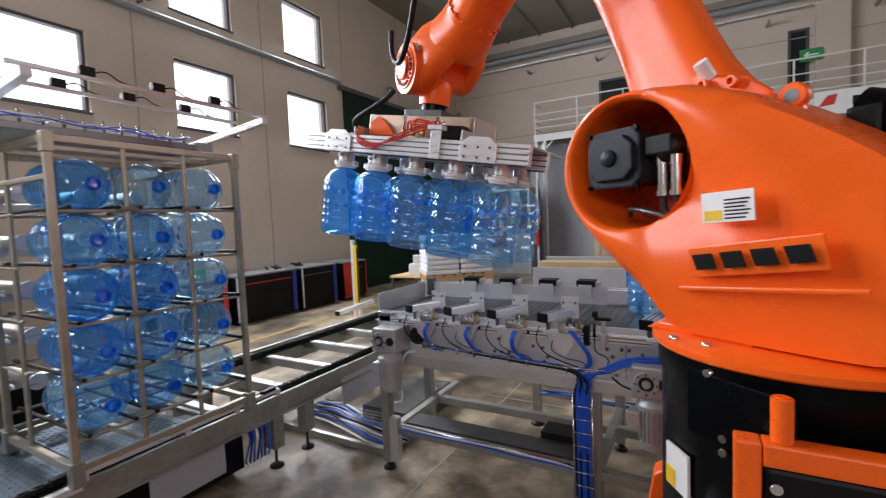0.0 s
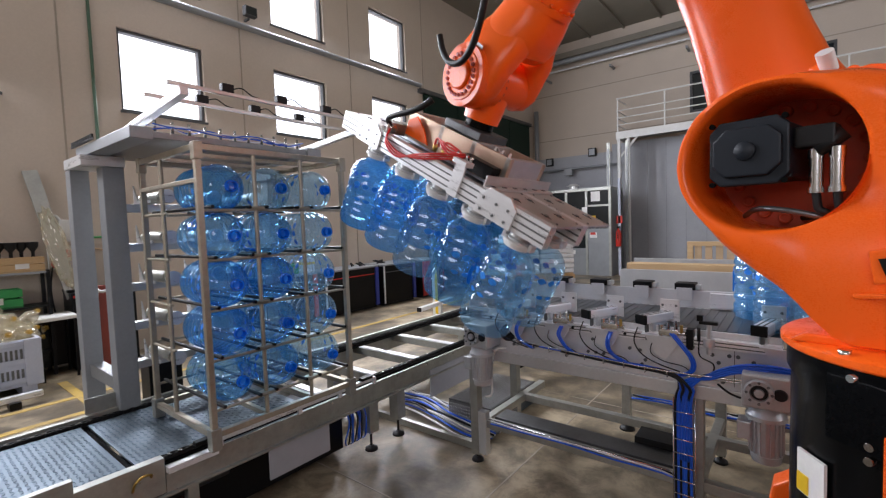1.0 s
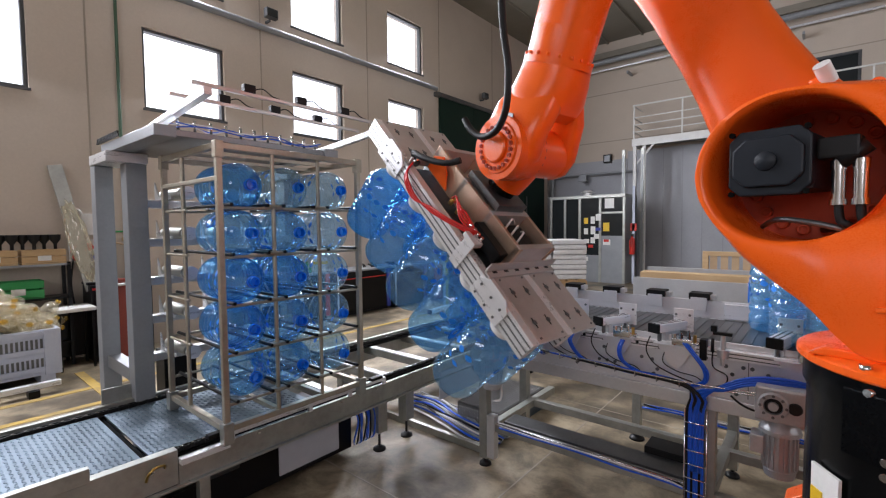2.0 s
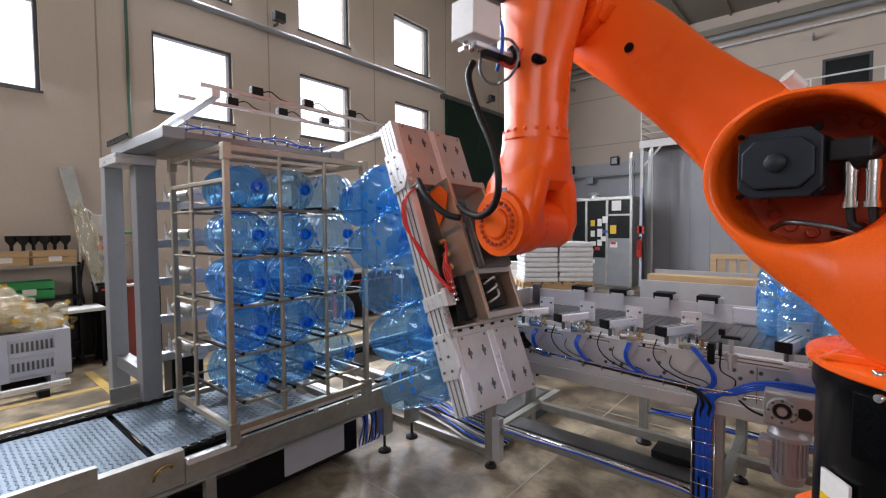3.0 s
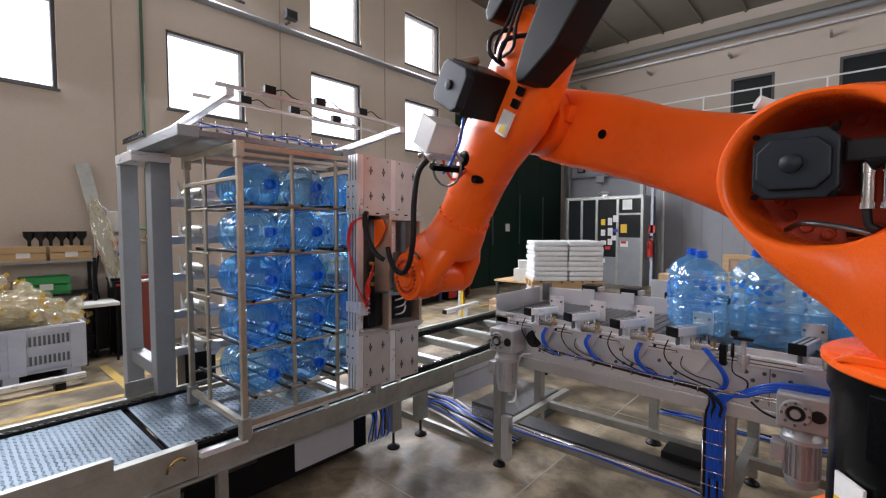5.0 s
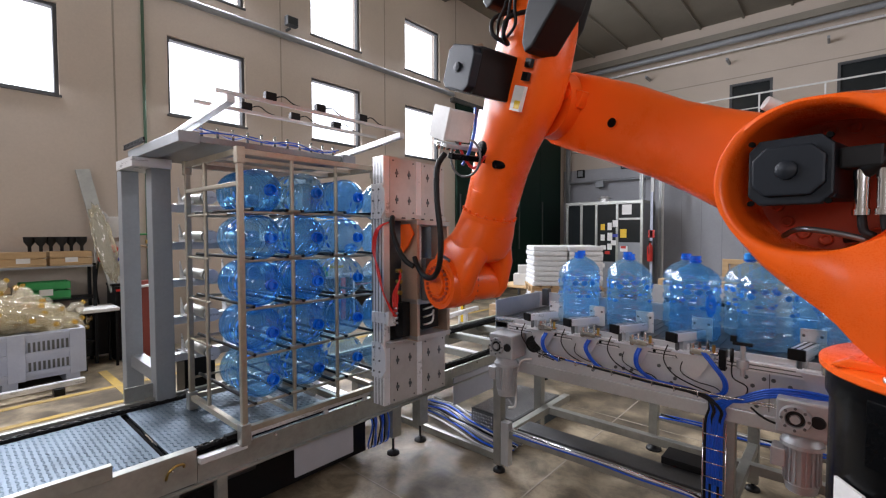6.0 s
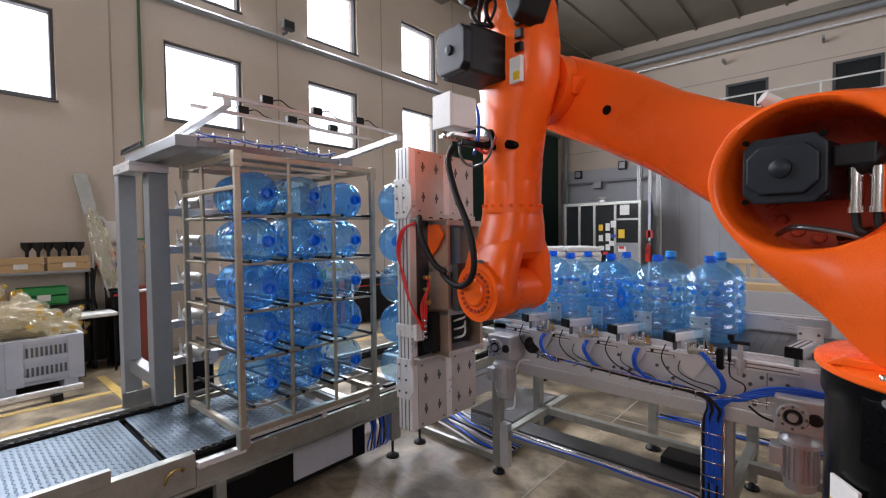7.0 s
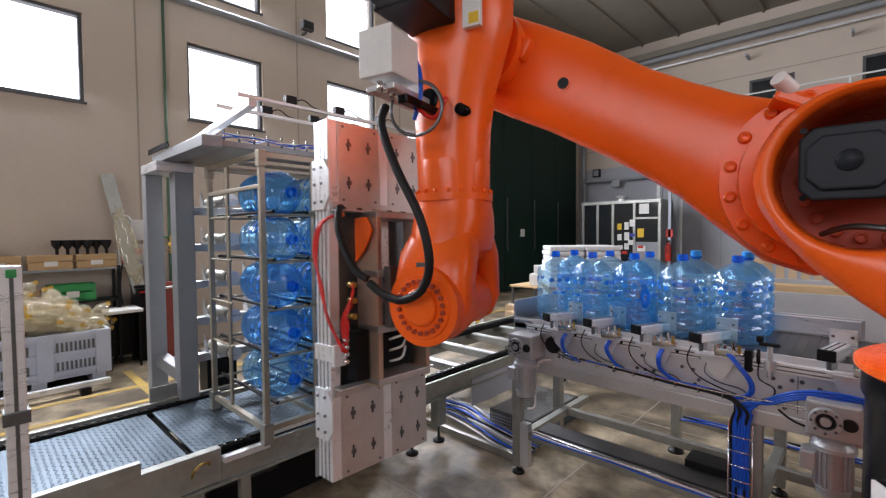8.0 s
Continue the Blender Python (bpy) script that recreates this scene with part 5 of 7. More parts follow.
def clamp(x, turn=-33):
    """A pneumatic clamp on the near guide: slanting double barrel with a black end cap, pusher plate, bracket, valve and fittings."""
    m = Matrix.Translation((x, 2.85, 1.255)) @ Matrix.Rotation(radians(turn), 4, "Z")
    a = part("air_clamp", moved(box(-0.034, 0.012, 0.0, 0.034, 0.25, 0.048, 0.005), m), M_ALU, line, "aluminium air cylinder with a black end cap")
    part("end_cap", moved(box(-0.037, -0.006, -0.004, 0.037, 0.0115, 0.052, 0.005), m), M_DARK_PANEL, a)
    for dx in (-0.016, 0.010):
        part("groove", moved(box(dx, 0.014, 0.0484, dx + 0.007, 0.246, 0.0496), m), M_DARK_PANEL, a)
    part("slide_block", moved(box(-0.024, 0.07, -0.055, 0.024, 0.20, -0.001, 0.004), m), M_STEEL, a)
    part("slide_rod", moved(cyl((0, 0.05, -0.10), (0, 0.05, -0.002), 0.012, None, 10), m), M_STEEL_D, a, "", 40)
    tip = m @ Vector((0, 0.258, 0))
    part("clamp_plate", box(tip.x - 0.055, tip.y, 1.235, tip.x + 0.055, tip.y + 0.008, 1.372, 0.003), M_ALU, a, "bright pusher plate")
    for dx in (-0.04, 0.035):
        part("bolt", cyl((tip.x + dx, tip.y, 1.335), (tip.x + dx, tip.y - 0.006, 1.335), 0.008, None, 6), M_STEEL_D, a)
    part("bracket", prism([(x + 0.01, 1.195), (x + 0.21, 1.195), (x + 0.16, 1.10), (x + 0.12, 1.05), (x + 0.06, 1.10)], 2.872, 2.88), M_SHEET, a)
    part("bracket_foot", box(x + 0.0, 2.84, 1.190, x + 0.22, 2.945, 1.198, 0.002), M_SHEET, a)
    part("valve", joined(box(x + 0.10, 2.835, 1.205, x + 0.20, 2.875, 1.24, 0.004), cyl((x + 0.11, 2.85, 1.20), (x + 0.11, 2.85, 1.265), 0.014, None, 10), cyl((x + 0.20, 2.855, 1.222), (x + 0.235, 2.855, 1.222), 0.013, None, 10)), M_CHROME, a, "", 40)
    for dx, h in ((0.145, 1.275), (0.185, 1.29)):
        part("fitting", joined(cyl((x + dx, 2.855, 1.24), (x + dx, 2.855, h - 0.012), 0.010, None, 8), cyl((x + dx, 2.855, h - 0.012), (x + dx, 2.855, h), 0.006, None, 8)), M_CHROME, a, "", 40)
    part("brass_fitting", cyl((x + 0.215, 2.85, 1.225), (x + 0.215, 2.85, 1.27), 0.009, None, 8), M_BRASS, a, "", 40)


def far_clamp(x):
    a = part("air_clamp", box(x - 0.065, 3.60, 1.312, x + 0.065, 3.72, 1.358, 0.005), M_DARK_PANEL, line, "black air cylinder")
    part("end_cap", box(x + 0.066, 3.61, 1.316, x + 0.10, 3.68, 1.35, 0.004), M_STEEL, a)
    part("mount", box(x - 0.03, 3.642, 1.25, x + 0.09, 3.655, 1.31, 0.003), M_STEEL, a)
    part("clamp_plate", box(x - 0.05, 3.585, 1.24, x + 0.05, 3.593, 1.33, 0.003), M_SHEET, a)


CLAMPS = (-1.562, -1.252, -0.935, -0.605, -0.035)
for x in CLAMPS:
    clamp(x, -25 if x < -0.1 else -12)
for x in (-1.43, -1.115, -0.79, -0.506):
    far_clamp(x)
for i, x in enumerate(CLAMPS[:4]):
    for d in (0.0, 0.014):
        sag = 0.02 * (i % 2) + d
        if i < 3:
            pts = [(x + 0.150 + d, 2.845, 1.195), (x + 0.140 + d, 2.815, 1.15), (x + 0.142 + sag, 2.83, 1.09), (x + 0.175 + sag, 2.85, 1.045), (x + 0.24 + d, 2.87, 1.01)]
        else:
            pts = [(x + 0.16 + d, 2.84, 1.23), (x + 0.21 + d, 2.82, 1.18), (x + 0.265 + d, 2.825, 1.10), (x + 0.26 + d, 2.845, 1.03), (x + 0.20 + d, 2.865, 0.99)]
        part("air_hose", pipe(pts, 0.0075, 8), M_BLUE_HOSE, line, "blue air hose")
    part("sensor_wire", pipe([(x - 0.02, 2.86, 1.24), (x - 0.035, 2.835, 1.16), (x + 0.01, 2.85, 1.08), (x + 0.10, 2.875, 1.03), (x + 0.20, 2.88, 1.005)], 0.004, 6), M_RUBBER, line)
    part("sensor_wire", pipe([(x + 0.06, 2.88, 1.17), (x + 0.05, 2.86, 1.10), (x + 0.12, 2.87, 1.055), (x + 0.22, 2.86, 1.045), (x + 0.26, 2.87, 1.01)], 0.003, 6), M_RUBBER, line)
    part("rail_screw", cyl((x - 0.10, 2.885, 1.186), (x - 0.10, 2.878, 1.186), 0.009, None, 8), M_DARK_PANEL, line)
TRAY = [(-1.45, 2.868, 1.035), (-1.10, 2.868, 1.015), (-0.75, 2.868, 0.995), (-0.45, 2.868, 0.985), (-0.10, 2.868, 1.00), (0.25, 2.868, 1.02)]
part("cable_tray", joined(*[pipe([(x, y - 0.045 * k, z + 0.028 * k) for x, y, z in TRAY], 0.004, 6, 2) for k in (0, 1)],
                          *[pipe([(x, 2.905, 1.02 - 0.045 * (x + 1.45)), (x, 2.825, 1.025 - 0.045 * (x + 1.45)), (x, 2.823, 1.063 - 0.045 * (x + 1.45))], 0.003, 5, 1) for x in np.arange(-1.42, -0.45, 0.12)]), M_CHROME, line, "wire cable tray")
for i in range(7):
    o = 0.011 * (i % 3)
    x0 = -1.42 + 0.16 * i
    black = i in (0, 2, 5)
    run = [(x, y - 0.005 - o, z + 0.008 + 0.009 * (i % 2) + 0.004 * math.sin(9 * x + i)) for x, y, z in TRAY[:4] if x > x0]
    part("air_hose", pipe([(x0, 2.862 - o, 1.045 - 0.05 * (x0 + 1.45)), *run, (-0.405 + 0.011 * i, 2.862 - o, 0.93), (-0.425 + 0.013 * i, 2.862, 0.83), (-0.425 + 0.013 * i, 2.87, 0.5), (-0.425 + 0.013 * i, 2.88, 0.14)], 0.0085, 8), M_RUBBER if black else M_BLUE_HOSE, line, "black cable" if black else "blue air hose")
for i in range(4):
    part("air_hose", pipe([(0.30, 2.86, 1.04 + 0.012 * i), (0.05, 2.80, 1.085 + 0.014 * i), (-0.12, 2.79, 1.075 + 0.012 * i), (-0.25, 2.83, 1.005 + 0.009 * i), (-0.37 + 0.01 * i, 2.85, 0.97 - 0.01 * i), (-0.40 + 0.014 * i, 2.858, 0.85), (-0.40 + 0.014 * i, 2.862, 0.5)], 0.0075, 8), M_BLUE_HOSE, line, "blue air hose")
part("cable", pipe([(-0.22, 2.88, 0.97), (-0.16, 2.86, 0.935), (-0.08, 2.86, 0.92), (0.02, 2.86, 0.945)], 0.006, 6), M_RUBBER, line)
# cables along the lower stretcher
for i in range(5):
    part("floor_cable", pipe([(-1.70 + 0.3 * k, 2.925 - 0.008 * i, 0.372 + 0.010 * (i % 2) + 0.006 * math.sin(2.1 * k + i)) for k in range(5)] + [(-0.42 + 0.01 * i, 2.90, 0.34)], 0.006, 6), (M_BLUE_HOSE, M_RUBBER, M_RUBBER, M_WHITE, M_BLUE_HOSE)[i], line)
part("cable_tray", joined(*[pipe([(-1.72, 2.93 - 0.03 * k, 0.365 + 0.03 * k), (-0.40, 2.93 - 0.03 * k, 0.365 + 0.03 * k)], 0.004, 6, 1) for k in (0, 1)], *[pipe([(x, 2.94, 0.366), (x, 2.90, 0.37), (x, 2.898, 0.40)], 0.003, 5, 1) for x in np.arange(-1.68, -0.42, 0.13)]), M_CHROME, line, "wire cable tray")
part("cable_ladder", joined(*[pipe([(x, 2.855, 0.10), (x, 2.855, 0.86)], 0.004, 6, 1) for x in (-0.435, -0.325)], *[pipe([(-0.435, 2.853, z), (-0.325, 2.853, z)], 0.004, 6, 1) for z in np.arange(0.14, 0.86, 0.08)]), M_CHROME, line, "wire cable ladder")
for x, z in ((-0.25, 1.115), (-0.17, 1.12), (-0.13, 1.12), (-0.22, 1.075), (-0.06, 1.10), (-0.69, 1.09), (-0.63, 1.085), (-0.92, 1.115), (-0.60, 1.03), (-0.16, 1.06), (0.10, 1.11), (-1.1, 0.98), (-0.95, 1.03), (-0.9, 1.03), (-0.85, 1.03), (-0.20, 1.04), (-0.12, 1.04), (-0.20, 0.97), (-0.05, 0.93), (-0.62, 1.0), (0.05, 1.03), (-1.5, 1.0)):
    part("bolt", cyl((x, 2.93, z), (x, 2.92, z), 0.011, None, 6), M_STEEL_D, line)


def gear_motor(x, z):
    """A worm gear box with a round flange on its side and a motor hanging below it."""
    g = part("gear_box", box(x - 0.10, 2.72, z - 0.085, x + 0.10, 2.90, z + 0.085, 0.012), M_CAST, line, "grey cast gear box")
    part("gear_flange", moved(lathe([(0.0, 0.028), (0.020, 0.028), (0.022, 0.006), (0.036, 0.006), (0.040, 0.022), (0.058, 0.022), (0.064, 0.0)], 28), Matrix.Translation((x - 0.025, 2.72, z)) @ pose(0, 0, 0, 90)), M_CAST, g, "", 30)
    part("gear_seal", moved(lathe([(0.022, 0.0), (0.036, 0.0), (0.036, 0.008), (0.022, 0.008)], 24), Matrix.Translation((x - 0.025, 2.715, z)) @ pose(0, 0, 0, 90)), M_RUBBER, g, "", 30)
    for i in range(8):
        a = 2 * math.pi * i / 8
        part("bolt", cyl((x - 0.025 + 0.052 * math.cos(a), 2.70, z + 0.052 * math.sin(a)), (x - 0.025 + 0.052 * math.cos(a), 2.692, z + 0.052 * math.sin(a)), 0.007, None, 6), M_STEEL_D, g)
    part("gear_cover", moved(lathe([(0.0, 0.012), (0.026, 0.012), (0.030, 0.0)], 20), Matrix.Translation((x + 0.058, 2.72, z)) @ pose(0, 0, 0, 90)), M_RUBBER, g, "", 30)
    mt = part("motor", joined(cyl((x, 2.80, z - 0.085), (x, 2.80, z - 0.13), 0.055, 0.085, 24), cyl((x, 2.80, z - 0.13), (x, 2.80, z - 0.15), 0.088, None, 24), cyl((x, 2.80, z - 0.15), (x, 2.80, z - 0.33), 0.066, None, 24), cyl((x, 2.80, z - 0.33), (x, 2.80, z - 0.37), 0.07, 0.062, 24)), M_CAST, g, "finned grey motor", 35)
    fins = bmesh.new()
    for i in range(20):
        a = 2 * math.pi * i / 20
        add_box(fins, 0.062, -0.0025, z - 0.32, 0.076, 0.0025, z - 0.16, Matrix.Translation((x, 2.80, 0)) @ Matrix.Rotation(a, 4, "Z"))
    tagged(part("finned_jacket", fins, M_CAST, mt), kind="stuff")
    part("terminal_box", box(x - 0.12, 2.74, z - 0.26, x - 0.06, 2.84, z - 0.17, 0.006), M_CAST, mt)


gear_motor(-1.70, 1.075)
gear_motor(0.0, 1.015)
part("bearing", moved(lathe([(0.0, 0.05), (0.022, 0.05), (0.024, 0.02), (0.06, 0.02), (0.062, 0.0)], 24), Matrix.Translation((-1.545, 2.93, 1.08)) @ pose(0, 0, 0, 90)), M_RUBBER, line, "black flange bearing", 30)
part("white_cable", pipe([(-1.55, 2.90, 0.97), (-1.62, 2.86, 0.95), (-1.66, 2.86, 0.80), (-1.66, 2.86, 0.62), (-1.70, 2.82, 0.60)], 0.008, 8), M_WHITE, line)
part("sensor_post", joined(cyl((-0.258, 2.865, 1.13), (-0.258, 2.865, 1.305), 0.012, None, 12), moved(lathe([(0.012, -0.022), (0.027, -0.022), (0.029, 0), (0.027, 0.022), (0.012, 0.022)], 14), Matrix.Translation((-0.258, 2.865, 1.195)))), M_STEEL, line, "", 40)
part("sensor_head", joined(box(-0.305, 2.85, 1.295, -0.215, 2.88, 1.312, 0.004), box(-0.315, 2.845, 1.312, -0.285, 2.875, 1.345, 0.004), cyl((-0.305, 2.85, 1.20), (-0.305, 2.85, 1.275), 0.009, None, 8)), M_DARK_PANEL, line, "small black sensor")
part("panel_joint", box(-0.149, 2.9285, 0.95, -0.145, 2.9295, 1.158), M_STEEL_D, line)
part("sensor_wire", pipe([(-0.305, 2.86, 1.20), (-0.30, 2.85, 1.12), (-0.24, 2.87, 1.08), (-0.245, 2.88, 1.03), (-0.30, 2.88, 1.0)], 0.004, 6), M_RUBBER, line)

for ob in line.children:
    kind_of = ob.name.split(".")[0]
    if kind_of in ("far_guide", "far_guide_foot", "far_guide_block") or (kind_of == "air_clamp" and ob["label"].startswith("black")):
        ob.location.z += LIFT
    elif kind_of == "air_clamp":
        ob.location.z += CLAMP_LIFT

# ---- motion ----
GRIP_ROWS = [
    (0, -1.306, 2.489, 2.395, -80.0, -0.6, -1.8),
    (0.5, -1.413, 2.01, 2.409, -69.5, -0.6, -1.0),
    (1, -1.379, 1.88, 2.237, -61.9, -0.6, -5.0),
    (1.5, -1.333, 1.852, 2.072, -53.2, -0.6, -5.3),
    (3, -1.428, 1.752, 1.756, -22.2, -1.6, -2.4),
    (3.5, -1.635, 1.875, 1.631, -4.7, -1.6, -1.0),
    (4, -1.972, 1.924, 1.596, -1.6, -1.6, -1.3),
    (4.5, -2.166, 1.918, 1.59, -0.7, -1.6, -0.6),
    (5.15, -2.325, 1.92, 1.59, -1.0, -1.6, -0.5),
    (6, -2.044, 1.923, 1.591, -1.7, -1.6, -0.2),
    (6.5, -1.832, 1.916, 1.589, -1.5, -1.6, -1.2),
    (7, -1.664, 1.804, 1.592, -1.8, -1.6, -0.7),
    (7.5, -1.601, 1.524, 1.596, -1.5, -1.6, -0.7),
    (8, -1.603, 1.105, 1.611, -2.4, -1.6, 0.4),
]
DOCKED = Matrix(((0, 0, 1), (0, -1, 0), (1, 0, 0)))


def glide(rows, t):
    """The rows' values at t, on a smooth curve through them that does not overshoot."""
    i = max(0, min(len(rows) - 2, sum(r[0] <= t for r in rows) - 1))
    a, b = rows[i], rows[i + 1]
    h = b[0] - a[0]
    s = (t - a[0]) / h

    def slope(j, c):
        if j in (0, len(rows) - 1):
            p, q = (rows[0], rows[1]) if j == 0 else (rows[-2], rows[-1])
            return (q[c] - p[c]) / (q[0] - p[0])
        d0 = (rows[j][c] - rows[j - 1][c]) / (rows[j][0] - rows[j - 1][0])
        d1 = (rows[j + 1][c] - rows[j][c]) / (rows[j + 1][0] - rows[j][0])
        return 0.0 if d0 * d1 <= 0 else 2 * d0 * d1 / (d0 + d1)
    out = []
    for c in range(1, len(a)):
        m0, m1 = slope(i, c) * h, slope(i + 1, c) * h
        out.append((2 * s ** 3 - 3 * s * s + 1) * a[c] + (s ** 3 - 2 * s * s + s) * m0 + (3 * s * s - 2 * s ** 3) * b[c] + (s ** 3 - s * s) * m1)
    return out


def grip_pose(t):
    x, y, z, tilt, lean, yaw = glide(GRIP_ROWS, t)
    turn = Matrix.Rotation(radians(yaw), 3, "Z") @ Matrix.Rotation(radians(lean), 3, "X") @ Matrix.Rotation(radians(tilt), 3, "Y") @ DOCKED
    return Matrix.Translation((x, y, z)) @ turn.to_4x4()


def frame_of(origin, x, y):
    x = x.normalized()
    y = (y - x * y.dot(x)).normalized()
    z = x.cross(y)
    m = Matrix((x, y, z)).transposed().to_4x4()
    m.translation = origin
    return m


def arm_poses(t):
    """Where the arm's parts stand, in the robot's space, so that the wrist meets the gripper."""
    g = grip_pose(t)
    w = g @ Vector((0.0, -0.30, 0.444)) - BASE
    n = g.to_3x3() @ Vector((0, 0, 1))
    phi = math.atan2(w.y, w.x)
    r, s, up = Vector((math.cos(phi), math.sin(phi), 0)), Vector((-math.sin(phi), math.cos(phi), 0)), Vector((0, 0, 1))
    px, pz = w.dot(r) - A2_R, w.z - A2_Z
    d = math.hypot(px, pz)
    reach = math.hypot(L3, A3)
    a = math.acos(max(-1, min(1, (L1 * L1 + d * d - reach * reach) / (2 * L1 * d))))
    t2 = math.atan2(pz, px) + a
    ex, ez = L1 * math.cos(t2), L1 * math.sin(t2)
    t3 = math.atan2(pz - ez, px - ex) - math.atan2(A3, L3)
    along = lambda q: r * math.cos(q) + up * math.sin(q)
    a2 = r * A2_R + up * A2_Z
    turned = math.degrees(phi) % 360
    turned = min(turned, 168) + 0.55 * max(0, turned - 168)  # the housing lags behind the arm at the end of the swing
    return (pose(0, 0, 0, 0, 0, turned), frame_of(a2, along(t2), s), frame_of(w, along(t3), s), frame_of(w, -n, s))


def held_pose(g, x, y, turn):
    return g @ Matrix.Translation((x, y, 0)) @ HELD @ pose(0, 0, 0, 0, 0, turn)


LINE_X = [-1.635, -1.340, -1.045, -0.745, -0.450]
LINE_ROWS = [  # how far each pair of the conveyor still has to go
    (0, 1.70, 1.70, 1.70, 1.70, 1.70), (4.0, 1.69, 1.70, 1.70, 1.70, 1.70), (4.3, 1.62, 1.66, 1.69, 1.70, 1.70), (4.6, 1.44, 1.50, 1.58, 1.64, 1.68), (5.2, 0.95, 1.02, 1.11, 1.18, 1.23),
    (6, 0.34, 0.403, 0.498, 0.56, 0.62), (6.2, 0.20, 0.242, 0.335, 0.403, 0.46), (6.4, 0.03, 0.075, 0.17, 0.243, 0.32), (6.6, 0, 0, 0.01, 0.085, 0.16), (6.8, 0, 0, 0, 0, 0.02), (7, 0, 0, 0, 0, 0), (8, 0, 0, 0, 0, 0)]


def motions():
    steps = [round(0.1 * i, 1) for i in range(81)]
    walk(grip, [(t, grip_pose(t)) for t in steps])
    arms = [(t, arm_poses(t)) for t in steps]
    for i, ob in enumerate((carousel, link, fore, hand)):
        walk(ob, [(t, p[i]) for t, p in arms])
    let_go = 5.15
    for x, old, ob, turn in zip(HEAD_X, rack_old, held_near, (200, 20, 160, 90, 250)):
        rows = []
        for t in steps:
            rows.append((t, held_pose(grip_pose(min(t, let_go)), x, HEAD_Y[0], turn)))
        walk(ob, rows)
        bottle_ob, m = old
        first = m.translation.copy()
        push = []
        for t in steps:
            base_x = (grip_pose(min(t, let_go)) @ Vector((x, HEAD_Y[0], NECK_Z - BOT_H))).x
            p = m.copy()
            p.translation = Vector((min(first.x, base_x - BOT_H - 0.004) if t > 3.2 else first.x, first.y, first.z))
            push.append((t, p))
        walk(bottle_ob, push)
    for x, ob, turn in zip(HEAD_X, held_far, (40, 120, 220, 300, 10)):
        walk(ob, [(t, held_pose(grip_pose(t), x, HEAD_Y[1], turn)) for t in steps])
    for i in range(5):
        near, far = [], []
        for t in steps:
            left = glide(LINE_ROWS, t)[i]
            lead = 0.12 * min(1.0, left / 0.15)  # the far row runs ahead of the near one and stops first
            near.append((t, pose(LINE_X[i] + left, 3.12, BELT + 0.003, 0, 0, 70 + 50 * i)))
            far.append((t, pose(LINE_X[i] + max(0.0, left - lead), 3.42, BELT + 0.003, 0, 0, 30 + 70 * i)))
        walk(line_near[i], near)
        walk(line_far[i], far)


# ---- surroundings: the window wall ----
structure("trim", cyl((WALL_X + 0.12, FRONT_Y, 5.78), (WALL_X + 0.12, 9.9, 5.78), 0.06, None, 16), M_GREY, "long grey pipe along the wall", 40)
structure("trim", cyl((WALL_X + 0.05, 2.33, 0.0), (WALL_X + 0.05, 2.33, 8.3), 0.022, None, 12), M_PIPE_GREEN, "thin green vertical pipe", 40)
for y in (4.85, 12.2):
    lamp = thing("flood_lamp", "small dark flood lamp on the wall", "lamp", pose(WALL_X + 0.2, y, 6.06))
    part("housing", box(-0.06, -0.12, -0.09, 0.06, 0.12, 0.09, 0.012), M_FRAME, lamp)
    part("lens", box(0.06, -0.10, -0.07, 0.068, 0.10, 0.07), M_GLASS_DARK, lamp)
    part("bracket", box(-0.2, -0.02, -0.13, -0.05, 0.02, -0.09, 0.004), M_FRAME, lamp)
gate = tagged(new("door_1"), "tall dark green sliding hall door", "door", "", "structure")
for k in range(4):
    y = 10.1 + 1.6 * k
    part("leaf", box(WALL_X + 0.01, y, 0.02, WALL_X + 0.09, y + 1.585, 5.6, 0.006), M_GREEN_DOOR, gate)
    part("handle", box(WALL_X + 0.09, y + 0.12, 1.3, WALL_X + 0.13, y + 0.15, 3.0, 0.005), M_STEEL_D, gate)
part("door_sign", box(WALL_X + 0.09, 12.6, 1.75, WALL_X + 0.094, 12.85, 2.0), M_LABEL, gate, "white paper sign")
part("door_track", box(WALL_X, 9.9, 5.6, WALL_X + 0.14, 16.6, 5.72, 0.005), M_STEEL_D, gate)

# yellow floor lines
for x, y0, y1 in ((-6.55, -4, 4.4), (-6.35, 4.4, 12.0), (-5.9, -4, 1.9)):
    structure("trim", box(x - 0.05, y0, 0, x + 0.05, y1, 0.004), M_YELLOW_LINE, "worn yellow floor line")
structure("trim", box(-7.4, 1.45, 0, -5.85, 1.55, 0.005), M_YELLOW_LINE, "worn yellow floor line")
for y in (2.2, 4.6, 7.0, 10.5):
    structure("trim", box(WALL_X, y - 0.006, 0, RIGHT_X, y + 0.006, 0.002), M_WALL_JOINT, "saw-cut floor joint")
for x in (-5.0, -1.55, 2.0):
    structure("trim", box(x - 0.006, FRONT_Y, 0, x + 0.006, BACK_Y, 0.0025), M_WALL_JOINT, "saw-cut floor joint")


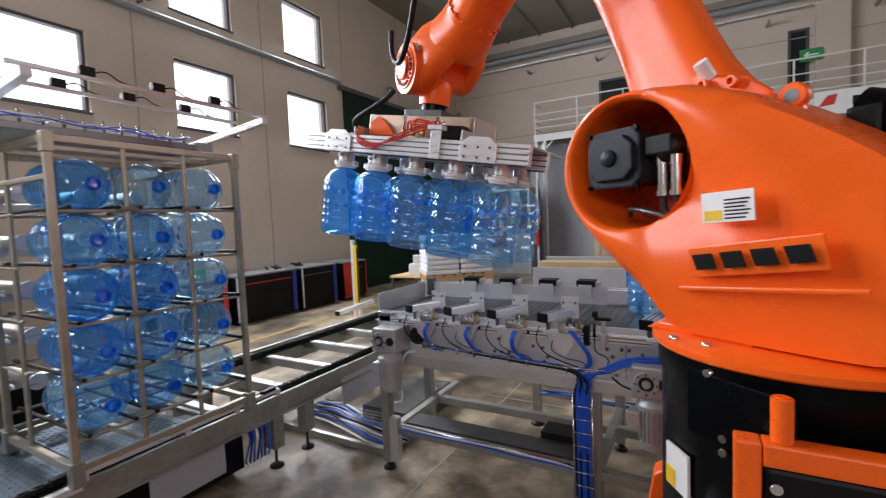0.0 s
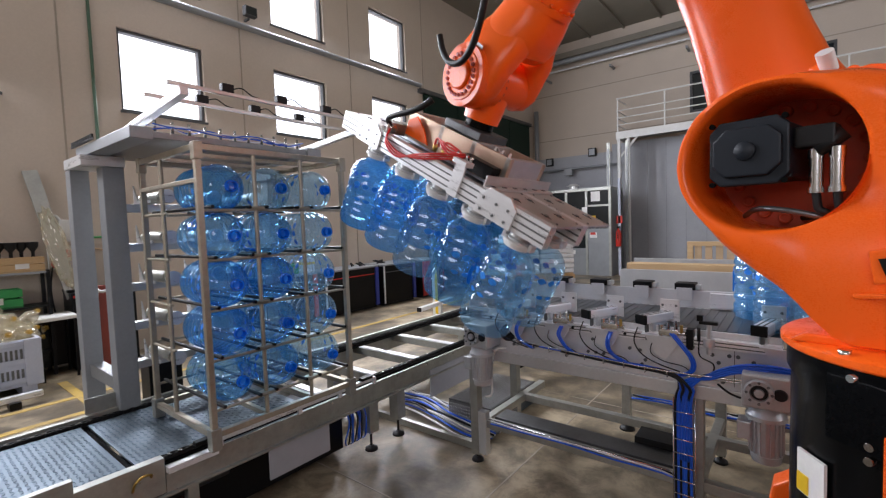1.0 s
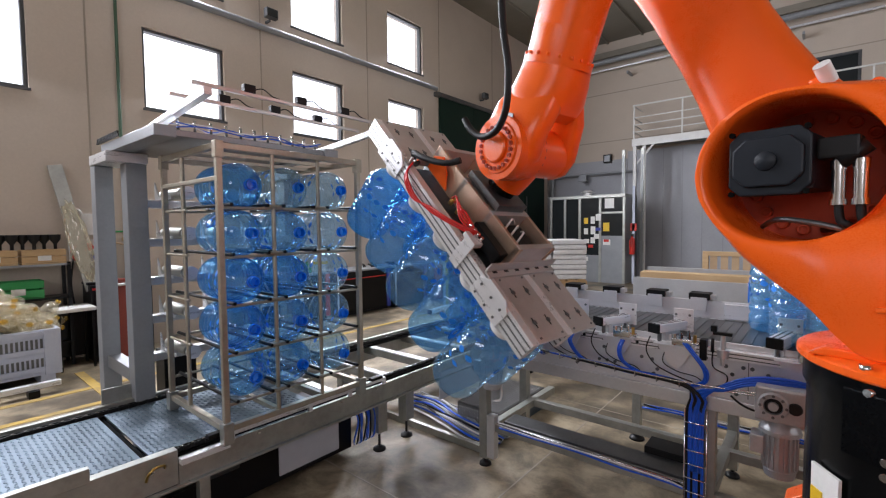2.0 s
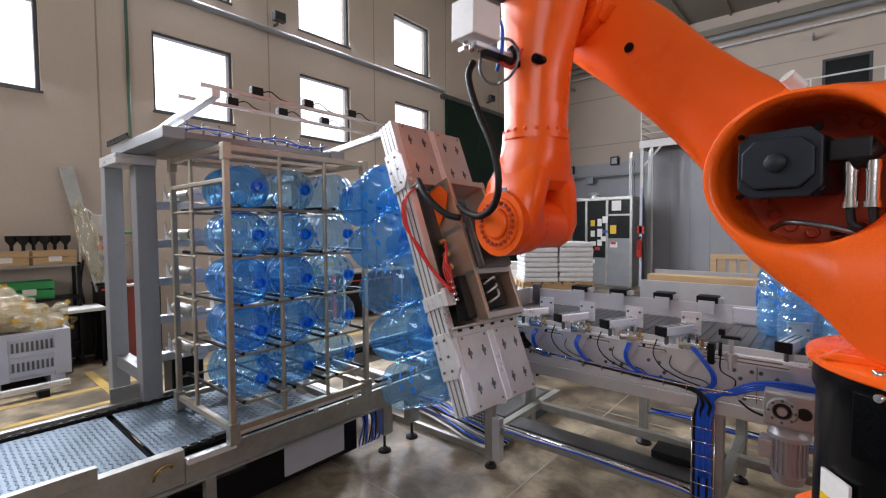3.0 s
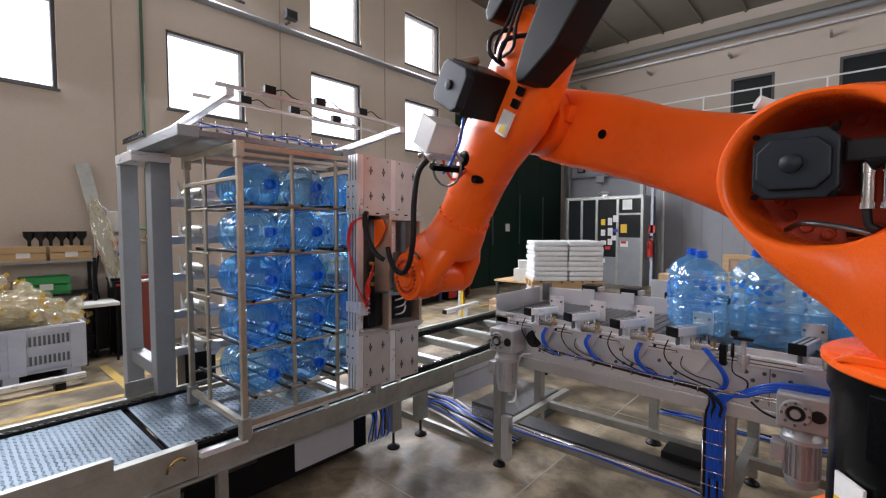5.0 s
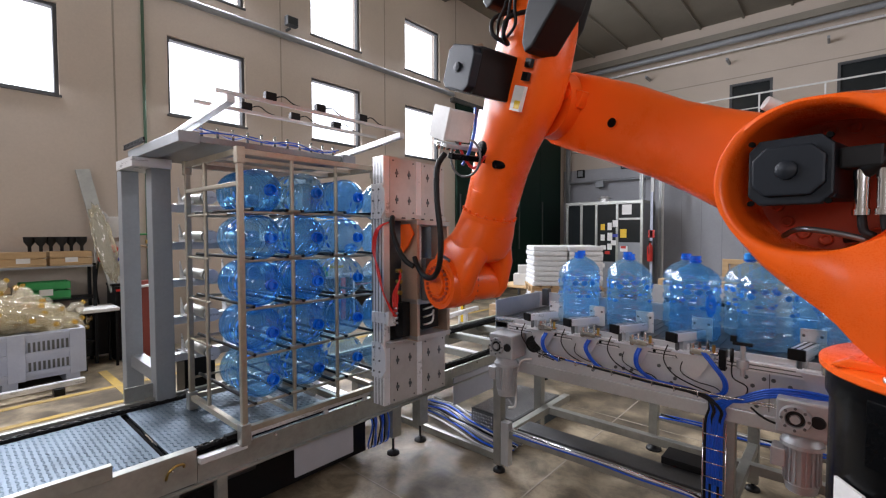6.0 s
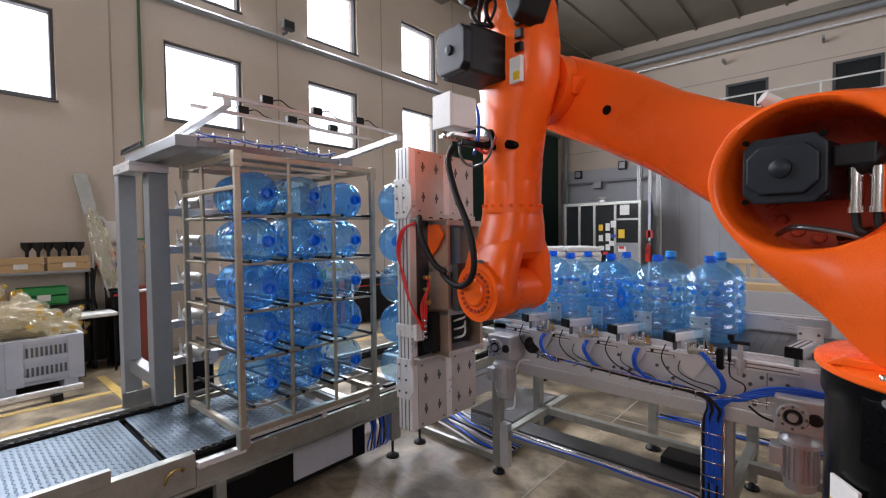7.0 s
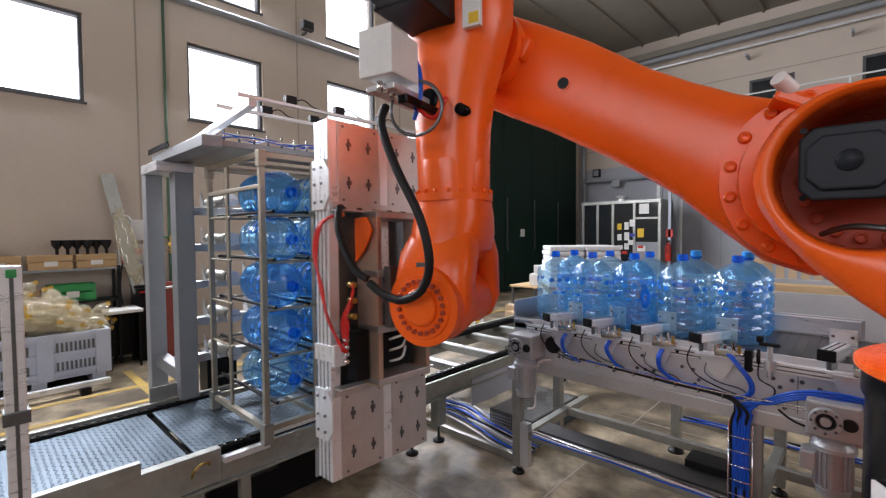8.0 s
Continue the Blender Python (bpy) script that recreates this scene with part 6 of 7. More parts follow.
def grate_bin():
    """A big plastic pallet box with ribbed, slotted sides."""
    b = thing("plastic_bin", "grey-blue plastic pallet bin full of clear bottles", "bin")
    x0, x1, y0, y1, z0, z1 = -8.15, -7.12, -0.12, 1.28, 0.13, 0.69
    part("floor_panel", box(x0, y0, z0, x1, y1, z0 + 0.03), M_BIN, b)
    for ya, yb in ((y0, y0 + 0.035), (y1 - 0.035, y1)):
        part("wall_panel", box(x0 + 0.04, ya, z0 + 0.03, x1 - 0.04, yb, z1, 0.006), M_BIN, b)
    for xa in (x0, x1 - 0.04):
        part("wall_panel", box(xa, y0, z0 + 0.03, xa + 0.04, y1, z1, 0.006), M_BIN, b)
    for z in (z1 - 0.07, z1 - 0.28, z0 + 0.05):
        part("rib", box(x1, y0, z, x1 + 0.03, y1, z + 0.055, 0.005), M_BIN, b)
    for y in (y0, 0.55, y1 - 0.16):
        part("corner_rib", box(x1, y, z0, x1 + 0.035, y + 0.16, z1, 0.006), M_BIN, b)
    for a in (0.065, 0.735):
        for k in range(10):
            for zz in (0.205, 0.445):
                part("slot", box(x1 + 0.0005, a + 0.044 * k, zz, x1 + 0.004, a + 0.024 + 0.044 * k, zz + 0.135), M_STEEL_D, b)
    for y in (y0 + 0.05, 0.5, y1 - 0.2):
        part("runner", box(x0, y, 0.0, x1, y + 0.14, z0, 0.005), M_BIN, b)
    return b


grate_bin()
jug = joined(lathe([(0.0, 0.0), (0.075, 0.0), (0.085, 0.02), (0.085, 0.16), (0.06, 0.205), (0.026, 0.225), (0.024, 0.25)], 14))
jug_mesh = mesh_of("shell", jug, M_CLEAR, 50)
jug_cap = mesh_of("cap", lathe([(0.030, 0.235), (0.032, 0.268), (0.0, 0.272)], 12), M_CLEAR_YELLOW, 40)
rng = random.Random(4)
for i in range(110):
    f = rng.random()
    px, py = -7.62 + rng.uniform(-0.42, 0.42), 0.55 + rng.uniform(-0.62, 0.66)
    heap = max(0.0, 1 - ((px + 7.62) / 0.55) ** 2 - ((py - 0.55) / 0.8) ** 2)
    j = thing("clear_jug", "empty clear plastic jug with a yellowish cap in the bin", "jug", pose(px, py, 0.60 + heap * rng.uniform(0.1, 0.66), rng.uniform(-110, 110), rng.uniform(-110, 110), rng.uniform(0, 360)), "jugs in the bin")
    for nm, me in (("shell", jug_mesh), ("cap", jug_cap)):
        c = new(nm, me)
        c.parent = j

shelf = thing("shelf", "dark metal shelf with crates against the wall", "shelf")
for y in (-0.9, 1.55):
    for x in (-8.28, -7.95):
        part("upright", box(x - 0.02, y - 0.02, 0, x + 0.02, y + 0.02, 1.46, 0.003), M_DARK_PANEL, shelf)
for z in (0.35, 0.98, 1.44):
    part("board", box(-8.30, -0.92, z - 0.03, -7.93, 1.57, z, 0.004), M_GREY if z > 1 else M_DARK_PANEL, shelf)


def crate(x, y, z, w, d, h, material, label):
    c = thing("crate", label, "crate", pose(x, y, z), "crates on the shelf")
    part("base", box(-d / 2, -w / 2, 0, d / 2, w / 2, 0.015), material, c)
    for k in range(2):
        z0 = 0.02 + k * h * 0.5
        part("slat", box(d / 2 - 0.012, -w / 2, z0, d / 2, w / 2, z0 + h * 0.42, 0.003), material, c)
        part("slat", box(-d / 2, -w / 2, z0, -d / 2 + 0.012, w / 2, z0 + h * 0.42, 0.003), material, c)
        part("slat", box(-d / 2 + 0.013, -w / 2, z0, d / 2 - 0.013, -w / 2 + 0.012, z0 + h * 0.42, 0.003), material, c)
        part("slat", box(-d / 2 + 0.013, w / 2 - 0.012, z0, d / 2 - 0.013, w / 2, z0 + h * 0.42, 0.003), material, c)
    part("label_card", box(d / 2, -0.07, h * 0.25, d / 2 + 0.002, 0.07, h * 0.6), M_LABEL, c, "white paper label")
    return c


for y in (-0.35, 0.28, 0.80, 1.30):
    crate(-8.11, y, 1.44, 0.46, 0.32, 0.19, M_WOOD, "pale wooden crate with a paper label")
crate(-8.11, 0.42, 0.98, 0.5, 0.32, 0.20, M_CARD, "brown cardboard tray with a paper label")
crate(-8.11, 1.02, 0.98, 0.52, 0.32, 0.24, M_GREEN, "green plastic crate with a paper label")
for i in range(6):
    cup = thing("rubber_cup", "black rubber cup on the wooden crate", "cup", pose(-8.08 + 0.05 * (i % 2), 0.88 + 0.11 * i, 1.64), "cups on the crates")
    part("bowl", lathe([(0.02, 0.0), (0.02, 0.07), (0.06, 0.13), (0.065, 0.20), (0.055, 0.20), (0.045, 0.13), (0.0, 0.09)], 16), M_RUBBER, cup, "", 40)
bag = thing("grey_parcel", "flat grey wrapped parcels on the crate", "parcel", pose(-8.1, 0.05, 1.635))
part("wrap", box(-0.15, -0.22, 0, 0.15, 0.22, 0.05, 0.012), M_CARD, bag)
part("paper", moved(box(-0.12, -0.14, 0.05, 0.12, 0.14, 0.11, 0.015), pose(0, 0, 0, 6, 0, 20)), M_LABEL, bag)
plank = solid("metal_plank", moved(box(-0.012, -0.085, 0, 0.012, 0.085, 1.85, 0.003), Matrix.Translation((-7.98, 1.82, 1.02)) @ pose(0, 0, 0, 10, -8, 0)), M_GALV, "grey metal plank partly in clear film leaning on the wall", "plank")
crumple = bmesh.new()
bmesh.ops.create_icosphere(crumple, subdivisions=4, radius=1)
for v in crumple.verts:
    v.co = Vector((v.co.x * 0.06, v.co.y * 0.12, v.co.z * 0.55)) * (1 + 0.35 * noise.noise(v.co * 5)) + Vector((0.01, 0, 0.75))
solid("plastic_film", moved(crumple, Matrix.Translation((-7.96, 1.83, 1.0)) @ pose(0, 0, 0, 10, -8, 0)), M_CLEAR, "crumpled clear plastic film round the plank", "film")

sock = thing("socket_box", "grey wall socket box with red and blue plugs", "socket", pose(WALL_X + 0.0, 1.80, 1.42))
part("back_box", box(0, -0.17, 0.0, 0.10, 0.17, 0.34, 0.008), M_WHITE, sock)
part("upper_box", box(0, -0.02, 0.40, 0.12, 0.20, 0.72, 0.008), M_WHITE, sock)
for y, z, mt in ((-0.10, 0.09, M_RED), (0.05, 0.24, M_RED), (0.06, 0.08, M_BLUE)):
    part("plug_socket", cyl((0.10, y, z), (0.16, y, z - 0.02), 0.05, None, 16), mt, sock, "", 40)
part("white_conduit", pipe([(0.04, -0.12, 0.34), (0.05, -0.13, 0.65), (0.05, -0.06, 0.78), (0.05, 0.0, 0.70)], 0.02, 10), M_WHITE, sock)
part("black_cable", pipe([(0.1, -0.14, 0.05), (0.12, -0.18, -0.3), (0.1, -0.15, -0.6)], 0.012, 8), M_RUBBER, sock)
tap = thing("air_tap", "brass air tap on a thin green pipe", "tap", pose(WALL_X + 0.1, 2.33, 1.75))
part("valve", joined(cyl((0, 0, -0.15), (0, 0, 0.15), 0.02, None, 10), box(-0.03, -0.05, -0.03, 0.03, 0.05, 0.03, 0.006)), M_BRASS, tap, "", 40)
part("hose", pipe([(0, 0, -0.1), (0.02, -0.2, -0.05), (0.03, -0.3, -0.2), (0.03, -0.28, -0.9)], 0.012, 8), M_CARD, tap)
part("side_pipe", pipe([(0, 0, 0.12), (0, -0.25, 0.12)], 0.014, 8, 1), M_GREEN, tap)

desk = thing("desk", "small white-topped table with a black frame", "desk", pose(-7.85, 1.62, 0))
part("tabletop", moved(box(-0.2, -0.30, 0.79, 0.30, 0.14, 0.84, 0.015), Matrix()), M_WHITE, desk)
for x in (-0.16, 0.26):
    for y in (-0.26, 0.10):
        part("leg", box(x - 0.015, y - 0.015, 0.0, x + 0.015, y + 0.015, 0.79, 0.003), M_DARK_PANEL, desk)
part("cloth", box(-0.19, -0.28, 0.1, -0.17, 0.12, 0.78), M_DARK_PANEL, desk)
mach = thing("black_printer", "black machine with a red strip by the wall", "machine", pose(-8.05, 2.12, 0.0))
part("body", box(-0.25, -0.36, 0, 0.2, 0.42, 1.10, 0.02), M_DARK_PANEL, mach)
part("red_strip", box(0.2, -0.34, 1.03, 0.206, 0.4, 1.06), M_RED, mach)
part("feeder", box(-0.2, -0.38, 1.101, 0.15, 0.45, 1.14, 0.01), M_DARK_PANEL, mach)
redbox = thing("red_panel", "dark red cart with pale rounded frame", "cart", pose(-7.3, 2.04, 0))
part("panel", box(-0.03, -0.2, 0.12, 0.03, 0.25, 1.22, 0.02), M_DARK_RED, redbox)
part("frame", pipe([(0.06, -0.14, 0.2), (0.06, -0.14, 1.08), (0.06, -0.08, 1.14), (0.06, 0.1, 1.14), (0.06, 0.16, 1.08), (0.06, 0.16, 0.2)], 0.02, 8), M_WHITE, redbox)
part("foot", box(-0.15, -0.2, 0.0, 0.15, 0.25, 0.12, 0.01), M_DARK_PANEL, redbox)
beam = solid("aluminium_bar", moved(box(-0.04, -1.1, 0.08, 0.04, 0.75, 0.14, 0.004), pose(-6.72, 0.45, 0, 0, 0, 2)), M_ALU, "aluminium bar lying low over the floor", "bar")
for y in (-0.5, 0.9):
    solid("bar_block", box(-6.8, y, 0, -6.64, y + 0.1, 0.08, 0.004), M_DARK_PANEL, "dark block under the aluminium bar", "block")

# low machine cabinets in a row
for i, (y0, y1, xf) in enumerate(((4.55, 5.75, -7.72), (5.85, 7.35, -7.58), (7.45, 8.55, -7.50), (8.75, 9.6, -7.42))):
    c = thing("machine_cabinet", "low black cabinet with coloured edge strip by the wall", "cabinet", None, "cabinets along the wall")
    part("body", box(WALL_X + 0.03, y0, 0.06, xf, y1, 0.94, 0.01), M_DARK_PANEL, c)
    part("top", box(WALL_X + 0.03, y0, 0.942, xf + 0.02, y1, 0.975, 0.004), M_GREY, c)
    part("edge_strip", box(xf, y1 - (0.10 if i < 3 else 0.02), 0.06, xf + 0.03, y1, 0.94, 0.004), (M_RED, M_BLUE, M_BLUE, M_RED)[i], c)
    part("edge_strip", box(xf, y0, 0.06, xf + 0.03, y0 + (0.03 if i < 3 else 0.30), 0.94, 0.004), (M_ALU, M_ALU, M_ALU, M_RED)[i], c)
    part("red_line", box(xf + 0.001, y0 + 0.04, 0.78, xf + 0.006, y1 - 0.12, 0.80), M_RED if i == 1 else M_STEEL_D, c)
    part("plinth", box(WALL_X + 0.06, y0 + 0.03, 0.0, xf - 0.05, y1 - 0.03, 0.06), M_RUBBER, c)
can = thing("jerrycan", "white jerrycan with a yellow band on the cabinet", "can", pose(-7.9, 5.65, 0.976))
part("body", box(-0.10, -0.13, 0, 0.10, 0.13, 0.30, 0.03), M_WHITE, can)
part("band", box(-0.104, -0.134, 0.16, 0.104, 0.134, 0.23, 0.02), M_YELLOW, can)
part("cap", cyl((0, 0.06, 0.30), (0, 0.06, 0.34), 0.03, None, 14), M_WHITE, can, "", 40)
can2 = thing("jerrycan", "green canister on the cabinet", "can", pose(-7.9, 5.3, 0.976))
part("body", box(-0.09, -0.11, 0, 0.09, 0.11, 0.2, 0.03), M_GREEN, can2)
part("cap", cyl((0, 0.04, 0.2), (0, 0.04, 0.23), 0.025, None, 14), M_GREEN, can2, "", 40)
for y in (6.9, 7.6):
    tool = thing("tool_heap", "dark cables and tools lying on the cabinet", "tools", pose(-7.8, y, 0.976))
    for k in range(4):
        part("cable", pipe([(rng.uniform(-0.1, 0.1), rng.uniform(-0.2, 0.2), 0.02), (rng.uniform(-0.1, 0.1), rng.uniform(-0.2, 0.2), 0.09), (rng.uniform(-0.1, 0.1), rng.uniform(-0.2, 0.2), 0.02)], 0.015, 7), M_RUBBER, tool)


def light_curtain(x, y, h):
    t = thing("light_curtain", "yellow safety light curtain on an aluminium post", "post", pose(x, y, 0), "light curtains")
    part("post", box(-0.09, -0.03, 0.0, -0.03, 0.03, h + 0.1, 0.004), M_ALU, t)
    part("sensor_bar", box(-0.025, -0.03, 0.12, 0.035, 0.03, h, 0.006), M_YELLOW, t)
    part("lens_strip", box(0.036, -0.015, 0.16, 0.038, 0.015, h - 0.05), M_DARK_PANEL, t)
    part("green_light", cyl((0.0, 0, h), (0.0, 0, h + 0.045), 0.03, None, 14), M_GREEN, t, "", 40)
    part("base_plate", box(-0.14, -0.08, 0, 0.08, 0.08, 0.012), M_STEEL, t)
    return t


light_curtain(-5.47, 6.92, 1.50)
light_curtain(-4.24, 8.5, 1.50)
near_post = thing("fence_post", "aluminium profile post with a green lamp", "post", pose(-1.78, 0.112, 0))
part("post", box(-0.025, -0.025, 0.0, 0.025, 0.025, 1.81, 0.003), M_ALU, near_post)
part("slot", box(0.0252, -0.005, 0.02, 0.0258, 0.005, 1.79), M_STEEL_D, near_post)
part("green_light", box(0.0262, -0.012, 1.775, 0.030, 0.012, 1.80, 0.001), M_GREEN, near_post, "", 40)
part("bracket", box(-0.03, -0.032, 1.33, 0.032, 0.032, 1.37, 0.003), M_STEEL_D, near_post)
part("bracket", box(-0.03, -0.032, 0.75, 0.032, 0.032, 0.79, 0.003), M_STEEL_D, near_post)
bar2 = thing("roller_guide", "short aluminium guide bar on a stand", "bar", pose(-4.9, 6.2, 0, 0, 0, 8))
part("bar", box(-0.04, -0.55, 0.44, 0.04, 0.55, 0.51, 0.004), M_ALU, bar2)
part("end_cap", box(-0.04, -0.57, 0.44, 0.04, -0.551, 0.51, 0.002), M_DARK_PANEL, bar2)
part("stand", box(-0.03, 0.1, 0.0, 0.03, 0.16, 0.44, 0.003), M_ALU, bar2)

# ---- pallets and boxes behind the bottle conveyor ----
def pallet_stack(x, y, turn, z1):
    p = thing("wrapped_pallet", "pallets stacked with white film-wrapped packs", "pallet", pose(x, y, 0, 0, 0, turn))
    z = 0.0
    for top in (0.86, z1):
        for yy in (-0.36, -0.05, 0.26):
            part("runner", box(-0.6, yy, z, 0.6, yy + 0.1, z + 0.10, 0.003), M_WOOD, p)
        for k in range(7):
            part("deck_board", box(-0.6 + 0.172 * k, -0.4, z + 0.10, -0.47 + 0.172 * k, 0.4, z + 0.125, 0.003), M_WOOD, p)
        zz = z + 0.128
        n = max(2, round((top - zz) / 0.085))
        h = (top - zz) / n
        for k in range(n):
            for a, b in ((-0.58, -0.01), (0.01, 0.58)):
                part("pack", box(a + rng.uniform(-0.015, 0.015), -0.39 + rng.uniform(-0.012, 0.012), zz + k * h, b, 0.39, zz + (k + 1) * h - 0.006, 0.022), M_FILM, p)
        z = top
    return p


pallet_stack(-3.55, 7.35, 40, 1.66)


def carton(x, y, z, sx, sy, sz, turn, material, label):
    c = thing("carton", label, "box", pose(x, y, z, 0, 0, turn), "cartons")
    part("body", box(-sx / 2, -sy / 2, 0, sx / 2, sy / 2, sz, 0.006), material, c)
    part("tape", box(-sx / 2 - 0.001, -0.03, sz * 0.6, sx / 2 + 0.001, 0.03, sz + 0.002), M_LABEL, c)
    part("print", box(sx / 2, -sy * 0.25, sz * 0.3, sx / 2 + 0.002, sy * 0.2, sz * 0.5), M_DARK_PANEL, c)
    return c


table = thing("work_table", "cluttered work table behind the conveyor", "table", pose(-4.75, 8.6, 0))
part("tabletop", box(-0.8, -0.5, 0.72, 0.8, 0.5, 0.76, 0.005), M_WOOD, table)
for x in (-0.75, 0.75):
    for y in (-0.45, 0.45):
        part("leg", box(x - 0.025, y - 0.025, 0, x + 0.025, y + 0.025, 0.72, 0.003), M_STEEL_D, table)
carton(-5.0, 8.45, 0.76, 0.40, 0.32, 0.24, 20, M_WHITE, "white carton on the work table")
carton(-5.02, 8.47, 1.0, 0.24, 0.24, 0.18, 35, M_WHITE, "small white carton stacked on another")
carton(-4.5, 8.5, 0.76, 0.45, 0.35, 0.16, 60, M_CARD, "open brown cardboard box on the table")
carton(-5.3, 8.1, 0.0, 0.5, 0.4, 0.35, 15, M_CARD, "brown cardboard box on the floor")
carton(-4.9, 7.6, 0.0, 0.6, 0.42, 0.30, -20, M_CARD, "brown cardboard box on the floor")
carton(-4.2, 8.7, 0.76, 0.30, 0.22, 0.14, 5, M_CARD, "small brown carton on the table")

far_line = thing("far_conveyor", "second stainless conveyor with a pale guide", "conveyor")
part("side_plate", box(-1.55, 5.6, 0.85, 2.4, 5.63, 1.28, 0.004), M_STEEL, far_line)
part("pale_guide", box(-1.5, 5.7, 1.26, 2.4, 5.9, 1.34, 0.006), M_WOOD, far_line, "pale wooden guide board")
part("belt", box(-1.55, 5.64, 1.18, 2.4, 6.2, 1.21), M_STEEL_D, far_line)
part("side_plate", box(-1.55, 6.2, 0.85, 2.4, 6.23, 1.36, 0.004), M_STEEL, far_line)
for x in (-1.4, 0.4, 2.2):
    for y in (5.66, 6.16):
        part("leg", box(x - 0.03, y - 0.03, 0, x + 0.03, y + 0.03, 0.85, 0.004), M_STEEL, far_line)
cg = thing("slatted_crate", "pale wooden crate with reddish slats", "crate", pose(-0.55, 7.2, 0))
part("frame", joined(box(-0.55, -0.03, 1.08, -0.48, 0.03, 1.52), box(0.55, -0.03, 1.08, 0.62, 0.03, 1.52), box(-0.48, -0.03, 1.46, 0.55, 0.03, 1.52), box(-0.48, -0.03, 1.08, 0.55, 0.03, 1.13)), M_WOOD, cg)
for k in range(8):
    part("slat", box(-0.46 + 0.127 * k, -0.01, 1.13, -0.375 + 0.127 * k, 0.012, 1.46, 0.003), M_CARD, cg)
part("crate_body", box(-0.55, 0.03, 0.0, 0.62, 0.8, 1.08, 0.006), M_WOOD, cg)

# loose cables and the tread step beside the conveyors
step = thing("tread_step", "galvanised tread plate step on the floor", "step", pose(-2.27, 3.72, 0))
tp = part("top_plate", box(-0.24, -0.30, 0.20, 0.24, 0.55, 0.215, 0.002), M_STEEL_D, step)
tagged(part("relief", tread_relief(-0.23, -0.29, 0.23, 0.54, 0.2155), M_ALU, tp, "raised bright lozenge pattern"), kind="stuff")
part("riser", box(0.225, -0.30, 0.0, 0.24, 0.55, 0.198, 0.002), M_TREAD, step)
tp = part("riser", box(-0.24, -0.30, 0.0, 0.224, -0.285, 0.198, 0.002), M_STEEL_D, step)
tagged(part("relief", moved(tread_relief(-0.23, 0.01, 0.22, 0.19, 0.0), Matrix.Translation((0, -0.3005, 0)) @ pose(0, 0, 0, 90)), M_ALU, tp, "raised bright lozenge pattern"), kind="stuff")
cables = thing("cable_bundle", "bundle of white and blue cables on the floor", "cables")
for i in range(18):
    y = 3.18 + 0.018 * i
    w = lambda d=0.02: rng.uniform(-d, d)
    part("cable", pipe([(-3.25, y + 0.20 + w(), 0.03 + 0.012 * (i % 3)), (-2.85, y + 0.12 + w(0.03), 0.05 + 0.02 * (i % 4)), (-2.50, y + 0.03 + w(0.03), 0.06 + 0.015 * (i % 3)), (-2.2, y - 0.02 + w(), 0.04 + 0.012 * (i % 3)), (-1.95, y + w(), 0.02 + 0.008 * (i % 3))], 0.009, 6), (M_WHITE, M_BLUE_HOSE, M_GREY, M_RUBBER, M_GREY)[i % 5], cables)
part("cable_channel", box(-3.2, 3.08, 0.0, -1.98, 3.12, 0.06, 0.003), M_GALV, cables)

# ---- the back wall ----
structure("trim", cyl((WALL_X, BACK_Y - 0.45, 7.78), (RIGHT_X, BACK_Y - 0.45, 7.78), 0.09, None, 16), M_GREY, "thick grey pipe under the roof", 40)
structure("trim", cyl((WALL_X, BACK_Y - 0.25, 7.55), (RIGHT_X, BACK_Y - 0.25, 7.55), 0.035, None, 12), M_ALU, "thin bright pipe", 40)
for x in np.arange(-7.5, 9, 2.4):
    structure("trim", box(x - 0.03, BACK_Y - 0.5, 7.2, x + 0.03, BACK_Y - 0.02, 7.28), M_GREY, "pipe bracket")
structure("wall_panel", box(-5.2, BACK_Y - 0.06, 0, 4.0, BACK_Y - 0.007, 4.55), M_PANEL, "grey sheet wall panels")
structure("wall_panel", box(WALL_X, BACK_Y - 0.06, 0, -5.22, BACK_Y - 0.007, 4.3), M_PANEL, "grey sheet wall panels")
for x in np.arange(-4.6, 4.0, 0.6):
    structure("trim", box(x - 0.01, BACK_Y - 0.066, 0, x + 0.01, BACK_Y - 0.061, 4.5), M_GREY, "joint of the sheet panels")
for k, (x0, x1, z0, z1) in enumerate(BACK_HOLES):
    w = tagged(new(f"window_{20 + k}"), "dark framed interior window in the back wall", "window", "", "structure")
    w.location = (x0, BACK_Y, z0)
    a, b = x1 - x0, z1 - z0
    part("window_frame", boxes((0, -0.01, 0, 0.07, 0.1, b), (a - 0.07, -0.01, 0, a, 0.1, b), (0.07, -0.01, 0, a - 0.07, 0.1, 0.07), (0.07, -0.01, b - 0.07, a - 0.07, 0.1, b)), M_FRAME, w)
    part("pane", box(0.07, 0.04, 0.07, a - 0.07, 0.05, b - 0.07), M_GLASS_DARK, w)
sign = thing("exit_sign", "green emergency exit sign with a white arrow", "sign", pose(3.1, BACK_Y - 0.27, 6.15))
part("panel", box(-0.26, -0.015, -0.17, 0.26, 0.0, 0.17), M_GREEN, sign)
part("arrow", joined(boxes((-0.1, -0.02, -0.02, 0.16, -0.016, 0.02)), prism([(-0.18, 0), (-0.07, -0.1), (-0.05, -0.07), (-0.1, 0.0), (-0.05, 0.07), (-0.07, 0.1)], -0.02, -0.016)), M_LABEL, sign)

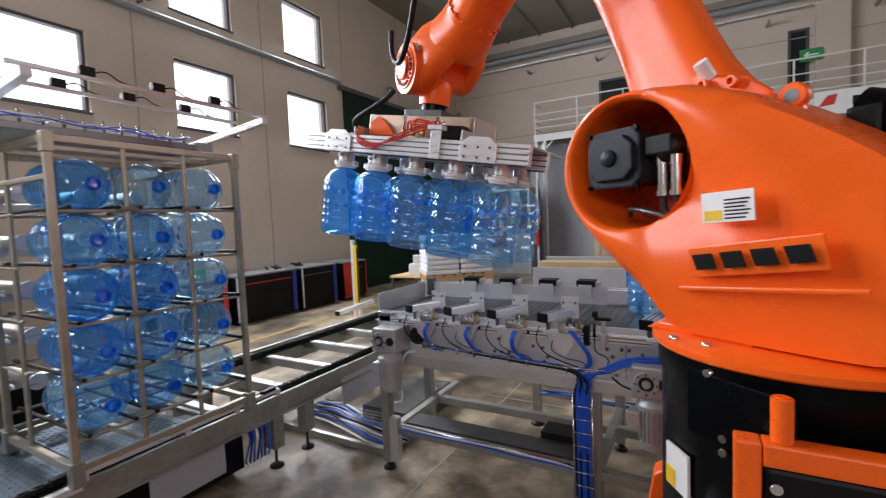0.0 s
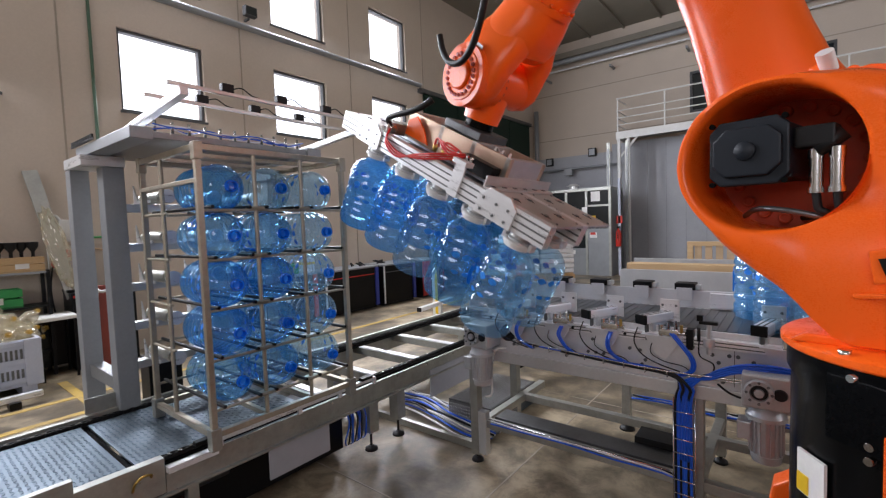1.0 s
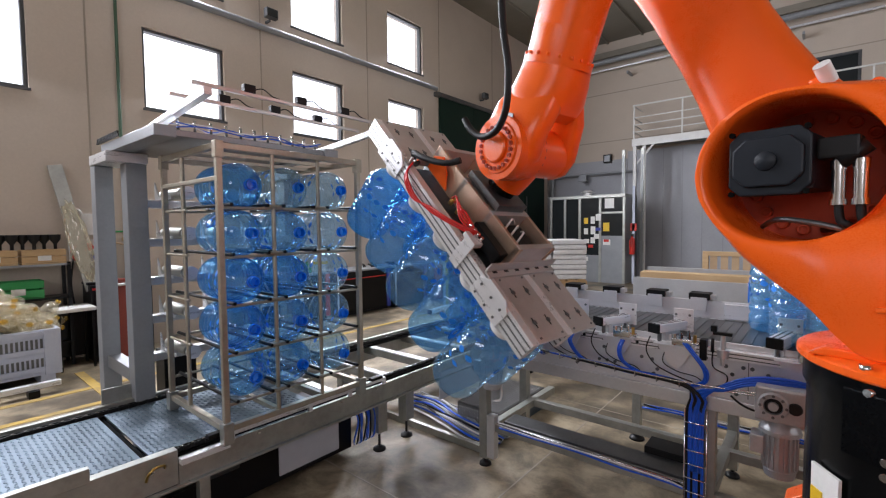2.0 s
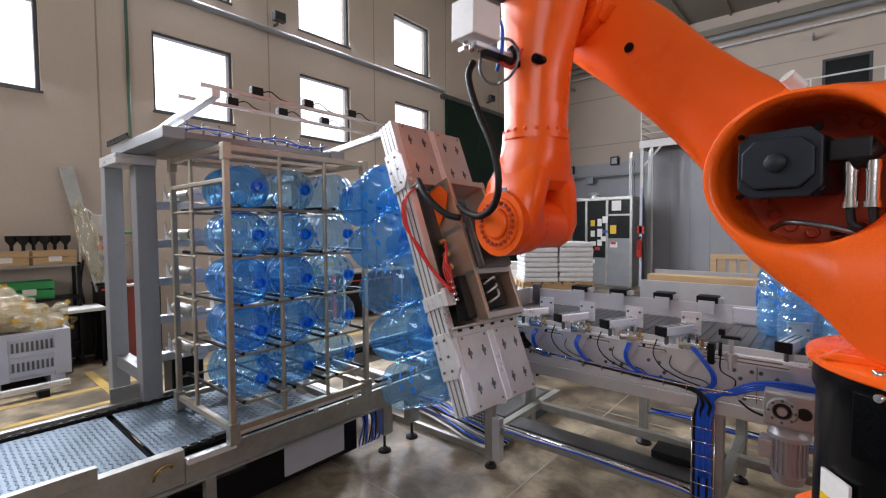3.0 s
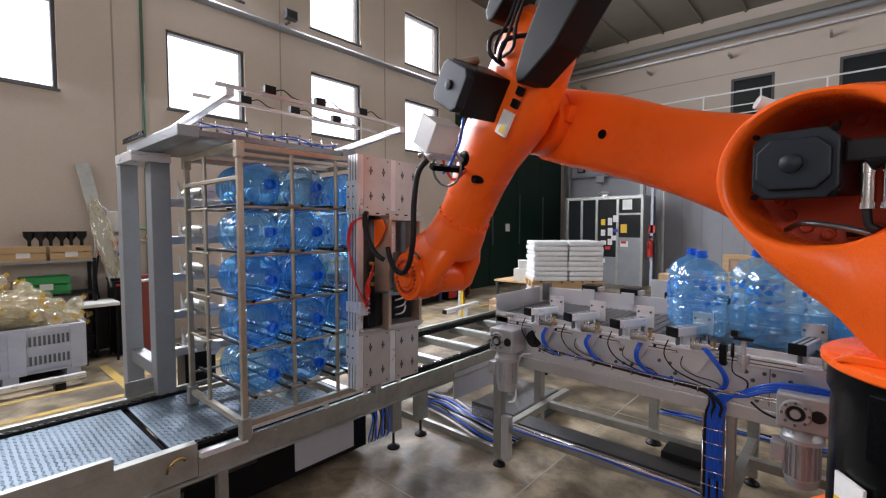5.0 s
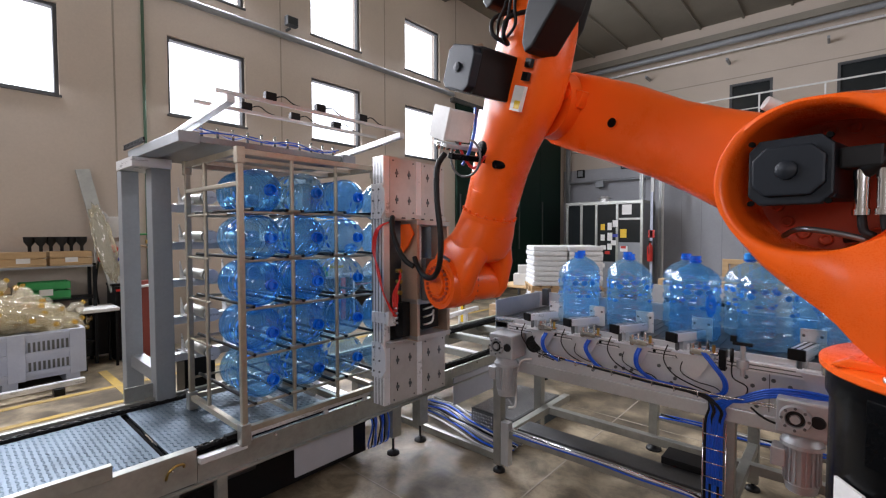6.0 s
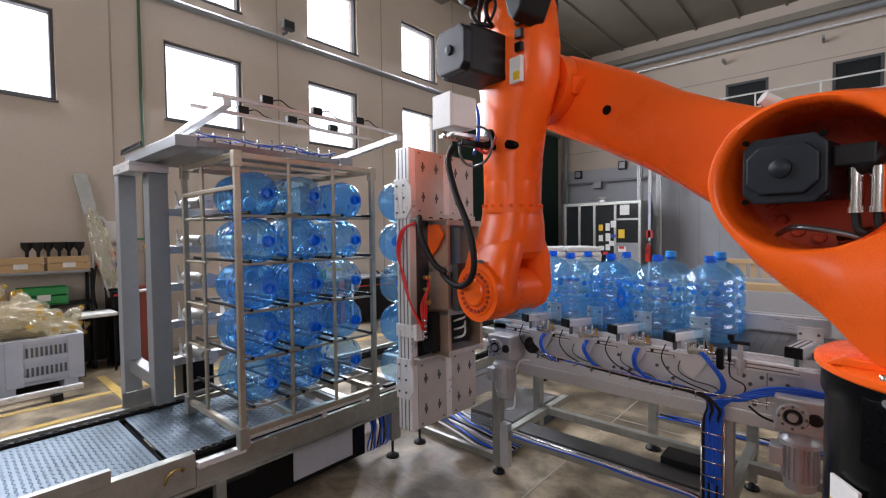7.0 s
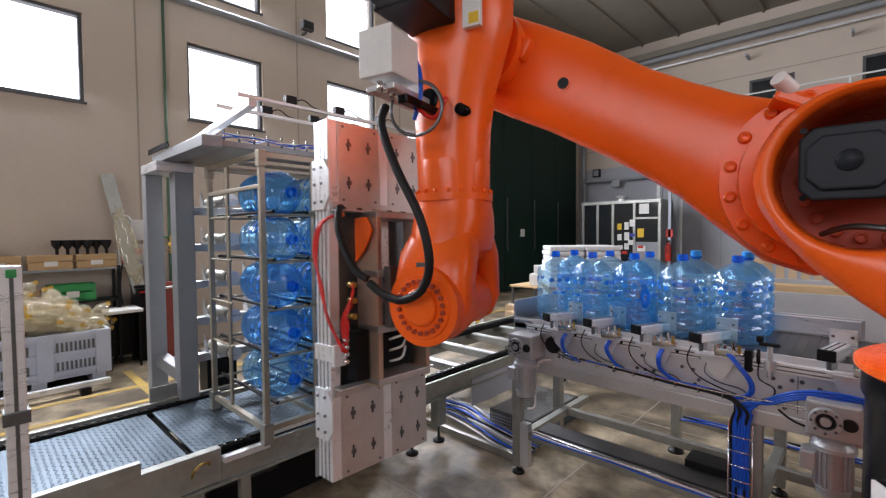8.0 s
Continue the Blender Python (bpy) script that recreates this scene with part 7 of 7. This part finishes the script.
mez = thing("mezzanine", "white railed steel mezzanine walkway on posts", "mezzanine")
MX0, MX1, MY0, MZ = -4.70, 5.0, 15.9, 4.75
part("deck", box(MX0, MY0, MZ - 0.10, MX1, BACK_Y - 0.07, MZ, 0.005), M_GREY, mez)
part("edge_beam", box(MX0, MY0 - 0.04, MZ - 0.22, MX1, MY0, MZ + 0.02, 0.004), M_WHITE, mez)
part("edge_beam", box(MX0 - 0.04, MY0, MZ - 0.22, MX0, BACK_Y - 0.07, MZ + 0.02, 0.004), M_WHITE, mez)
for x in np.arange(MX0 + 0.03, MX1, 1.45):
    part("rail_post", box(x - 0.02, MY0 - 0.03, MZ, x + 0.02, MY0 + 0.01, MZ + 1.12, 0.003), M_WHITE, mez)
for z in (0.25, 0.48, 0.72, 1.12):
    part("handrail", cyl((MX0, MY0 - 0.01, MZ + z), (MX1, MY0 - 0.01, MZ + z), 0.018 if z < 1 else 0.025, None, 10), M_WHITE, mez, "", 40)
    part("handrail", cyl((MX0, MY0 - 0.01, MZ + z), (MX0, BACK_Y - 0.1, MZ + z), 0.018, None, 10), M_WHITE, mez, "", 40)
for x in (MX0 + 0.05, -4.35, 0.2, 4.8):
    part("column", box(x - 0.05, MY0, 0, x + 0.05, MY0 + 0.1, MZ - 0.1, 0.004), M_WHITE, mez)
part("brace", moved(box(-0.03, -0.02, 0, 0.03, 0.02, 0.9), Matrix.Translation((MX0 + 0.1, MY0 + 0.05, 3.95)) @ pose(0, 0, 0, 0, 42, 0)), M_WHITE, mez)

banner = thing("company_sign", "white sign board with red mark on the railing", "sign", pose(3.0, 15.80, 4.28))
part("board", box(0.0, -0.02, 0.0, 2.6, 0.03, 0.62, 0.006), M_LABEL, banner)
part("red_mark", prism([(0.08, 0.22), (0.42, 0.26), (0.48, 0.52), (0.28, 0.50)], -0.026, -0.021), M_RED, banner)
for k in range(5):
    part("dark_bar", box(0.78 + 0.34 * k, -0.026, 0.18, 1.04 + 0.34 * k, -0.021, 0.42), M_DARK_PANEL, banner)

booth = thing("glass_booth", "grey metal booth with dark glass panes", "booth")
bx0, bx1, by, bz = -7.2, -4.6, 14.85, 2.80
part("back", box(bx0, by + 1.2, 0, bx1, by + 1.25, bz), M_GREY, booth)
part("roof", box(bx0, by - 0.02, bz, bx1, by + 1.25, bz + 0.10, 0.006), M_GALV, booth)
for x in (bx0, -6.68, -6.15, -5.45, bx1 - 0.08):
    part("frame_post", box(x, by, 0, x + 0.08, by + 0.08, bz, 0.004), M_GALV, booth)
for a, b, z0 in ((bx0 + 0.08, -6.15, 0.9), (-6.07, -5.45, 0.9), (-5.37, bx1 - 0.08, 1.55)):
    part("pane", box(a, by + 0.03, z0, b, by + 0.04, bz), M_GLASS_DARK, booth)
    part("lower_panel", box(a, by + 0.02, 0.0, b, by + 0.05, z0), M_GREY, booth)
part("side_panel", box(bx1 - 0.02, by + 0.09, 0, bx1, by + 1.2, bz), M_GREY, booth)
for i, (x, z, w, h) in enumerate(((-5.95, 1.95, 0.14, 0.2), (-5.72, 1.95, 0.14, 0.24), (-5.72, 1.6, 0.16, 0.26), (-5.95, 1.6, 0.14, 0.2), (-5.95, 1.3, 0.18, 0.14), (-5.3, 1.7, 0.2, 0.28), (-5.25, 2.45, 0.3, 0.32), (-5.3, 1.25, 0.24, 0.18), (-5.72, 1.3, 0.15, 0.2), (-6.0, 0.7, 0.2, 0.14))):
    part("notice", box(x, by - 0.008, z, x + w, by - 0.004, z + h), M_LABEL if i % 5 else M_YELLOW, booth, "paper notice")
part("transom", box(-5.37, by + 0.005, 2.28, bx1 - 0.08, by + 0.028, 2.34, 0.003), M_GALV, booth)
for k, (x, z, h) in enumerate(((-5.80, 1.15, 0.10), (-5.55, 2.05, 0.22), (-5.55, 1.72, 0.10), (-5.28, 1.35, 0.08), (-6.02, 1.05, 0.12), (-5.60, 1.45, 0.16))):
    part("notice", box(x, by - 0.012, z, x + 0.17, by - 0.009, z + h), (M_RED, M_LABEL, M_BLUE, M_RED, M_LABEL, M_LABEL)[k], booth, "coloured paper notice" if k in (0, 2, 3) else "paper notice")
part("roof_vent", joined(cyl((-6.0, by + 0.4, bz + 0.10), (-6.0, by + 0.4, bz + 0.22), 0.14, None, 18), cyl((-6.0, by + 0.4, bz + 0.22), (-6.0, by + 0.4, bz + 0.30), 0.24, 0.10, 18)), M_ALU, booth, "", 40)
ext = thing("fire_extinguisher", "red fire extinguisher on a post", "extinguisher", pose(-4.42, 15.0, 0.95))
part("cylinder", lathe([(0.0, 0.0), (0.08, 0.01), (0.085, 0.03), (0.085, 0.45), (0.06, 0.52), (0.025, 0.55), (0.025, 0.60)], 18), M_RED, ext, "", 40)
part("valve", box(-0.03, -0.06, 0.60, 0.03, 0.06, 0.66, 0.006), M_DARK_PANEL, ext)
part("hose", pipe([(0, -0.05, 0.62), (0, -0.13, 0.55), (0, -0.12, 0.25)], 0.012, 7), M_RUBBER, ext)
part("sign_board", box(-0.1, 0.10, 0.75, 0.1, 0.11, 1.0), M_RED, ext)
part("mount_post", box(-0.04, 0.10, -0.95, 0.04, 0.16, 2.2, 0.003), M_BIN, ext)
for x0, z0 in ((-7.6, 4.15), (-5.9, 4.35)):
    box_ob = thing("wall_box", "dark alarm box on the wall", "box", pose(x0, BACK_Y - 0.12, z0))
    part("body", box(-0.14, -0.06, -0.15, 0.14, 0.05, 0.15, 0.01), M_DARK_PANEL, box_ob)
    part("face", box(-0.10, -0.066, -0.11, 0.10, -0.061, 0.11), M_GREY, box_ob)
pipes = thing("wall_pipes", "grey pipes along the back wall", "pipes")
part("pipe", pipe([(-8.0, 16.7, 0.0), (-8.0, 16.7, 3.6), (-7.9, 16.7, 3.75), (-7.7, 16.7, 3.8), (-4.8, 16.7, 3.8)], 0.045, 10), M_GREY, pipes)
part("pipe", pipe([(-8.1, 16.8, 3.0), (-8.1, 16.8, 6.2)], 0.09, 12, 1), M_GREY, pipes)
part("junction", box(-6.9, 16.6, 3.55, -6.6, 16.75, 3.8, 0.01), M_GREY, pipes)
for x in (-4.9, -4.3):
    pst = thing("cable_riser", "pale vertical cable riser", "riser", pose(x, 15.6, 0))
    part("riser", box(-0.05, -0.03, 0, 0.05, 0.03, 4.4, 0.004), M_GALV, pst)
    part("cover", box(-0.03, -0.036, 0.3, 0.03, -0.031, 4.2), M_GREY, pst)


motions()
